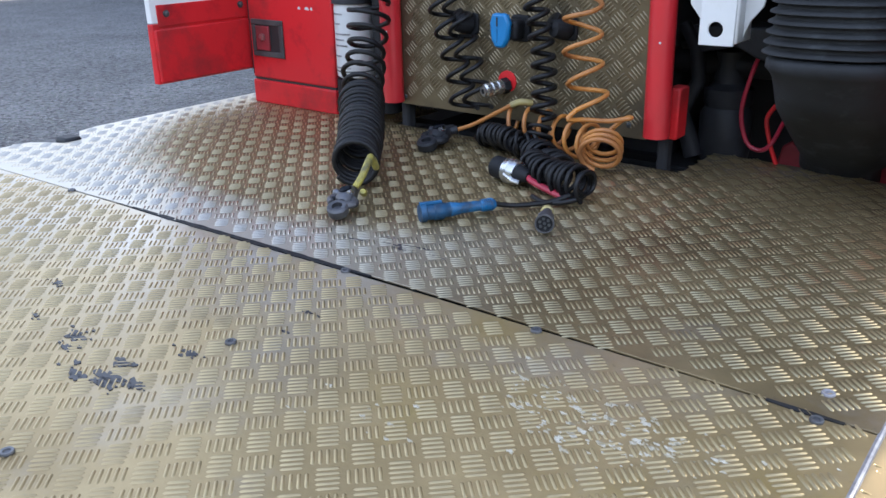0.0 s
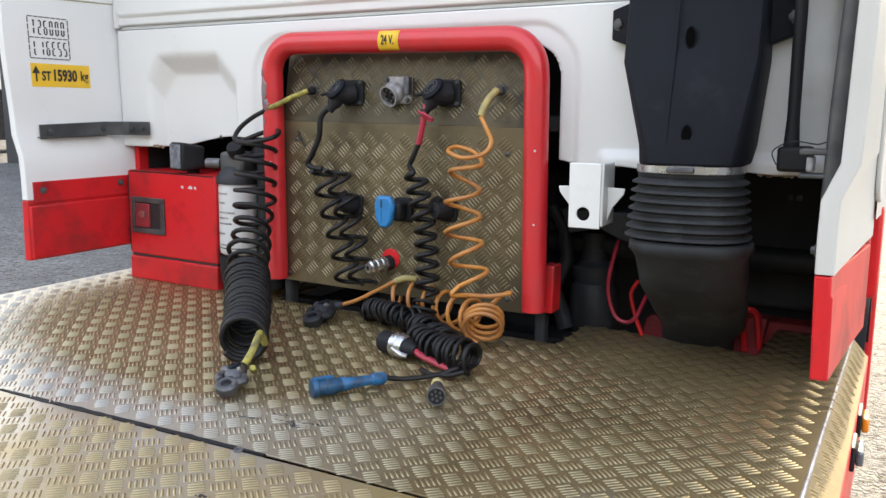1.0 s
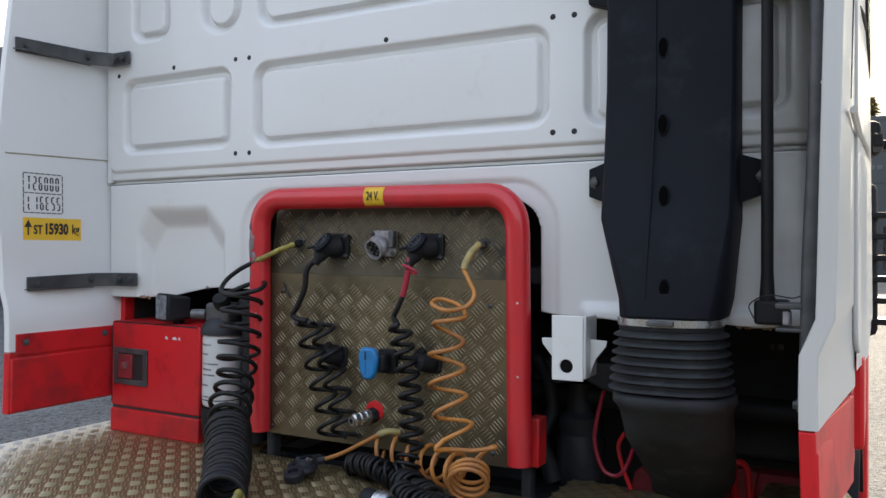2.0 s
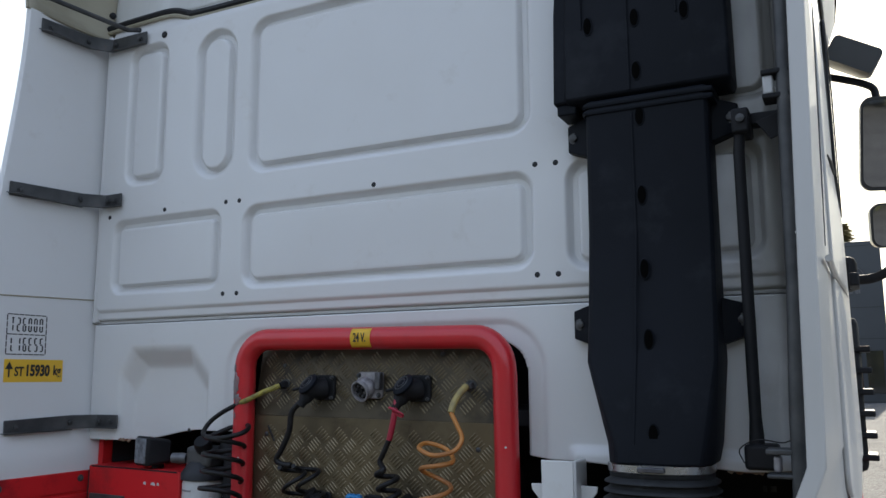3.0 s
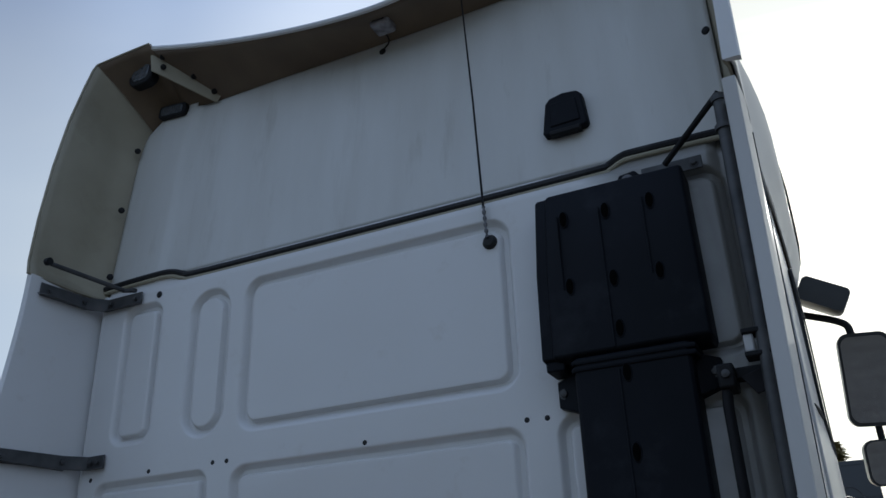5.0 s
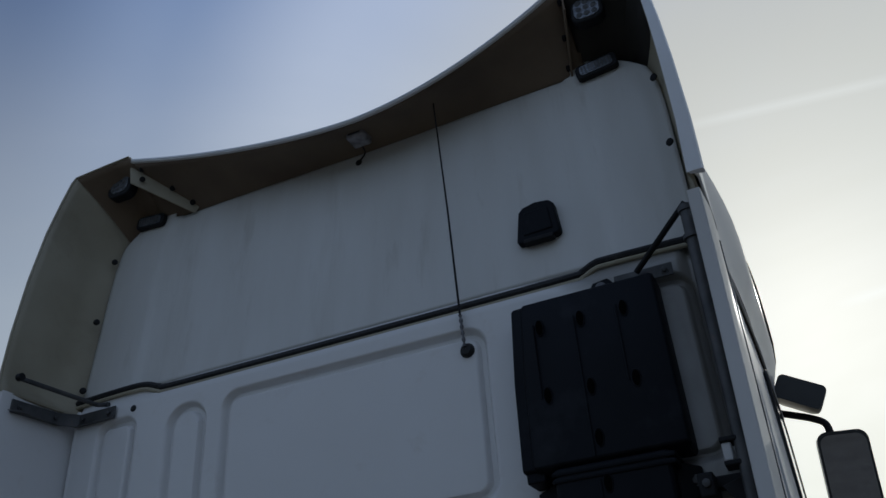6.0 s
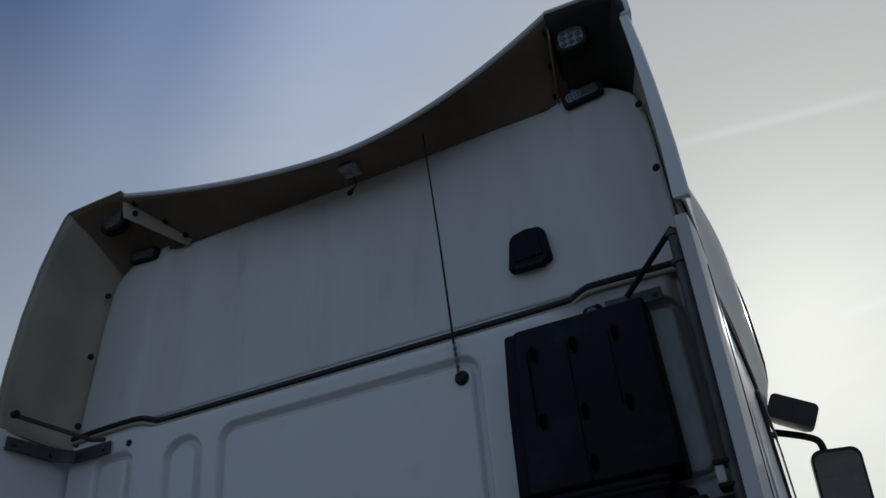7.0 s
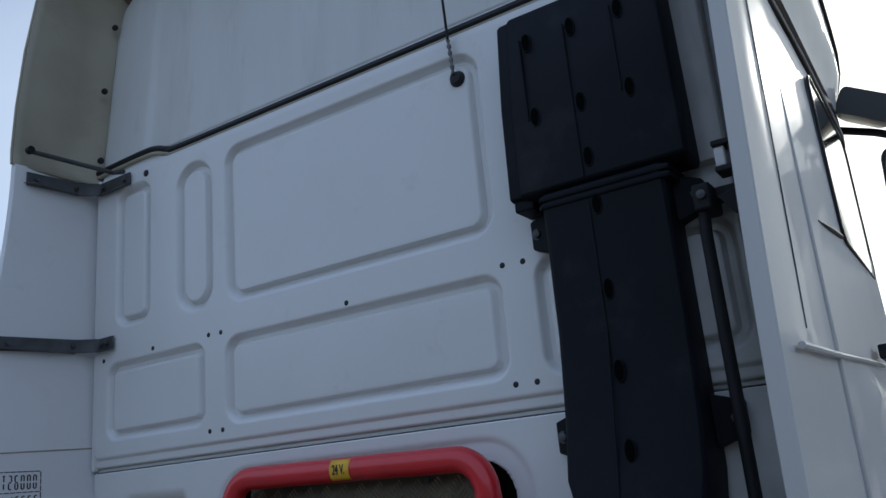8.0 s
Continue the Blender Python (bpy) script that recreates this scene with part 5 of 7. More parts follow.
# ---- right-hand stays ----
stay = thing("fairing_stay_tube", "vertical grey steel tube carrying the side fairing", "tube", (1.16, -0.2, 1.5))
part("tube", sweep([(1.148, -0.20, 1.50), (1.152, -0.2, 1.68), (1.164, -0.2, 1.95), (1.168, -0.2, 2.24), (1.175, -0.2, 2.5), (1.179, -0.2, 2.8), (1.183, -0.19, 3.055)], 0.0175, 12), STEEL, stay)
part("collar", lathe([(0.025, 0), (0.025, 0.012)], (1.182, -0.193, 2.948), (0, 0, 1), 14), STEEL, stay)
part("collar", lathe([(0.022, 0), (0.022, 0.015)], (1.183, -0.19, 3.035), (0, 0, 1), 14), STEEL, stay)
part("upper_stay", sweep([(1.183, -0.19, 3.065), (1.0, -0.05, 2.972)], 0.009, 10), BLACK, stay, "black diagonal stay")
part("upper_bracket", box(1.125, 1.19, -0.215, -0.16, 2.350, 2.362), BLACK, stay, bevel=0.003)
part("upper_bracket", box(1.125, 1.19, -0.215, -0.16, 2.405, 2.417), BLACK, stay, bevel=0.003)
part("bush", box(1.127, 1.149, -0.208, -0.168, 2.362, 2.405), FILTER_WHITE, stay, "white plastic bush", bevel=0.004)
part("gusset", prism([(1.10, 2.33), (1.165, 2.352), (1.175, 2.30), (1.13, 2.285)], "y", -0.12, -0.112), BLACK, stay, bevel=0.002)
part("lower_bracket", box(1.085, 1.165, -0.21, -0.15, 1.540, 1.549), STEEL, stay, bevel=0.003)
part("lower_bracket", box(1.085, 1.165, -0.21, -0.15, 1.588, 1.60), STEEL, stay, bevel=0.003)
part("bush", box(1.098, 1.114, -0.198, -0.168, 1.552, 1.585), CAST, stay, "white plastic bush", bevel=0.005)
strut = thing("gas_strut", "black strut between two wall brackets", "strut", (1.06, -0.08, 1.6))
part("tube", sweep([(1.056, -0.085, 1.60), (1.056, -0.085, 1.66), (1.056, -0.085, 1.95), (1.056, -0.085, 2.27), (1.062, -0.085, 2.34)], [0.017, 0.0135, 0.0135, 0.013, 0.013], 12), BLACK, strut)
part("foot", box(1.03, 1.10, -0.11, -0.03, 1.545, 1.60), BLACK, strut, bevel=0.008)
part("head", box(1.045, 1.085, -0.11, -0.02, 2.312, 2.372), BLACK, strut, bevel=0.006)
part("pin", lathe([(0.010, 0), (0.010, 0.008), (0, 0.01)], (1.066, -0.11, 2.345), (0, -1, 0), 10), STEEL, strut)
part("arm", box(1.08, 1.17, -0.06, -0.02, 2.34, 2.37), BLACK, strut, bevel=0.004)
part("wire", sweep(smooth_line([(1.03, -0.11, 1.56), (1.022, -0.115, 1.59), (1.06, -0.118, 1.612), (1.11, -0.12, 1.607), (1.13, -0.12, 1.612), (1.14, -0.12, 1.60)], 4), 0.0015, 5), HOSE, strut)

# ---- white lock plate under the wall ----
lock = thing("cab_lock_plate", "white steel cab lock plate with a round hole", "bracket", (0.6, -0.08, 1.4))


def plate_with_hole(x0, x1, z0, z1, hx, hz, hr, y0, y1, n=24):
    outer, inner = [], []
    for k in range(n):
        a = 2 * math.pi * (k + 0.5) / n
        c, s = math.cos(a), math.sin(a)
        inner.append((hx + hr * c, hz + hr * s))
        t = min(((x1 - hx) if c > 0 else (x0 - hx)) / c if abs(c) > 1e-6 else 9, ((z1 - hz) if s > 0 else (z0 - hz)) / s if abs(s) > 1e-6 else 9)
        outer.append((hx + t * c, hz + t * s))
    for cx in (x0, x1):
        for cz in (z0, z1):
            k = min(range(n), key=lambda i: (outer[i][0] - cx) ** 2 + (outer[i][1] - cz) ** 2)
            outer[k] = (cx, cz)
    v = [(x, y, z) for y in (y0, y1) for x, z in outer + inner]
    f = []
    for k in range(n):
        j = (k + 1) % n
        f += [(k, j, n + j, n + k), (2 * n + k, 3 * n + k, 3 * n + j, 2 * n + j), (k, 2 * n + k, 2 * n + j, j), (n + k, n + j, 3 * n + j, 3 * n + k)]
    return v, f


part("plate", plate_with_hole(0.560, 0.640, 1.390, 1.550, 0.597, 1.425, 0.017, -0.125, -0.118), WHITE, lock, bevel=0.0015)
part("web", box(0.635, 0.646, -0.12, -0.03, 1.395, 1.550), WHITE, lock, bevel=0.004)
for s, cx in ((-1, 0.560), (1, 0.646)):
    v = [(cx, 1.49), (cx + s * 0.042, 1.488), (cx + s * 0.040, 1.474), (cx + s * 0.014, 1.442), (cx + s * 0.003, 1.415), (cx, 1.405)]
    part("wing", prism(v, "y", -0.085, -0.079), WHITE, lock, bevel=0.0015)

# ---- chassis: deck ----
def tread_cells(x0, x1, y0, y1, pitch=0.0618, inside=None, phase=(0.0, 0.0)):
    """Raised rounded bars in groups of five, the groups turned by a right angle from one to the next."""
    verts, faces = [], []
    q = math.sqrt(0.5)
    shape = ((-1, 0, 0), (-0.82, 1, 0), (0.82, 1, 0), (1, 0, 0), (0.82, -1, 0), (-0.82, -1, 0), (-0.76, 0.34, 1), (0.76, 0.34, 1), (0.76, -0.34, 1), (-0.76, -0.34, 1))
    sides = ((1, 2, 7, 6), (4, 5, 9, 8), (0, 1, 6), (0, 6, 9), (0, 9, 5), (2, 3, 7), (3, 8, 7), (3, 4, 8), (6, 7, 8, 9))
    for half in (0, 1):
        for i in range(int(x0 / pitch) - 2, int(x1 / pitch) + 2):
            for j in range(int(y0 / pitch) - 2, int(y1 / pitch) + 2):
                cx, cy = (i + 0.5 * half) * pitch + phase[0], (j + 0.5 * half) * pitch + phase[1]
                if not (x0 + 0.02 < cx < x1 - 0.02 and y0 + 0.02 < cy < y1 - 0.02) or (inside and not inside(cx, cy)):
                    continue
                d = (q, q) if half else (q, -q)
                e = (-d[1], d[0])
                for k in range(-2, 3):
                    ox, oy = cx + e[0] * 0.0094 * k, cy + e[1] * 0.0094 * k
                    n = len(verts)
                    length = 0.0162 - 0.0008 * abs(k)
                    for a, b, h in shape:
                        verts.append((ox + d[0] * length * a + e[0] * 0.0025 * b, oy + d[1] * length * a + e[1] * 0.0025 * b, 0.0017 * h))
                    faces += [tuple(n + m for m in side) for side in sides]
    return verts, faces


def washer(x, y, z=0.0):
    return lathe([(0.0, 0.001), (0.0045, 0.001), (0.005, 0.0032), (0.0085, 0.0035), (0.0095, 0.002), (0.0095, 0), (0.009, -0.004)], (x, y, z), (0, 0, 1), 16)


SEAM_Y = -0.962
rear_out = [(-1.245, -1.032), (-0.75, -1.010), (-0.3, -0.988), (0.06, -0.971), (0.43, -0.958), (0.9, -0.952), (1.163, -0.953), (1.176, -0.3), (1.195, 0.50), (1.0, 0.50), (0.985, 0.17), (0.84, 0.20), (0.6, 0.215), (0.50, 0.215), (0.50, -0.015), (-0.47, -0.015), (-0.47, 0.215), (-1.25, 0.215), (-1.25, -0.60), (-1.232, -0.665), (-1.17, -0.70), (-1.125, -0.735), (-1.135, -0.775), (-1.18, -0.80), (-1.225, -0.83)]


def in_outline(x, y, outline, margin=0.02):
    hit = False
    for (ax, ay), (bx, by) in zip(outline, outline[1:] + outline[:1]):
        if (ay > y) != (by > y) and x < (bx - ax) * (y - ay) / (by - ay) + ax:
            hit = not hit
        t = max(0, min(1, ((x - ax) * (bx - ax) + (y - ay) * (by - ay)) / ((bx - ax) ** 2 + (by - ay) ** 2)))
        if math.hypot(x - ax - t * (bx - ax), y - ay - t * (by - ay)) < margin:
            return False
    return hit


deck_a = thing("deck_plate", "worn brass-toned tread plate deck behind the cab", "deck plate", (0, -0.4, 0), CH, "deck plates")
part("sheet", prism(rear_out, "z", -0.004, 0.0), TREAD_DIRTY_SHADED, deck_a, bevel=0.001)
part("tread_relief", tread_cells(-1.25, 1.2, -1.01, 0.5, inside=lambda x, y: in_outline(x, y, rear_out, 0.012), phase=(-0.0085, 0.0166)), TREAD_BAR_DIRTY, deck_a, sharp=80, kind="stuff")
strip = part("folded_edge", ([(1.163, SEAM_Y, 0.0), (1.195, 0.50, 0.0), (1.238, 0.50, -0.05), (1.216, SEAM_Y, -0.05), (1.163, SEAM_Y, -0.004), (1.195, 0.50, -0.004), (1.234, 0.50, -0.054), (1.212, SEAM_Y, -0.054)],
                             [(0, 1, 2, 3), (4, 7, 6, 5), (2, 6, 7, 3), (0, 3, 7, 4), (1, 5, 6, 2)]), EDGE_METAL, deck_a, "bright folded-down edge", flat=True)
front_out = [(-1.25, -2.7), (1.15, -2.7), (1.163, -0.956), (0.9, -0.957), (0.43, -0.968), (0.06, -0.984), (-0.3, -0.9985), (-0.5, -1.003), (-0.75, -1.0125), (-1.25, -1.0345)]
deck_b = thing("deck_plate", "worn brass-toned tread plate deck with dark oil stains", "deck plate", (0, -1.6, 0), CH, "deck plates")
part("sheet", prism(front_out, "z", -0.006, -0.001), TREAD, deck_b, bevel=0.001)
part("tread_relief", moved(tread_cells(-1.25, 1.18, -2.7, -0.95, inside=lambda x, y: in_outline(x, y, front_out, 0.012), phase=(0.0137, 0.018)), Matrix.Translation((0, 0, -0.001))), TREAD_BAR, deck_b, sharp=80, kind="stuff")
for x, y in ((0.303, -1.64), (0.298, -1.286), (0.246, -0.975), (0.663, -0.970), (1.089, -0.969), (-0.66, -1.012)):
    part("screw_washer", washer(x, y), ALU, deck_b)
part("screw_washer", washer(1.084, -0.893), CAST, deck_a)
part("folded_edge", ([(1.15, -2.7, 0.0), (1.163, SEAM_Y, 0.0), (1.216, SEAM_Y, -0.05), (1.205, -2.7, -0.05), (1.15, -2.7, -0.004), (1.163, SEAM_Y, -0.004), (1.212, SEAM_Y, -0.054), (1.2, -2.7, -0.054)],
                     [(0, 1, 2, 3), (4, 7, 6, 5), (2, 6, 7, 3), (0, 3, 7, 4), (1, 5, 6, 2)]), EDGE_METAL, deck_b, "bright folded-down edge", flat=True)


def on_fold(y0, y1, xa, xb):
    """Tread bars on the folded strip that runs from (xa, y0) to (xb, y1)."""
    v, f = tread_cells(-0.005, 0.066, y0, y1)
    k = math.hypot(0.045, 0.05)
    return [(xa + (xb - xa) * (y - y0) / (y1 - y0) + (u * 0.045 + h * 0.05) / k, y, (-u * 0.05 + h * 0.045) / k) for u, y, h in v], f


part("edge_relief", on_fold(SEAM_Y, 0.50, 1.163, 1.195), TREAD_BAR, deck_a, flat=True, kind="stuff")
part("edge_relief", on_fold(-2.7, SEAM_Y, 1.15, 1.163), TREAD_BAR, deck_b, flat=True, kind="stuff")

# a pale tube along each bend paints the sun's highlight on the crest
part("bend", sweep([(1.162, SEAM_Y, -0.0035), (1.194, 0.50, -0.0035)], 0.0045, 8), CAST, deck_a, "pale bend with a painted highlight")
part("bend", sweep([(1.149, -2.7, -0.0035), (1.162, SEAM_Y, -0.0035)], 0.0045, 8), CAST, deck_b, "pale bend with a painted highlight")


def blot(cx, cy, r, seed):
    rnd = random.Random(seed)
    k0 = [rnd.uniform(0, 6.28) for _ in range(5)]
    out = []
    for k in range(28):
        a = 2 * math.pi * k / 28
        rr = r * (1 + 0.28 * math.sin(3 * a + k0[0]) + 0.22 * math.sin(5 * a + k0[1]) + 0.15 * math.sin(9 * a + k0[2]) + rnd.uniform(-0.12, 0.12))
        out.append((cx + 1.35 * rr * math.cos(a) - 0.35 * rr * math.sin(a), cy + 0.75 * rr * math.sin(a)))
    return prism(out, "z", -0.002, 0.0005)


SPECKS = random.Random(9)
STREAKS = ((0.145, -0.845, 0.07, 0.0045), (0.222, -0.822, 0.06, 0.0030), (0.280, -0.806, 0.09, 0.0040), (0.340, -0.820, 0.05, 0.0025))
OIL_SPECKS = {deck_a.name: [], deck_b.name: []}
OIL = mat("oil stain", (0.016, 0.018, 0.028), 0.45, second=(0.06, 0.055, 0.055), scale=70, amount=0.9)
for k, (x, y, r) in enumerate(((0.242, -1.464, 0.028), (0.215, -1.425, 0.018), (0.195, -1.485, 0.018), (0.285, -1.45, 0.016), (0.077, -1.419, 0.02), (0.10, -1.45, 0.012), (0.275, -1.346, 0.014), (-0.145, -1.327, 0.012), (0.318, -1.139, 0.007), (0.34, -1.21, 0.006),
                               (-0.05, -1.42, 0.008), (0.2, -0.80, 0.010), (0.26, -0.83, 0.014))):
    home = deck_b if y < SEAM_Y else deck_a
    part("oil_spot", blot(x, y, r * 0.72, k), OIL, home, "dark oil spot", flat=True)
    OIL_SPECKS[home.name] += [blot(x + SPECKS.gauss(0, r * 1.3), y + SPECKS.gauss(0, r * 0.5), r * SPECKS.uniform(0.08, 0.3), 40 + 9 * k + q) for q in range(8)]
for home in (deck_a, deck_b):
    part("oil_specks", join(*OIL_SPECKS[home.name]), OIL, home, "fine dark oil specks", flat=True, kind="stuff")

for k, (x, y, long, wide) in enumerate(STREAKS):
    bend_by = SPECKS.uniform(-0.2, 0.2)
    pts = [(x + long * (t / 10 - 0.5), y + long * bend_by * (t / 10 - 0.5) + wide * SPECKS.uniform(-0.4, 0.4), wide * SPECKS.uniform(0.3, 1.0) * math.sin(math.pi * (t + 1) / 12)) for t in range(11)]
    part("scuff_streak", prism([(a, b - w) for a, b, w in pts] + [(a, b + w) for a, b, w in pts[::-1]], "z", -0.002, 0.0006), OIL, deck_a, "dark oily scuff", flat=True)

SPLASH = mat("dried pale splash", (0.52, 0.48, 0.39), 0.6, second=(0.33, 0.27, 0.16), scale=60, amount=0.9)
splashes = []
for k, (x, y, spread, count) in enumerate(((0.86, -1.17, 0.060, 90), (0.95, -1.13, 0.045, 50), (0.79, -1.12, 0.04, 36), (0.62, -1.30, 0.06, 12))):
    splashes += [blot(SPECKS.gauss(x, spread * 1.2), SPECKS.gauss(y, spread * 0.7), SPECKS.uniform(0.001, 0.0055) * SPECKS.uniform(0.4, 1.0), 500 + 100 * k + q) for q in range(count)]
part("dried_splash", join(*splashes), SPLASH, deck_b, "pale dried splashes", flat=True, kind="stuff")


def seam_y(x):
    pts = [(px, py) for px, py in rear_out[:7]]
    for (xa, ya), (xb, yb) in zip(pts, pts[1:]):
        if xa <= x <= xb:
            return ya + (yb - ya) * (x - xa) / (xb - xa)
    return SEAM_Y


def seam_dirt(x0, x1, width, seed):
    rnd = random.Random(seed)
    n = int((x1 - x0) / 0.02)
    top, low = [], []
    for k in range(n + 1):
        x = x0 + (x1 - x0) * k / n
        w = width * ease(min(k, n - k) / 6) * rnd.uniform(0.5, 1.2)
        top.append((x, seam_y(x) + w * rnd.uniform(0.1, 0.5)))
        low.append((x, seam_y(x) - 0.006 - w))
    return prism(low + top[::-1], "z", -0.003, 0.0007)


part("seam_dirt", seam_dirt(-0.42, 0.30, 0.007, 71), BLACK, deck_b, "black grime along the joint", flat=True)
part("seam_dirt", seam_dirt(1.02, 1.12, 0.012, 72), BLACK, deck_b, flat=True)

under = thing("chassis_frame", "red and black chassis frame under the deck", "chassis", (0, -0.5, -0.3), CH)
part("side_rail", box(-1.20, -1.10, -2.7, 0.2, -0.2, -0.012), PITCH_BLACK, under, flat=True)
part("side_rail", prism([(1.12, -2.7), (1.203, -2.7), (1.218, SEAM_Y), (1.240, 0.55), (1.12, 0.55)], "z", -0.34, -0.057), RED, under, "red side rail", bevel=0.006)
part("rubber_block", box(-1.19, -1.128, -0.77, -0.712, -0.06, 0.010), RUBBER, under, "black rubber block in the notch", bevel=0.01)
part("frame_rail", box(-0.45, -0.37, -2.7, 2.5, -0.32, -0.03), BLACK, under, flat=True)
part("frame_rail", box(0.37, 0.45, -2.7, 2.5, -0.32, -0.03), BLACK, under, flat=True)
part("cross_member", box(-1.14, 1.12, 0.1, 0.16, -0.2, -0.02), BLACK, under, flat=True)
part("cross_member", box(-1.14, 1.12, -1.06, -0.90, -0.12, -0.02), PITCH_BLACK, under, flat=True)
# added black sheet makes the shade under the connection panel
part("gap_shade_sheet", box(-0.47, 0.50, -0.015, 0.30, -0.10, -0.05), PITCH_BLACK, under, flat=True)
part("rear_rail", box(0.70, 1.12, 0.48, 0.56, -0.05, 0.02), RED_DARK, under, "dark red rail behind the bellows", bevel=0.004)
for y, col in ((0.10, AMBER), (-0.12, LENS), (-0.62, LENS)):
    lamp = thing("side_marker_lamp", "small side marker lamp on the red rail", "marker lamp", (1.229 + 0.018 * y, y, -0.1), CH, "side marker lamps")
    xs = 1.229 + 0.018 * y
    part("socket", box(xs, xs + 0.012, y - 0.05, y + 0.05, -0.13, -0.075), BLACK, lamp, bevel=0.004)
    part("lens", box(xs + 0.012, xs + 0.028, y - 0.04, y + 0.04, -0.12, -0.085), col, lamp, "amber lens" if col == AMBER else "clear lens", bevel=0.006)


def wheel(x, y, z, r=0.50, w=0.30, s=1):
    wh = part("wheel", lathe([(0.06, -0.03), (0.09, 0.0), (0.05, 0.04), (0, 0.04)], (x, y, z), (s, 0, 0), 16), STEEL, axle, "dusty wheel")
    prof = [(r * 0.56, -w / 2 + 0.02), (r * 0.62, -w / 2), (r * 0.9, -w / 2), (r * 0.975, -w / 2 + 0.03), (r, -w / 2 + 0.06), (r, w / 2 - 0.06), (r * 0.975, w / 2 - 0.03), (r * 0.9, w / 2), (r * 0.62, w / 2), (r * 0.56, w / 2 - 0.02)]
    blocks = [lathe(prof, (x, y, z), (1, 0, 0), 48)]
    for k in range(40):
        a = 2 * math.pi * k / 40
        c = Vector((x, y + r * math.cos(a), z + r * math.sin(a)))
        rot = Matrix.Translation(c) @ Matrix.Rotation(a, 4, "X")
        blocks.append(moved(box(-w * 0.38, w * 0.38, -0.008, 0.010, -0.028, 0.020), rot))
    part("tyre", join(*blocks), TYRE, wh, "black tyre")
    part("rim", lathe([(0.05, s * 0.02), (r * 0.3, s * 0.02), (r * 0.34, s * 0.09), (r * 0.5, s * 0.09), (r * 0.56, s * (w / 2 - 0.02)), (r * 0.58, s * (w / 2 - 0.01))], (x, y, z), (1, 0, 0), 32), STEEL, wh, "grey steel rim")
    return wh


axle = thing("front_axle", "black front axle with two dusty wheels", "axle", (0, 1.05, 0))
part("beam", box(-0.95, 0.95, 1.0, 1.1, 0.42, 0.55), BLACK, axle, bevel=0.02)
wheel(1.06, 1.05, 0.5)
wheel(-1.06, 1.05, 0.5, s=-1)
guard = thing("wheel_arch", "red and black front wheel arch", "wheel arch", (1.06, 1.05, 0.9))
arch = [(1.05 + 0.60 * math.cos(radians(a)), 0.5 + 0.60 * math.sin(radians(a))) for a in range(0, 181, 10)]
arch += [(1.05 + 0.57 * math.cos(radians(a)), 0.5 + 0.57 * math.sin(radians(a))) for a in range(180, -1, -10)]
part("liner", prism(arch, "x", 0.86, 1.225), BLACK, guard, sharp=30)
part("step_panel", box(1.17, 1.24, 1.55, 2.05, 0.45, 1.42), RED, guard, "red step panel", bevel=0.02)
part("rear_panel", prism([(0.30, 1.20), (0.30, 1.44), (0.75, 1.44), (0.62, 1.22)], "x", 1.18, 1.245), RED, guard, "red panel behind the arch", bevel=0.01)

# ---- engine bay behind the deck ----
bay = thing("engine_block", "black oily engine parts below the cab wall", "engine", (0.3, 0.35, 0.9))
part("gearbox", box(-0.35, 0.34, 0.30, 0.6, 0.7, 1.5), PITCH_BLACK, bay, bevel=0.04)
part("air_spring", lathe([(0.05, 0), (0.066, 0.01), (0.072, 0.05), (0.072, 0.15), (0.060, 0.17), (0.066, 0.18), (0.066, 0.22), (0.042, 0.235), (0.042, 0.32), (0, 0.33)], (0.495, 0.30, 1.0), (0, 0, 1), 24), ENGINE, bay, "dark ribbed air spring")
part("spring_bracket", prism([(0.43, 1.40), (0.66, 1.40), (0.65, 1.31), (0.60, 1.325), (0.55, 1.35), (0.46, 1.33)], "y", 0.16, 0.30), ENGINE, bay, bevel=0.006)
part("link_arm", sweep([(0.37, 0.26, 1.39), (0.415, 0.25, 1.33), (0.425, 0.25, 1.24), (0.385, 0.25, 1.15), (0.43, 0.25, 1.03)], [0.018, 0.022, 0.02, 0.022, 0.03], 10), ENGINE, bay)
part("link_arm", sweep([(0.36, 0.28, 1.33), (0.44, 0.28, 1.34)], 0.012, 8), ENGINE, bay)
part("cross_tube", sweep([(-1.1, 0.3, 1.30), (1.1, 0.3, 1.28)], 0.035, 12), BLACK, bay)
part("radiator_box", box(0.86, 1.12, 0.50, 0.58, 1.1, 1.50), PITCH_BLACK, bay, bevel=0.02)
part("label_mark", box(1.02, 1.035, 0.492, 0.499, 1.425, 1.44), ALU, bay, flat=True)
part("label_mark", box(1.0, 1.01, 0.492, 0.499, 1.425, 1.44), ALU, bay, flat=True)
for k, pts in enumerate(([(0.60, 0.24, 1.36), (0.585, 0.20, 1.28), (0.568, 0.20, 1.178), (0.59, 0.20, 1.10), (0.627, 0.20, 1.082), (0.655, 0.20, 1.105), (0.67, 0.24, 1.16)], [(0.655, 0.20, 1.205), (0.636, 0.20, 1.165), (0.652, 0.20, 1.10), (0.672, 0.20, 1.05)])):
    line = thing("red_brake_line", "thin red air line below the duct", "air line", pts[0], group="brake lines")
    part("line", sweep(smooth_line(pts, 6), 0.006, 8), RED_SLEEVE if k == 0 else RED, line)
red_in = thing("towing_hook", "dark red steel towing lug at the deck edge", "lug", (0.93, 0.3, 1.0))
part("lug", prism([(0.85, 1.0), (0.97, 1.0), (0.99, 1.11), (0.95, 1.12), (0.88, 1.085)], "y", 0.31, 0.36), RED_DARK, red_in, bevel=0.006)
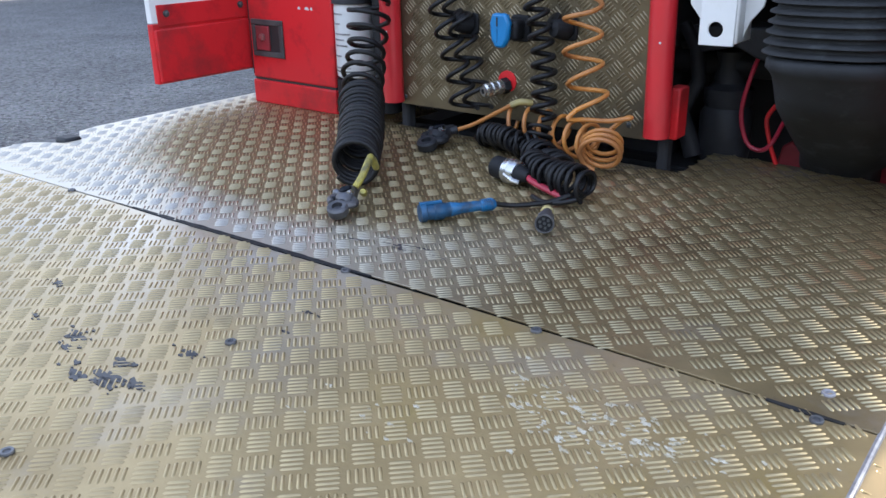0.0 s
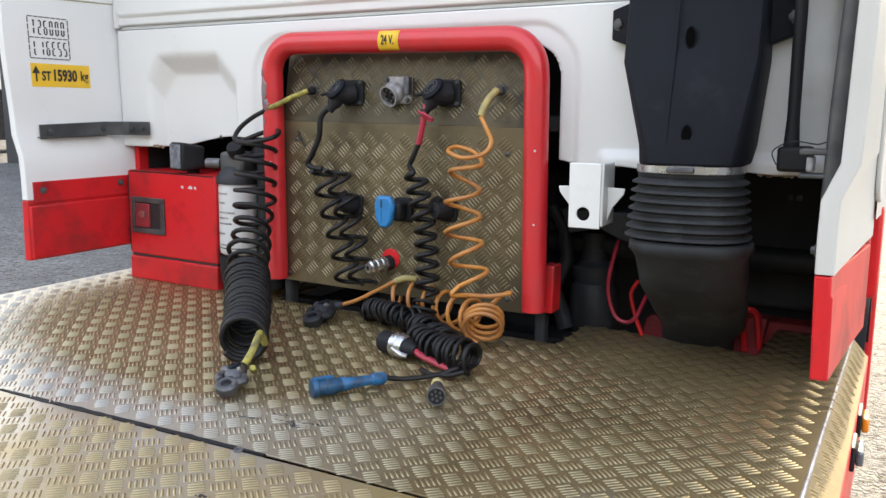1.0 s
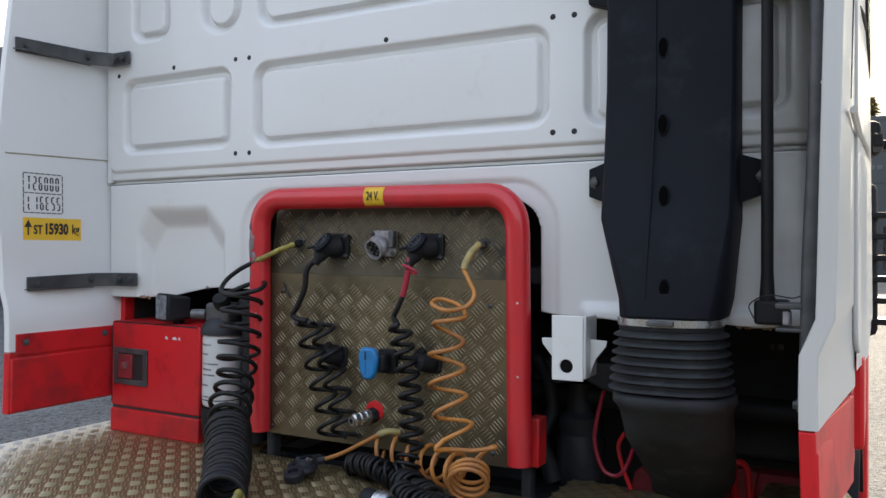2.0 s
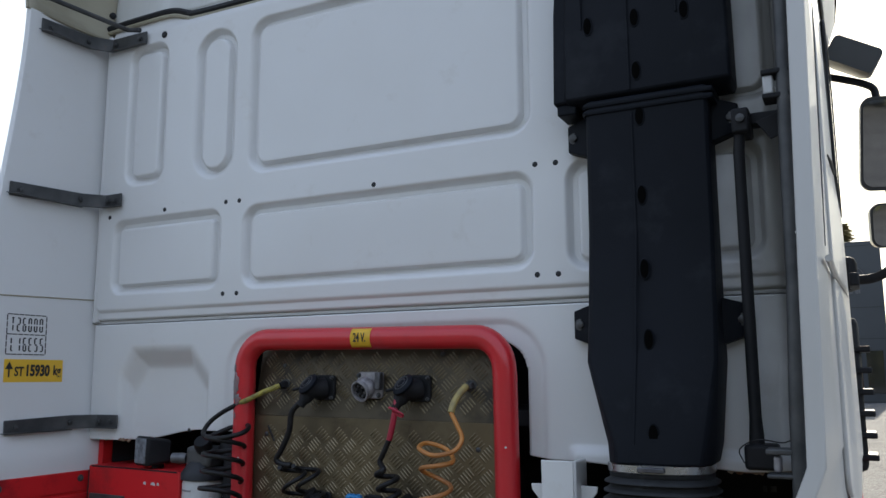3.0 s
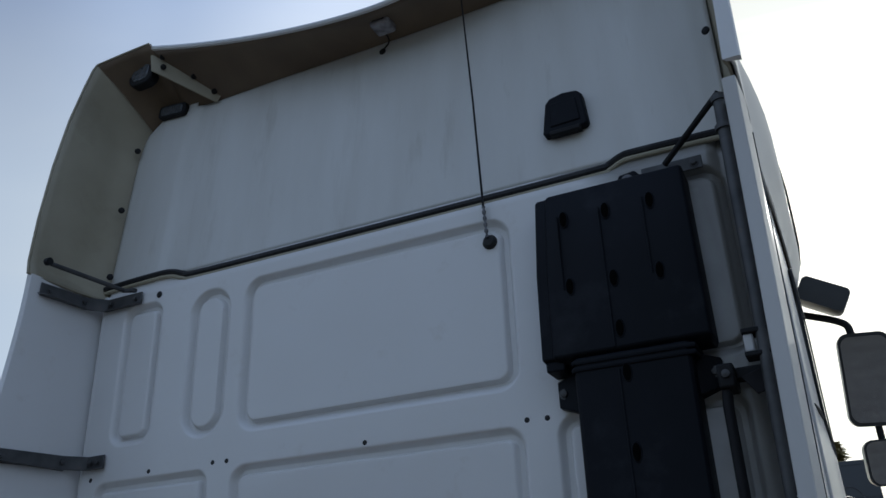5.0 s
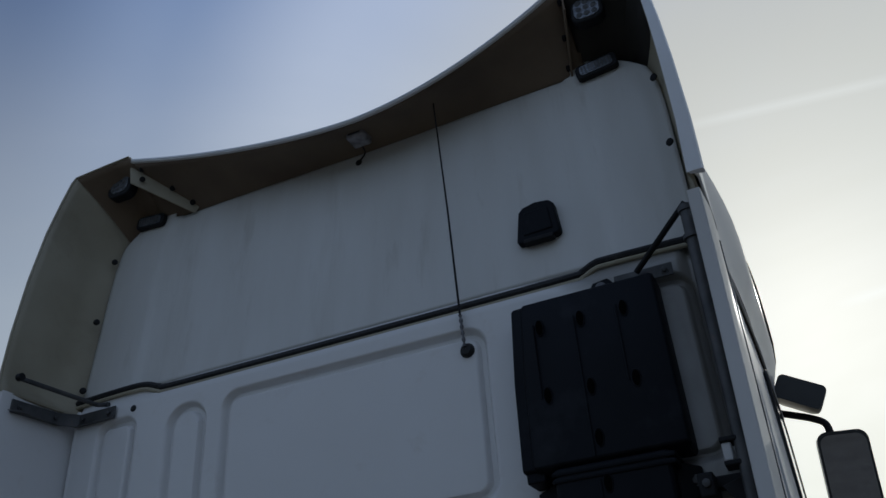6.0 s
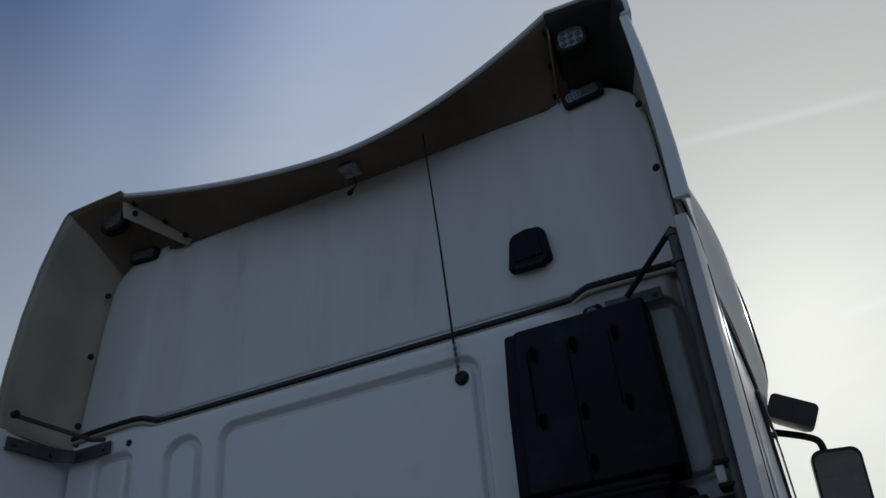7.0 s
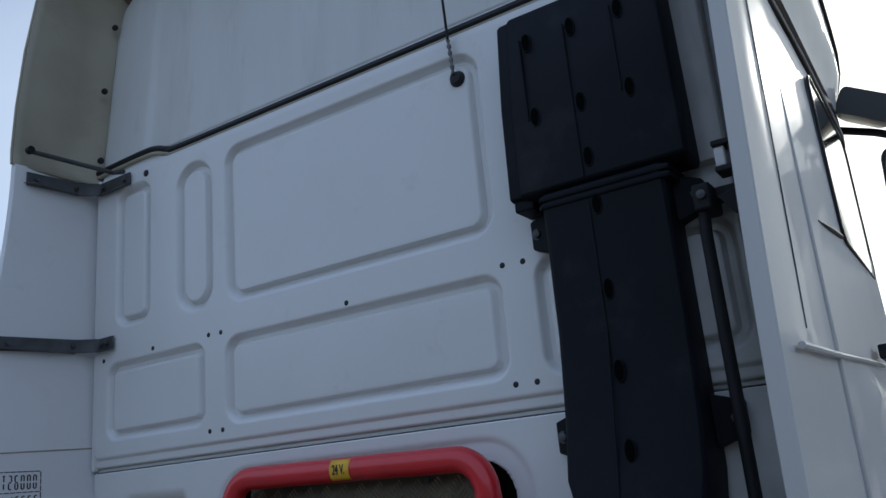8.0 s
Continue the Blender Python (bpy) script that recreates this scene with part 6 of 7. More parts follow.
part("loop", sweep(smooth_line([(0.935, 0.30, 1.02), (0.928, 0.29, 1.09), (0.936, 0.29, 1.135), (0.962, 0.30, 1.12), (0.972, 0.30, 1.03)], 5), 0.009, 8), RED, red_in)
lug_b = thing("towing_hook", "dark red steel lug beside the bellows", "lug", (0.68, 0.3, 1.0))
part("lug", prism([(0.64, 1.0), (0.72, 1.0), (0.71, 1.06), (0.68, 1.09), (0.655, 1.075)], "y", 0.30, 0.35), RED_DARK, lug_b, bevel=0.006)

# ---- the red guard frame and the connection panel ----
FY = -0.06
frame_line = [(-0.424, FY, 0.085), (-0.432, FY, 0.70)]
frame_line += [(-0.432 + 0.085 - 0.085 * math.cos(radians(a)), FY, 0.718 + 0.085 * math.sin(radians(a))) for a in range(0, 91, 10)]
frame_line += [(0.345 + 0.085 * math.sin(radians(a)), FY, 0.718 + 0.085 * math.cos(radians(a))) for a in range(0, 91, 10)]
frame_line += [(0.432, FY, 0.70), (0.446, FY, 0.095)]
rail = thing("guard_frame", "scratched red tubular guard frame with a yellow label", "guard frame", (0, FY, 0.08), CH)
part("tube", sweep(frame_line, 0.0325, 20), RED_FRAME, rail)
for x, z in ((-0.43, 0.45), (-0.428, 0.3), (0.436, 0.52), (0.44, 0.33)):
    part("chip", lathe([(0.003, 0), (0.0028, 0.0006), (0, 0.0008)], (x + 0.01, FY - 0.0312, z), (0.2, -1, 0), 9), FILTER_WHITE, rail, flat=True)
BARE = mat("bare scuffed steel", (0.20, 0.21, 0.22), 0.5, 0.35, second=(0.30, 0.10, 0.10), scale=55, amount=0.9, bump=0.3, bump_scale=150)


def bare_patch(z, turn, wide, tall, seed):
    """A ragged spot of bare metal wrapped round the left upright."""
    rnd = random.Random(seed)
    rim = []
    for k in range(22):
        a = 2 * math.pi * k / 22
        r = rnd.uniform(0.65, 1.1)
        rim.append((turn + wide * r * math.cos(a), z + tall * r * math.sin(a)))
    inner = [((b + turn) / 2, (h + z) / 2) for b, h in rim]
    v = [(-0.4325 + 0.0334 * math.sin(b), FY - 0.0334 * math.cos(b), h) for b, h in rim + inner + [(turn, z)]]
    f = [(k, (k + 1) % 22, 22 + (k + 1) % 22, 22 + k) for k in range(22)] + [(22 + k, 22 + (k + 1) % 22, 44) for k in range(22)]
    part("bare_patch", (v, f), BARE, rail, "bare scuffed metal patch", solid=0.0005)


for patch in ((0.664, -0.30, 0.50, 0.048, 1), (0.622, 0.05, 0.35, 0.018, 2), (0.718, -0.45, 0.22, 0.014, 3), (0.575, -0.2, 0.14, 0.010, 4)):
    bare_patch(*patch)
tag_v = []
for i in range(9):
    a = radians(-52 + 104 * i / 8)
    for x in (-0.031, 0.035):
        tag_v.append((x, FY - 0.0332 * math.cos(a), 0.803 + 0.0332 * math.sin(a)))
part("label_sheet", (tag_v, [(2 * i, 2 * i + 1, 2 * i + 3, 2 * i + 2) for i in range(8)]), LABEL_YELLOW, rail, "yellow label", solid=0.0005)
part("letters", moved(lettering("24 V.", 0.036, wide=0.56, bold=0.0005), Matrix.Translation((0.001, FY - 0.0345, 0.803))), INK, rail, flat=True)
part("foot", box(0.452, 0.487, -0.03, 0.03, 0.085, 0.215), RED, rail, "red foot block", bevel=0.005)
part("rubber_foot", box(0.428, 0.458, -0.01, 0.03, -0.05, 0.10), PITCH_BLACK, rail, bevel=0.008)
part("rubber_foot", box(-0.44, -0.41, -0.01, 0.03, -0.05, 0.09), PITCH_BLACK, rail, bevel=0.008)

panel = thing("connection_panel", "grimy tread plate panel carrying sockets", "connection panel", (0, -0.03, 0.07), CH)
BEND = 0.575


def panel_y(z):
    return -0.035 if z < BEND else -0.035 + 0.035 * (z - BEND) / 0.21 + 0.0


def panel_sheet(z0, z1, n=2):
    v = [(x, panel_y(z) if z != BEND else -0.035, z) for z in (z0, z1) for x in (-0.412, 0.408)]
    v += [(x, y + 0.004, z) for x, y, z in v]
    return v, [(0, 1, 3, 2), (4, 6, 7, 5), (0, 4, 5, 1), (2, 3, 7, 6), (0, 2, 6, 4), (1, 5, 7, 3)]


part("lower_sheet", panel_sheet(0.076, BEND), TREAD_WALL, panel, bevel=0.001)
part("upper_sheet", panel_sheet(BEND, 0.775), TREAD_WALL_UPPER, panel, "upper sheet leaning back", bevel=0.001)
cells = tread_cells(-0.405, 0.402, 0.08, BEND)
part("tread_relief", ([(x, -0.035 - z, y) for x, y, z in cells[0]], cells[1]), TREAD_WALL_BAR, panel, sharp=80, kind="stuff")
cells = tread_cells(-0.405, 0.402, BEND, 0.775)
part("tread_relief", ([(x, panel_y(y) - z, y) for x, y, z in cells[0]], cells[1]), UPPER_WALL_BAR, panel, sharp=80, kind="stuff")
for x, z in ((-0.319, 0.725), (0.222, 0.758), (-0.396, 0.099), (0.359, 0.109), (-0.36, 0.52), (0.345, 0.505)):
    part("screw", lathe([(0.007, 0), (0.007, 0.003), (0.004, 0.005), (0, 0.005)], (x, panel_y(z), z), (0, -1, 0), 10), STEEL, panel)
part("slot_scratch", sweep([(-0.355, -0.0365, 0.545), (-0.33, -0.0365, 0.50)], 0.003, 5), INK, panel)
part("red_washer", lathe([(0.030, 0), (0.030, 0.003), (0.026, 0.004), (0, 0.004)], (-0.018, -0.035, 0.184), (0, -1, 0), 24), RED, panel, "red disc behind the coupling")


# ---- sockets ----
def lid_socket(x, z):
    so = thing("trailer_socket", "black trailer cable socket with a plug under its lid", "socket", (x, -0.03, z), CH, "trailer sockets")
    y = panel_y(z)
    part("flange", prism(round_rect(x - 0.035, x + 0.035, z - 0.036, z + 0.038, 0.010, 3), "y", y - 0.012, y), BLACK, so, bevel=0.003)
    for dx in (-0.027, 0.027):
        for dz in (-0.028, 0.030):
            part("bolt", bolt(x + dx, y - 0.012, z + dz, 0.004), STEEL, so)
    part("barrel", lathe([(0.030, 0), (0.030, 0.024), (0.027, 0.042), (0.029, 0.046), (0.029, 0.058), (0.022, 0.066), (0, 0.066)], (x, y - 0.008, z), (-0.55, -0.75, -0.1), 24), BLACK, so)
    lw = Vector((-0.34, -0.68, 0.62)).normalized()
    lc = Vector((x - 0.022, y - 0.056, z + 0.008))
    lid = part("lid", lathe([(0.033, 0), (0.035, 0.003), (0.035, 0.008), (0.029, 0.013), (0.010, 0.015), (0, 0.015)], lc, lw, 24), DUCT, so, "black hinged lid")
    lu, lv = lw.orthogonal().normalized(), lw.cross(lw.orthogonal().normalized())
    for r in (0.013, 0.022):
        part("rib_ring", sweep([lc + lw * (0.0145 if r < 0.02 else 0.0135) + lu * r * math.cos(2 * math.pi * k / 20) + lv * r * math.sin(2 * math.pi * k / 20) for k in range(20)], 0.0017, 5, closed=True), STEEL, lid)
    part("lid_ear", moved(box(-0.034, 0.0, -0.009, 0.009, -0.004, 0.004), Matrix.Translation(lc + Vector((-0.026, 0.004, -0.008))) @ Matrix.Rotation(radians(-10), 4, "Y")), BLACK, lid, bevel=0.003)
    part("plug", lathe([(0.023, 0), (0.024, 0.014), (0.020, 0.034), (0.013, 0.046), (0.011, 0.060), (0, 0.061)], (x - 0.024, y - 0.042, z - 0.002), (-0.35, -0.40, -0.85), 20), BLACK, so, "black plug body")
    return so


lid_socket(-0.156, 0.660)
lid_socket(0.162, 0.662)
grey = thing("trailer_socket", "dirty grey cast metal trailer socket without plug", "socket", (0, -0.03, 0.68), CH, "trailer sockets")
y = panel_y(0.68)
part("flange", prism(round_rect(-0.040, 0.042, 0.632, 0.708, 0.010, 3), "y", y - 0.018, y), CAST, grey, bevel=0.004)
for dx in (-0.034, 0.034):
    for dz in (0.642, 0.698):
        part("bolt", bolt(dx, y - 0.018, dz, 0.005), STEEL, grey)
GW = Vector((-0.20, -0.90, -0.36)).normalized()
barrel = part("barrel", lathe([(0.033, 0), (0.032, 0.014), (0.029, 0.020), (0.031, 0.024), (0.031, 0.034), (0.026, 0.034), (0.026, 0.018), (0, 0.018)], (-0.010, y - 0.012, 0.664), GW, 28), CAST, grey)
tip = Vector((-0.010, y - 0.012, 0.664)) + GW * 0.018
part("insert", lathe([(0.026, 0), (0.026, 0.003), (0.006, 0.004), (0.006, 0.008), (0, 0.008)], tip, GW, 24), BLACK, barrel)
su, sv = GW.orthogonal().normalized(), GW.cross(GW.orthogonal().normalized())
for k in range(6):
    a = 2 * math.pi * k / 6
    part("pin", lathe([(0.004, 0), (0.004, 0.012), (0, 0.013)], tip + su * 0.016 * math.cos(a) + sv * 0.016 * math.sin(a), GW, 8), ALU, barrel)
part("hinge_tab", box(0.028, 0.046, y - 0.036, y - 0.014, 0.657, 0.707), ALU, grey, bevel=0.004)


def small_outlet(x, z):
    so = thing("panel_outlet", "small black cable outlet on the panel", "outlet", (x, -0.035, z), CH, "panel outlets")
    part("flange", prism(round_rect(x - 0.004, x + 0.05, z - 0.03, z + 0.03, 0.012, 3), "y", -0.045, -0.035), BLACK, so, bevel=0.003)
    part("body", lathe([(0.026, 0), (0.028, 0.02), (0.022, 0.045), (0, 0.05)], (x + 0.02, -0.042, z), (-0.4, -0.9, 0.1), 16), BLACK, so)
    part("cap", lathe([(0.020, 0), (0.020, 0.012), (0, 0.016)], (x - 0.004, -0.06, z + 0.020), (-0.3, -0.6, 0.7), 14), HOSE, so)
    return so


small_outlet(-0.165, 0.335)
small_outlet(0.150, 0.340)
blue = thing("blue_socket", "light blue capped power socket on the panel", "socket", (-0.01, -0.035, 0.33), CH)
part("flange", prism(round_rect(-0.002, 0.058, 0.298, 0.368, 0.01, 3), "y", -0.05, -0.035), BLACK, blue, bevel=0.003)
part("body", box(-0.012, 0.044, -0.09, -0.045, 0.305, 0.358), BLACK, blue, bevel=0.010)
cap_line = [(-0.022, 0.376), (0.022, 0.376), (0.033, 0.352), (0.027, 0.308), (0.014, 0.286), (-0.012, 0.286), (-0.025, 0.308), (-0.030, 0.35)]
cap = part("cap", prism(cap_line, "y", -0.112, -0.090), BLUE_CAP, blue, "light blue hinged cap", bevel=0.007)
part("cap_slot", box(-0.006, -0.002, -0.1135, -0.111, 0.343, 0.366), INK, cap, flat=True)
part("cap_line", box(-0.005, -0.003, -0.113, -0.111, 0.30, 0.336), BLUE, cap, flat=True)

coupling = thing("quick_coupling", "chromed quick coupling sticking out of the panel", "coupling", (-0.012, -0.035, 0.19), CH)
CW = Vector((-0.34, -0.86, -0.10)).normalized()
part("elbow", lathe([(0.022, 0), (0.022, 0.018), (0.017, 0.022), (0, 0.022)], (-0.016, -0.038, 0.174), CW, 6), BLACK, coupling)
part("sleeve", lathe([(0.014, 0.018), (0.020, 0.022), (0.020, 0.036), (0.017, 0.038), (0.020, 0.041), (0.020, 0.055), (0.017, 0.057), (0.0195, 0.06), (0.0195, 0.074), (0.014, 0.078), (0.014, 0.084), (0.008, 0.084), (0.008, 0.07), (0, 0.07)], (-0.016, -0.038, 0.174), CW, 20), ZINC, coupling)
part("inner_ring", lathe([(0.007, 0.07), (0.007, 0.0845), (0.004, 0.0845), (0, 0.072)], (-0.016, -0.038, 0.174), CW, 12), BLACK, coupling)


def gland(x, z, name, material):
    g = thing(name, "grey threaded hose gland on the panel", "hose gland", (x, -0.03, z), CH, "hose glands")
    part("nut", lathe([(0.013, 0), (0.013, 0.012), (0.011, 0.014), (0.011, 0.024), (0, 0.024)], (x, panel_y(z), z), (-0.3, -0.9, -0.2), 6), material, g)
    part("ring", lathe([(0.017, 0), (0.017, 0.003), (0, 0.003)], (x, panel_y(z), z), (0, -1, 0), 16), STEEL, g)


gland(-0.306, 0.668, "hose_gland", BLACK)
gland(0.316, 0.672, "hose_gland", STEEL)

# ---- hoses and cables ----
def hose(name, label, category, base, pieces, group="coiled lines"):
    h = thing(name, label, category, base, CH, group)
    for pname, pts, r, material, plabel in pieces:
        part(pname, sweep(pts, r, 10), material, h, plabel)
    return h


big_axis = [(-0.452, -0.115, 0.515), (-0.445, -0.13, 0.41), (-0.432, -0.155, 0.31), (-0.405, -0.205, 0.225), (-0.355, -0.275, 0.158), (-0.27, -0.37, 0.112), (-0.175, -0.48, 0.082), (-0.08, -0.60, 0.066)]
big_loops = coil(big_axis, (0.059, 0.050), 29, math.pi, flat=-1.0, jitter=0.10, seed=3, knee=(0.32, 0.53))
hose("coiled_air_hose", "black coiled air hose with yellow ends hanging to the deck", "air hose", (-0.3, -0.25, 0.0), [
    ("yellow_sleeve", smooth_line([(-0.306, -0.05, 0.665), (-0.34, -0.075, 0.648), (-0.39, -0.085, 0.625), (-0.43, -0.085, 0.610)], 5), 0.0080, YELLOW, "scuffed yellow end sleeve"),
    ("lead", smooth_line([(-0.43, -0.085, 0.610), (-0.49, -0.09, 0.582), (-0.533, -0.10, 0.548), (-0.505, -0.15, 0.517), (-0.43, -0.168, 0.512), (-0.37, -0.135, 0.528), (-0.395, -0.08, 0.545), (-0.465, -0.068, 0.538), big_loops[0], big_loops[4]], 7), 0.0072, HOSE, ""),
    ("coil", big_loops, 0.0072, HOSE, "loose loops above, tightly wound below"),
    ("end_sleeve", smooth_line([(-0.03, -0.58, 0.06), (-0.023, -0.603, 0.092), (-0.004, -0.635, 0.092), (0.006, -0.665, 0.070), (0.005, -0.69, 0.046)], 6), 0.0085, YELLOW, "scuffed yellow end sleeve"),
])


def cast_coupling(name, label, p, way, scale=1.0, group="air couplings", metal=ALU):
    c = thing(name, label, "air coupling", (p[0], p[1], 0.0), CH, group)
    p, way = Vector(p), Vector(way).normalized()
    side = way.cross(Vector((0, 0, 1))).normalized()
    s = scale
    up = Vector((0, 0, 1))
    part("neck", lathe([(0.011 * s, -0.03 * s), (0.014 * s, -0.01 * s), (0.016 * s, 0.012 * s), (0, 0.013 * s)], p, way, 14), metal, c)
    part("body", sweep([p, p + way * 0.012 * s, p + way * 0.032 * s, p + way * 0.052 * s, p + way * 0.062 * s], [0.014 * s, 0.021 * s, 0.024 * s, 0.020 * s, 0.010 * s], 10), metal, c)
    part("claw", sweep(smooth_line([p + way * 0.02 * s + side * 0.026 * s, p + way * 0.045 * s + side * 0.034 * s, p + way * 0.068 * s + side * 0.022 * s], 4), 0.008 * s, 8), metal, c)
    part("claw", sweep(smooth_line([p + way * 0.04 * s - side * 0.02 * s, p + way * 0.06 * s - side * 0.03 * s, p + way * 0.078 * s - side * 0.014 * s], 4), 0.009 * s, 8), metal, c)
    part("seal_face", lathe([(0.014 * s, 0), (0.016 * s, 0.004), (0.011 * s, 0.008), (0.007 * s, 0.005), (0, 0.005)], p + way * 0.034 * s + up * 0.019 * s, side * 0.3 + up, 14), DUCT, c)
    part("ring_head", lathe([(0.009 * s, -0.012 * s), (0.021 * s, -0.012 * s), (0.024 * s, -0.006 * s), (0.024 * s, 0.008 * s), (0.020 * s, 0.012 * s), (0.012 * s, 0.012 * s), (0.011 * s, 0.002 * s), (0, 0.0)], p + way * 0.088 * s - up * 0.006 * s, up + way * 0.35, 18), metal, c)
    part("lug", lathe([(0.010 * s, 0), (0.010 * s, 0.032 * s), (0.006 * s, 0.036 * s), (0, 0.036 * s)], p + way * 0.022 * s, side + up * 0.25, 10), metal, c)
    part("lug", lathe([(0.009 * s, 0), (0.009 * s, 0.024 * s), (0, 0.028 * s)], p + way * 0.04 * s, up - side * 0.6, 8), ZINC, c)
    return c


cast_coupling("air_coupling", "dirty grey cast air coupling with yellow cap lying on the deck", (0.000, -0.700, 0.034), (0.40, -0.9, -0.05), 1.0)
yl = thing("valve_cap", "small yellow plastic valve cap on the coupling", "cap", (0.03, -0.69, 0.02), CH)
part("cap", lathe([(0.008, 0), (0.008, 0.022), (0.006, 0.026), (0, 0.026)], (0.03, -0.69, 0.036), (0.4, -0.5, 0.35), 12), YELLOW, yl)
cast_coupling("air_coupling", "dark grey cast air coupling lying on the deck", (-0.180, -0.112, 0.032), (0.12, -0.99, -0.05), 1.2, metal=ENGINE)

loops_a = coil([(-0.228, -0.085, 0.440), (-0.205, -0.085, 0.36), (-0.172, -0.09, 0.27), (-0.145, -0.09, 0.18), (-0.12, -0.10, 0.10)], (0.034, 0.038), 5.5, 2.6, flat=0.9, jitter=0.06, seed=6)
hose("coiled_cable", "black coiled electric cable hanging from a lidded socket", "electric cable", (-0.2, -0.1, 0.05), [
    ("lead", smooth_line([(-0.198, -0.082, 0.624), (-0.228, -0.09, 0.590), (-0.236, -0.09, 0.533), (-0.262, -0.09, 0.48), (-0.278, -0.09, 0.454), (-0.262, -0.088, 0.441), (-0.228, -0.085, 0.438)], 7), 0.0085, HOSE, "thick cable tail"),
    ("coil", loops_a, 0.0064, HOSE, ""),
    ("return_coil", [p + Vector((0.040, 0.012, 0.006)) for p in loops_a], 0.0064, HOSE, "second strand of the flattened loops"),
])
loops_b = coil([(0.092, -0.09, 0.445), (0.112, -0.09, 0.36), (0.128, -0.09, 0.28), (0.140, -0.10, 0.19), (0.150, -0.115, 0.11)], (0.027, 0.030), 9, 1.2, jitter=0.08, seed=8)
hose("coiled_cable", "black coiled electric cable with a red sleeve below its socket", "electric cable", (0.12, -0.1, 0.06), [
    ("red_sleeve", smooth_line([(0.121, -0.084, 0.632), (0.118, -0.09, 0.595), (0.110, -0.09, 0.555), (0.102, -0.09, 0.524)], 5), 0.0085, RED_SLEEVE, "red end sleeve"),
    ("lead", smooth_line([(0.102, -0.09, 0.524), (0.086, -0.09, 0.49), (0.073, -0.088, 0.464), loops_b[0], loops_b[3]], 5), 0.0078, HOSE, ""),
    ("coil", loops_b, 0.0072, HOSE, ""),
])
tie = thing("cable_tie", "red loose cable tie round the sleeve", "cable tie", (0.12, -0.11, 0.60), CH)
part("loop", sweep(smooth_line([(0.106, -0.10, 0.612), (0.125, -0.103, 0.606), (0.146, -0.095, 0.594), (0.138, -0.09, 0.588), (0.115, -0.098, 0.602)], 5), 0.0035, 6), RED_SLEEVE, tie)
loops_o = coil([(0.270, -0.12, 0.485), (0.262, -0.125, 0.42), (0.260, -0.125, 0.35), (0.272, -0.13, 0.27), (0.300, -0.14, 0.165)], (0.041, 0.048), 4.3, 0.0, jitter=0.10, seed=11)
end_loops = coil([(0.338, -0.135, 0.088), (0.348, -0.16, 0.072), (0.356, -0.185, 0.058)], (0.048, 0.047), 3.2, 0.5, jitter=0.10, seed=13)
orange = hose("coiled_air_hose", "orange coiled air hose with a yellow end sleeve", "air hose", (0.28, -0.14, 0.03), [
    ("yellow_sleeve", smooth_line([(0.316, -0.05, 0.672), (0.306, -0.075, 0.65), (0.297, -0.09, 0.625), (0.295, -0.10, 0.603)], 5), 0.0095, BEIGE, "faded yellow end sleeve"),
    ("lead", smooth_line([(0.295, -0.10, 0.603), (0.315, -0.105, 0.572), (0.331, -0.108, 0.538), (0.318, -0.13, 0.508), (0.275, -0.162, 0.498), (0.222, -0.14, 0.512), (0.225, -0.098, 0.522), (0.275, -0.085, 0.507), loops_o[0], loops_o[4]], 6), 0.0060, ORANGE, ""),
    ("coil", loops_o, 0.0060, ORANGE, ""),
    ("lying_coil", coil([(-0.02, -0.045, 0.070), (0.05, -0.045, 0.074), (0.13, -0.055, 0.074), (0.22, -0.085, 0.072), (0.31, -0.125, 0.068)], (0.046, 0.050), 6, 1.5, jitter=0.12, seed=12), 0.0060, ORANGE, "loops lying on the deck"),
    ("end_coil", end_loops, 0.0060, ORANGE, ""),
    ("joining_loop", smooth_line([loops_o[-1], loops_o[-1] + Vector((-0.01, -0.02, -0.02)), (0.30, -0.165, 0.140), (0.36, -0.150, 0.142), (0.405, -0.125, 0.150), (0.37, -0.10, 0.135), end_loops[2]], 6), 0.0060, ORANGE, "last hanging loop"),
])
tail = hose("air_hose_tail", "short straight orange hose with a grey end", "air hose", (-0.1, -0.06, 0.03), [
    ("hose", smooth_line([(0.022, -0.075, 0.128), (-0.04, -0.08, 0.093), (-0.10, -0.086, 0.060), (-0.150, -0.095, 0.040)], 5), 0.0060, ORANGE, ""),
    ("collar", smooth_line([(-0.150, -0.095, 0.040), (-0.165, -0.105, 0.035), (-0.182, -0.12, 0.030)], 4), 0.011, ENGINE, "grey collar"),
    ("yellow_end", smooth_line([(0.022, -0.075, 0.128), (0.05, -0.068, 0.139), (0.075, -0.05, 0.135)], 3), 0.0095, BEIGE, "yellow end"),
])
hose("coiled_cable", "black coiled cable lying in a heap on the deck", "electric cable", (0.15, -0.2, 0.0), [
    ("coil", coil([(-0.075, -0.09, 0.036), (0.0, -0.09, 0.036), (0.09, -0.13, 0.037), (0.19, -0.185, 0.038), (0.30, -0.265, 0.038)], (0.030, 0.033), 29, 0.3, flat=0.85, jitter=0.42, seed=21), 0.0052, HOSE, ""),
])
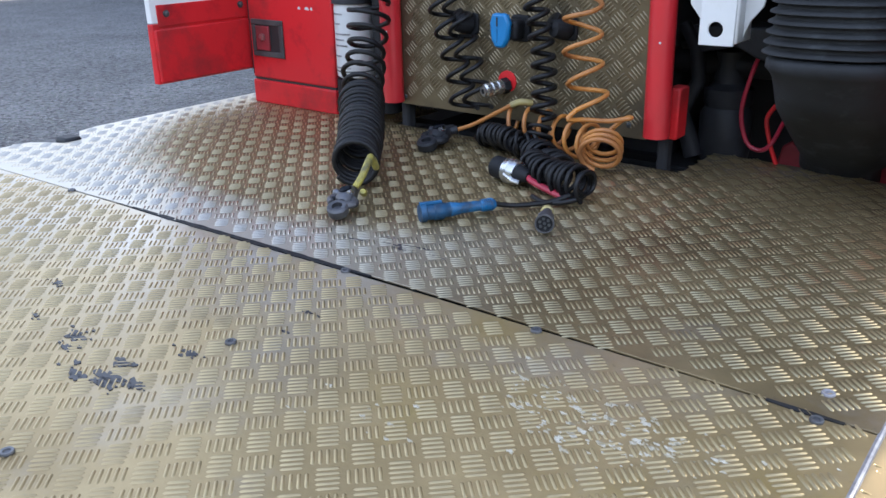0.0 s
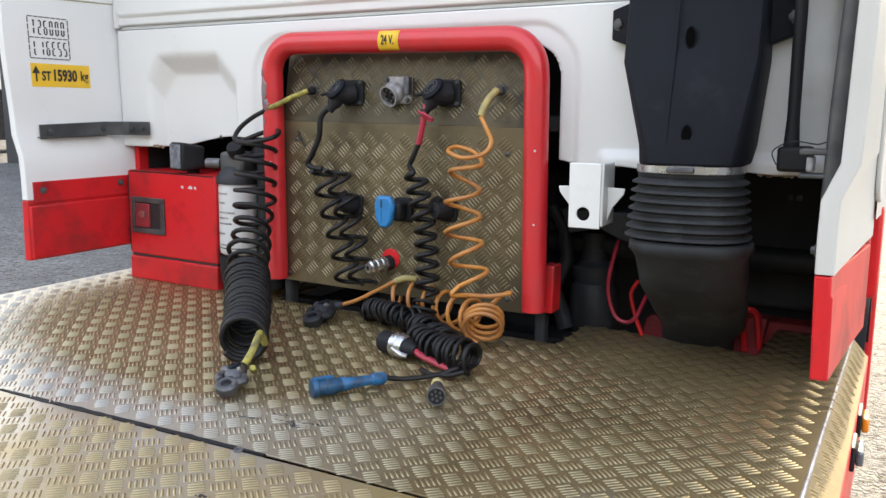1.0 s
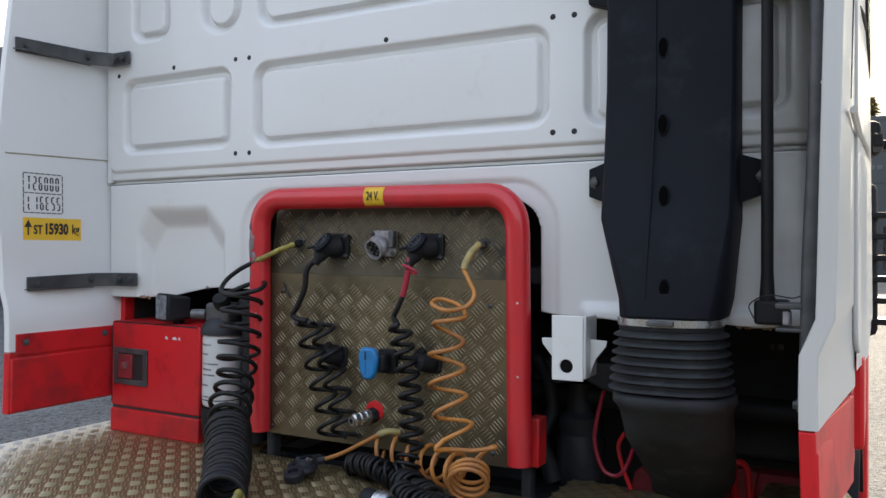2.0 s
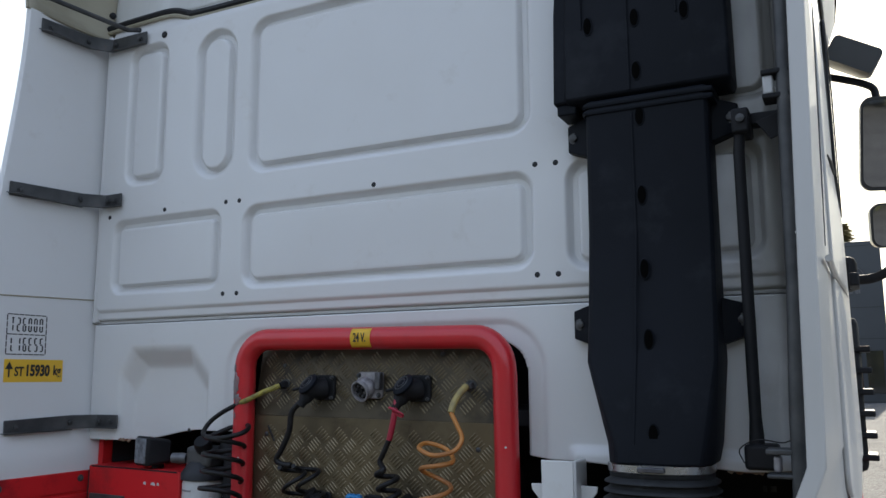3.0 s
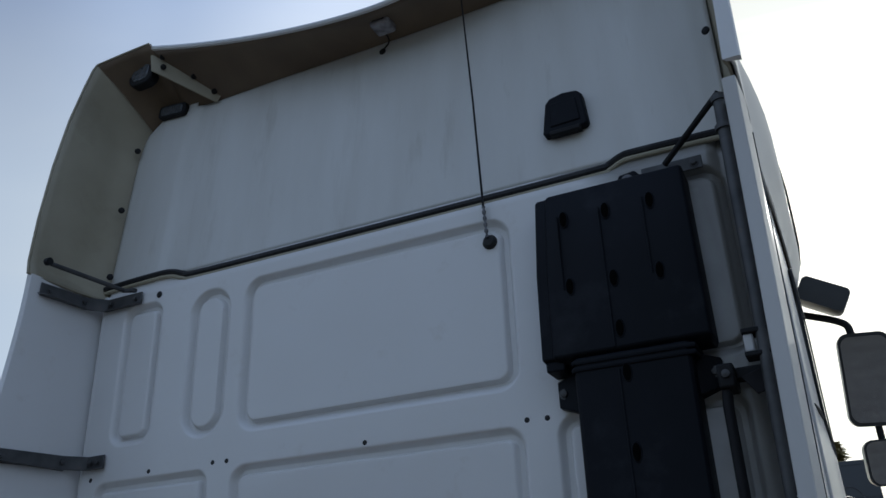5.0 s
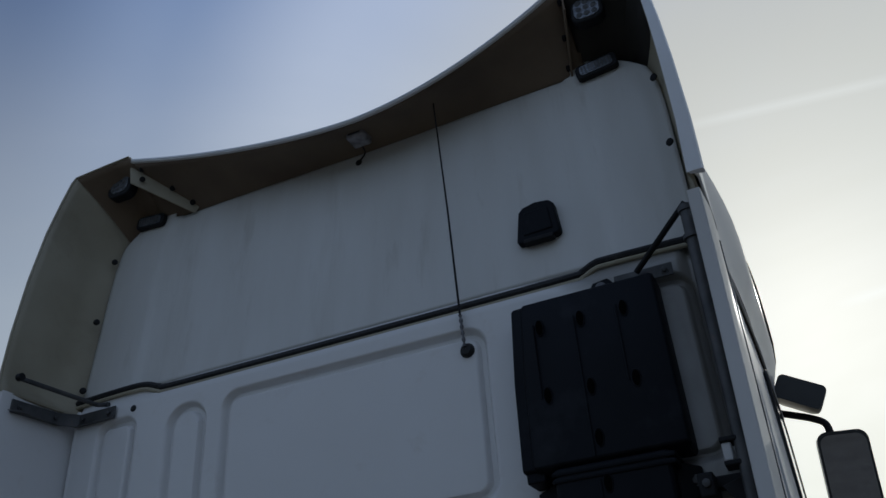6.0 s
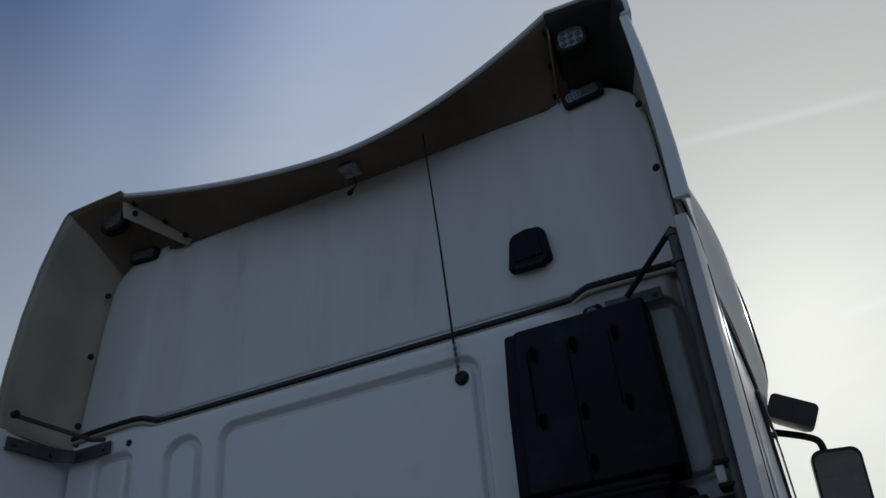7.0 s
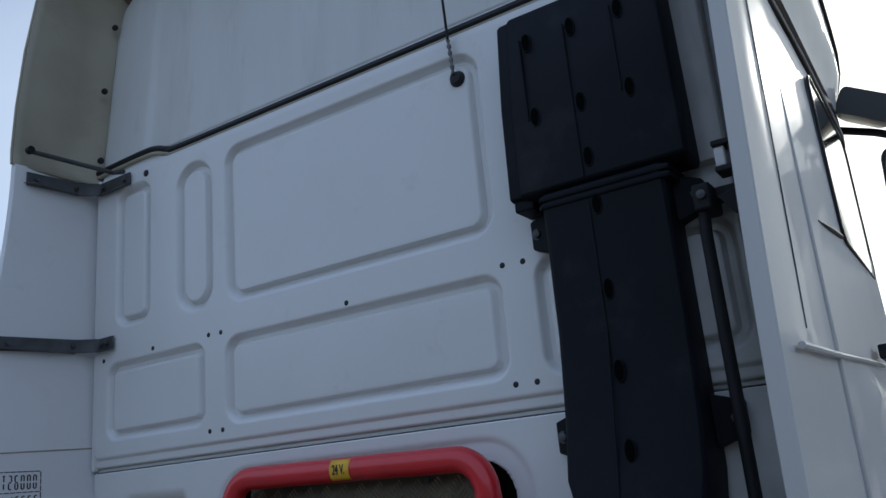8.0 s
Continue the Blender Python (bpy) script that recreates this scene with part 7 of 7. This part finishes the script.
hose("coiled_cable", "black coiled cable heaped beside the red plug", "electric cable", (0.25, -0.3, 0.0), [
    ("coil", coil([(0.20, -0.25, 0.040), (0.26, -0.30, 0.041), (0.32, -0.335, 0.042), (0.38, -0.36, 0.043), (0.43, -0.37, 0.043)], (0.032, 0.038), 18, 1.3, flat=0.85, jitter=0.42, seed=22), 0.0052, HOSE, ""),
    ("tail", smooth_line([(0.42, -0.41, 0.02), (0.39, -0.43, 0.012), (0.35, -0.44, 0.010), (0.31, -0.42, 0.010)], 6), 0.006, HOSE, ""),
])
hose("coiled_cable", "black coiled cable under the orange loops", "electric cable", (0.05, -0.1, 0.0), [
    ("coil", coil([(0.15, -0.12, 0.09), (0.145, -0.145, 0.055), (0.11, -0.175, 0.056), (0.06, -0.155, 0.060), (0.0, -0.12, 0.052), (-0.06, -0.09, 0.044)], (0.027, 0.029), 13, 0.3, jitter=0.25, seed=23), 0.0052, HOSE, ""),
])
plug = thing("trailer_plug", "black round trailer plug with metal clamp and red sleeve", "plug", (0.15, -0.33, 0.0), CH, "loose plugs")
PW = Vector((0.965, -0.26, 0.0)).normalized()
pb = Vector((0.138, -0.322, 0.031))
part("cap", lathe([(0.0, 0), (0.024, 0.001), (0.028, 0.006), (0.028, 0.046), (0.026, 0.05), (0, 0.05)], pb, PW, 24), BLACK, plug)
part("clamp_ring", lathe([(0.024, 0.05), (0.032, 0.052), (0.032, 0.064), (0.028, 0.067), (0.032, 0.072), (0.031, 0.084), (0.026, 0.090), (0, 0.091)], pb, PW, 24), ZINC, plug, "bright metal ring")
part("lever", sweep([pb + PW * 0.06 + Vector((0, -0.029, 0.0)), pb + PW * 0.09 + Vector((0, -0.028, -0.01)), pb + PW * 0.105 + Vector((0, -0.02, -0.014))], 0.006, 8), ZINC, plug)
part("tail_cone", lathe([(0.024, 0.08), (0.021, 0.10), (0.012, 0.125), (0, 0.126)], pb, PW, 20), BLACK, plug)
part("red_sleeve", sweep(smooth_line([pb + PW * 0.118, pb + PW * 0.15 + Vector((0, -0.004, -0.008)), pb + PW * 0.262 + Vector((0, -0.012, -0.018))], 4), 0.0082), RED_SLEEVE, plug, "red sleeve")

blue_plug = thing("power_plug", "dirty blue cable plug lying on the deck", "plug", (0.17, -0.62, 0.0), CH, "loose plugs")
BW = Vector((0.55, 0.84, 0.0)).normalized()
bb = Vector((0.192, -0.688, 0.021))
part("shell", lathe([(0.015, 0.0), (0.0195, 0.0), (0.021, 0.004), (0.021, 0.012), (0.0175, 0.014), (0.0175, 0.03), (0.0195, 0.032), (0.0195, 0.052), (0.016, 0.058), (0.0155, 0.07), (0, 0.07)], bb, BW, 24), BLUE_DIRTY, blue_plug, "dirty dark blue front")
part("grip", lathe([(0.0155, 0.068), (0.0165, 0.07), (0.0125, 0.095), (0.0115, 0.14), (0.0135, 0.142), (0.0135, 0.170), (0.009, 0.176), (0, 0.177)], bb, BW, 24), BLUE, blue_plug, "light blue grip")
for k in range(5):
    part("grip_rib", sweep([bb + BW * (0.146 + 0.005 * k) + BW.cross(Vector((0, 0, 1))) * 0.0138 * math.cos(a) + Vector((0, 0, 1)) * 0.0138 * math.sin(a) for a in [2 * math.pi * q / 16 for q in range(16)]], 0.0012, 5, closed=True), BLUE, blue_plug)
part("socket_face", lathe([(0.0165, 0.012), (0.004, 0.013), (0, 0.013)], bb, BW, 20), INK, blue_plug)
part("key_rib", moved(box(-0.004, 0.004, 0, 0.05, 0, 0.006), Matrix.Translation(bb + Vector((0, 0, 0.018))) @ Matrix.Rotation(math.atan2(BW.y, BW.x) - math.pi / 2, 4, "Z")), BLUE, blue_plug, bevel=0.001)
part("cable", sweep(smooth_line([bb + BW * 0.175, bb + BW * 0.21 + Vector((0, 0, -0.008)), (0.335, -0.485, 0.012), (0.37, -0.44, 0.014), (0.40, -0.405, 0.025)], 6), 0.006), HOSE, blue_plug, "black cable")
round_plug = thing("trailer_plug", "dirty grey round plug with a yellow collar showing its pin face", "plug", (0.42, -0.56, 0.0), CH, "loose plugs")
RW = Vector((0.46, -0.88, 0.08)).normalized()
rb = Vector((0.425, -0.548, 0.023))
part("shell", lathe([(0.009, -0.03), (0.012, -0.02), (0.013, 0.0), (0.0145, 0.012), (0.018, 0.020), (0.0195, 0.046), (0.0205, 0.060), (0.0205, 0.066), (0.017, 0.066), (0.017, 0.058), (0, 0.058)], rb, RW, 24), ALU, round_plug, "dirty grey shell")
part("pin_face", lathe([(0.0165, 0.056), (0.0165, 0.061), (0, 0.061)], rb, RW, 20), BLACK, round_plug)
ru = RW.orthogonal().normalized()
rv = RW.cross(ru)
for k in range(7):
    o = Vector() if k == 6 else ru * 0.010 * math.cos(math.pi * k / 3) + rv * 0.010 * math.sin(math.pi * k / 3)
    part("contact", lathe([(0.0032, 0.060), (0.0032, 0.0645), (0.0018, 0.0645), (0.0018, 0.062), (0, 0.062)], rb + o, RW, 8), STEEL, round_plug)
part("collar", lathe([(0.011, -0.046), (0.0145, -0.040), (0.0145, -0.028), (0.011, -0.024), (0, -0.024)], rb, RW, 16), BEIGE, round_plug, "yellow collar")

# ---- red box with latch, filter and lamp ----
locker = thing("red_locker", "dented red steel locker with a recessed black latch", "locker", (-0.88, 0.05, 0.0), CH)
BY0 = -0.03
part("body", box(-1.124, -0.707, BY0, 0.30, 0.089, 0.386), RED, locker, bevel=0.006)
part("base_sill", box(-1.124, -0.707, BY0 - 0.004, 0.28, 0.0, 0.082), RED, locker, "red lower sill", bevel=0.005)
part("dark_joint", box(-1.118, -0.712, BY0 + 0.004, 0.28, 0.078, 0.094), INK, locker, flat=True)
part("corner_post", box(-1.150, -1.128, 0.03, 0.07, 0.0, 0.50), RED, locker, flat=True)
# left line is grime; the top line paints the shade along that edge
for line in ([(-1.120, 0.10), (-1.1215, 0.24), (-1.120, 0.37)], [(-1.11, 0.3835), (-0.95, 0.3845), (-0.72, 0.383)]):
    part("dark_edge_line", sweep([(x, BY0 + 0.0005, z) for x, z in line], 0.0026, 5), BLACK, locker, "black edge line, grime at the left and painted shade on top")
latch = part("latch_plate", join(box(-1.106, -0.944, BY0 - 0.007, BY0 - 0.001, 0.167, 0.186), box(-1.106, -0.944, BY0 - 0.007, BY0 - 0.001, 0.276, 0.295), box(-1.106, -1.088, BY0 - 0.007, BY0 - 0.001, 0.186, 0.276), box(-0.964, -0.944, BY0 - 0.007, BY0 - 0.001, 0.186, 0.276)), STEEL, locker, "dark latch frame", bevel=0.002)
part("latch_recess", box(-1.088, -0.964, BY0 - 0.002, BY0 + 0.002, 0.186, 0.276), INK, latch, flat=True)
part("paddle", box(-1.082, -1.014, BY0 - 0.010, BY0 - 0.001, 0.189, 0.273), RED_DARK, latch, "dark red latch paddle", bevel=0.003)
part("lock_barrel", lathe([(0.013, 0), (0.013, 0.006), (0.006, 0.008), (0, 0.006)], (-1.045, BY0 - 0.010, 0.235), (0, -1, 0), 16), ZINC, latch)
for x, w in ((-0.835, 0.012), (-0.802, 0.02), (-0.775, 0.01)):
    part("paint_chip", prism([(x - 0.03, 0.338), (x - 0.03 + w, 0.336), (x - 0.03 + w * 0.9, 0.344), (x - 0.03 + w * 0.5, 0.347), (x - 0.03 + 0.1 * w, 0.344)], "y", BY0 - 0.0008, BY0 + 0.001), FILTER_WHITE, locker, "pale paint chip", flat=True)

fil = thing("oil_filter", "white canister filter on a grey housing", "filter", (-0.60, 0.0, 0.1), CH)
part("canister", lathe([(0.055, 0), (0.062, 0.006), (0.064, 0.02), (0.064, 0.222), (0.060, 0.235), (0, 0.235)], (-0.626, -0.01, 0.135), (0.0, 0.0, 1), 32), FILTER_WHITE, fil)
part("bowl", lathe([(0.04, 0), (0.055, 0.01), (0.06, 0.06), (0.06, 0.10), (0, 0.10)], (-0.634, -0.01, 0.03), (0, 0, 1), 24), BLACK, fil, "black lower bowl")
part("head", lathe([(0.070, 0), (0.070, 0.02), (0.060, 0.035), (0.045, 0.055), (0, 0.06)], (-0.626, -0.01, 0.368), (0, 0, 1), 24), ENGINE, fil, "dark cast head")
part("pump_body", box(-0.67, -0.57, -0.05, 0.05, 0.405, 0.47), STEEL, fil, bevel=0.012)
part("port", lathe([(0.016, 0), (0.018, 0.02), (0.016, 0.05), (0, 0.05)], (-0.68, -0.03, 0.43), (-1, -0.3, 0), 12), ALU, fil)
part("primer", lathe([(0.026, 0), (0.028, 0.02), (0.024, 0.035), (0, 0.037)], (-0.60, -0.04, 0.465), (0.2, -0.6, 0.7), 16), BLACK, fil)
part("rear_pipe", sweep([(-0.508, 0.01, 0.03), (-0.508, 0.01, 0.44), (-0.55, 0.02, 0.47)], 0.042, 14), BLACK, fil)
for z, first, count in ((0.168, -0.5, 6), (0.205, -0.5, 3), (0.238, -0.45, 5), (0.256, -0.45, 4), (0.274, -0.45, 6), (0.305, -0.5, 3), (0.335, -0.5, 4)):
    for j in range(count):
        a0 = first + 0.17 * j
        part("print_bar", join(*[box(-0.626 + 0.0645 * math.sin(a0 + 0.03 * q) - 0.002, -0.626 + 0.0645 * math.sin(a0 + 0.03 * q) + 0.002, -0.01 - 0.0648 * math.cos(a0 + 0.03 * q) - 0.0004, -0.01 - 0.0648 * math.cos(a0 + 0.03 * q) + 0.001, z, z + 0.005) for q in range(4)]), CAST, fil, flat=True)
part("print_band", lathe([(0.0644, 0), (0.0644, 0.004), (0, 0.004)], (-0.626, -0.01, 0.157), (0, 0, 1), 32), STEEL, fil, "dark printed band", flat=True)

wl_lamp = thing("work_lamp", "square black work lamp standing above the red locker", "work lamp", (-0.84, 0.03, 0.41), CH)
part("housing", loft([[(-0.908, -0.035, 0.396), (-0.835, -0.05, 0.396), (-0.835, -0.05, 0.494), (-0.908, -0.035, 0.494)], [(-0.876, 0.05, 0.404), (-0.803, 0.03, 0.404), (-0.803, 0.03, 0.478), (-0.876, 0.05, 0.478)]]), BLACK, wl_lamp, bevel=0.01)
part("lens", ([(x, y + d, z) for d in (0.0, 0.006) for x, y in ((-0.902, -0.0405), (-0.841, -0.053)) for z in (0.404, 0.486)], box(0, 1, 0, 1, 0, 1)[1]), LENS, wl_lamp, "dusty pale lens", bevel=0.004)
part("bracket", box(-0.865, -0.835, 0.0, 0.03, 0.384, 0.41), BLACK, wl_lamp, bevel=0.003)

# ---- mirrors ----
mir = thing("door_mirror", "black mirror housings on an arm beside the cab", "mirror", (1.45, 1.7, 2.2))
part("arm", sweep(smooth_line([(1.185, 1.72, 3.05), (1.25, 1.72, 3.025), (1.30, 1.71, 3.003), (1.36, 1.70, 2.975), (1.405, 1.70, 2.945), (1.415, 1.70, 2.90)], 6), 0.016, 10), BLACK, mir)
part("lower_arm", sweep(smooth_line([(1.455, 1.70, 2.28), (1.45, 1.70, 2.22), (1.40, 1.72, 2.17), (1.33, 1.74, 2.145), (1.24, 1.76, 2.15)], 6), 0.02, 10), BLACK, mir)
part("post", sweep([(1.43, 1.70, 2.56), (1.43, 1.70, 2.44)], 0.014, 10), BLACK, mir)
part("foot_pad", box(1.19, 1.29, 1.68, 1.84, 2.10, 2.24), BLACK, mir, bevel=0.03)
part("hinge", box(1.14, 1.20, 1.66, 1.80, 2.96, 3.18), BLACK, mir, bevel=0.02)


def housing(x0, x1, z0, z1, y0, y1, lean, yaw=5, nod=7):
    m = Matrix.Translation(((x0 + x1) / 2, (y0 + y1) / 2, (z0 + z1) / 2)) @ Matrix.Rotation(radians(yaw), 4, "Z") @ Matrix.Rotation(radians(lean), 4, "Y") @ Matrix.Rotation(radians(nod), 4, "X")
    w, h = (x1 - x0) / 2, (z1 - z0) / 2
    rr = round_rect(-w, w, -h, h, min(w, h) * 0.42, 6)
    small = round_rect(-w * 0.8, w * 0.8, -h * 0.85, h * 0.85, min(w, h) * 0.4, 6)
    return m, loft([[(x, -0.06, z) for x, z in rr], [(x, 0.0, z) for x, z in rr], [(x * 0.97, 0.05, z * 0.97) for x, z in rr], [(x, 0.10, z) for x, z in small]]), loft([[(x * 0.9, -0.062, z * 0.92) for x, z in rr], [(x * 0.9, -0.055, z * 0.92) for x, z in rr]])


SHELL = mat("dusty black plastic shell", (0.030, 0.032, 0.035), 0.32, second=(0.05, 0.05, 0.052), scale=8, amount=0.6, spec=0.5)
for x0, x1, z0, z1, lean, nod in ((1.335, 1.535, 2.505, 2.89, 3, 10.5), (1.346, 1.535, 2.265, 2.445, 0, 7)):
    m, shell, glass = housing(x0, x1, z0, z1, 1.62, 1.78, lean, 5, nod)
    sh = part("housing", moved(shell, m), SHELL, mir, "black plastic housing", sharp=50)
    part("mirror_glass", moved(glass, m), MIRROR, sh, "mirror glass")
m, shell, glass = housing(1.238, 1.440, 3.020, 3.128, 1.57, 1.73, 29, 6, 5)
sh = part("kerb_mirror", moved(shell, m), SHELL, mir, "black angled kerb mirror housing", sharp=50)
part("kerb_arm", sweep([(1.185, 1.72, 3.155), (1.22, 1.70, 3.14), (1.275, 1.67, 3.11)], 0.022, 10), BLACK, mir)

# ---- far things ----
hall = thing("showroom_building", "dark grey panelled showroom building with a pale round emblem", "building", (2.6, 62, 0))
part("wall", box(-0.6, 2.95, 60, 70, 0, 10.8), FACADE, hall, bevel=0.05)
for k in range(5):
    part("cladding_joint", box(-0.62, 2.97, 59.985, 60.02, 2.1 * (k + 1) - 0.02, 2.1 * (k + 1) + 0.02), INK, hall, flat=True)
part("emblem_arc", sweep([(0.95 + 0.95 * math.cos(radians(a)), 59.95, 8.2 + 0.95 * math.sin(radians(a))) for a in range(-10, 191, 10)], 0.03, 6), ALU, hall, "pale round emblem")
for k in range(3):
    part("emblem_bar", box(0.35 + 0.45 * k, 0.65 + 0.45 * k, 59.95, 59.99, 7.25, 7.5), ALU, hall, flat=True)
for k in range(2):
    win = part("window", box(0.3 + 1.3 * k, 1.3 + 1.3 * k, 59.95, 60.03, 0.6, 3.4), GLASS_DARK, hall, "dark window", flat=True)


def conifer(x, y, h, seed):
    rnd = random.Random(seed)
    t = thing("conifer_tree", "thin conifer behind the buildings, paled for low sun and haze", "tree", (x, y, 0), group="distant trees")
    part("trunk", sweep([(x, y, 0), (x, y, h * 0.5), (x + 0.1, y, h)], [h * 0.02, h * 0.013, 0.02], 8), BARK, t)
    v, f = [], []
    for k in range(900):
        u = rnd.random() ** 0.8
        z = h * (0.15 + 0.85 * u)
        r = h * 0.17 * (1 - u) * rnd.uniform(0.35, 1.1) + 0.08
        a = rnd.uniform(0, 6.283)
        c = Vector((x + r * math.cos(a), y + r * math.sin(a), z - 0.25 * r))
        d = Vector((math.cos(a), math.sin(a), rnd.uniform(-0.6, 0.1))) * h * 0.05
        s = Vector((-math.sin(a), math.cos(a), rnd.uniform(-0.4, 0.4))) * h * 0.018
        n = len(v)
        v += [tuple(c - d * 0.5 - s), tuple(c - d * 0.5 + s), tuple(c + d)]
        f.append((n, n + 1, n + 2))
    part("crown", (v, f), PALE_NEEDLES, t, flat=True)


conifer(0.85, 75, 14.5, 3)
conifer(8.5, 85, 13.0, 4)
conifer(6.0, 92, 12.0, 5)

# a trailer parked alongside beyond the left side, a pale hall behind it, and an added wall ahead
lorry = thing("parked_trailer", "parked white trailer with black side boxes below", "trailer", (-28, 16, 0))
part("body", box(-30.5, -28, 4, 30, 2.35, 3.9), TRAILER, lorry, bevel=0.05)
part("chassis", box(-30.3, -28.2, 4.2, 29.8, 1.95, 2.35), BLACK, lorry, flat=True)
for k in range(6):
    y0 = 5 + 4 * k
    side_box = part("side_box", box(-30.3, -28.1, y0, y0 + 3.1, 0.5, 1.93), BLACK, lorry, "black side box", bevel=0.04)
    part("bracket", prism([(-28.1, 0.5), (-28.1, 1.95), (-27.95, 1.95), (-28.02, 0.9)], "y", y0 + 1.7, y0 + 1.85), STEEL, side_box, flat=True)
    part("latch", box(-28.1, -28.04, y0 + 0.7, y0 + 0.85, 1.45, 1.75), STEEL, side_box, flat=True)
    part("side_lamp", box(-28.1, -28.03, y0 + 2.8, y0 + 2.95, 1.85, 1.95), AMBER, lorry, flat=True)
    part("body_post", box(-28.0, -27.96, y0 + 1.2, y0 + 1.35, 2.4, 3.85), STEEL, lorry, flat=True)
for y0 in (8.5, 12.6, 16.6, 20.6):
    for xx in (-28.4, -30.1):
        part("trailer_wheel", lathe([(0.2, -0.15), (0.48, -0.15), (0.5, -0.1), (0.5, 0.1), (0.48, 0.15), (0.2, 0.15)], (xx, y0, 0.5), (1, 0, 0), 28), TYRE, lorry, "black tyre")
store = thing("storage_hall", "grey clad storage hall behind the parked trailer", "building", (-50, 20, 0))
part("wall", box(-62, -42, -10, 60, 0, 9), TRAILER, store, "grey clad wall", bevel=0.05)
for k in range(16):
    part("cladding_joint", box(-42.02, -41.97, -8 + 4 * k, -7.9 + 4 * k, 0, 9), STEEL, store, flat=True)
# added out of view so that its shadow covers the left ground
part("shade_wall", box(-23, -2.2, 14.0, 14.4, 0, 8.0), FACADE, None, "added unseen wall that shades the ground on the left", kind="structure", flat=True)

# woods and halls round the rest of the yard, seen only as reflections
def wood(name, x0, y0, x1, y1, height, count, seed):
    rnd = random.Random(seed)
    v, f = [], []
    for _ in range(count):
        t = rnd.random()
        h = height * (0.75 + 0.35 * noise.noise(Vector((t * 9, seed, 0))) + rnd.uniform(-0.1, 0.1))
        z = h * rnd.random() ** 0.7
        s = rnd.uniform(0.5, 1.3)
        c = Vector((x0 + (x1 - x0) * t + rnd.uniform(-2, 2), y0 + (y1 - y0) * t + rnd.uniform(-2, 2), z))
        a, b = Vector((rnd.uniform(-1, 1), rnd.uniform(-1, 1), rnd.uniform(-1, 1))) * s, Vector((rnd.uniform(-1, 1), rnd.uniform(-1, 1), rnd.uniform(-1, 1))) * s
        n = len(v)
        v += [tuple(c - a), tuple(c + b), tuple(c + a), tuple(c - b)]
        f.append((n, n + 1, n + 2, n + 3))
    w = part(name, (v, f), LEAF, None, "far dark belt of trees round the yard", flat=True, kind="stuff")
    tagged(w, category="trees")


wood("tree_belt", -50, -36, 60, -34, 11.5, 7000, 1)
wood("tree_belt", 70, -48, 62, 60, 9, 4500, 2)
wood("tree_belt", 66, 58, 15, 92, 15, 4500, 6)
wood("tree_belt", 7.4, 50, 8.0, 52, 13.5, 1100, 7)
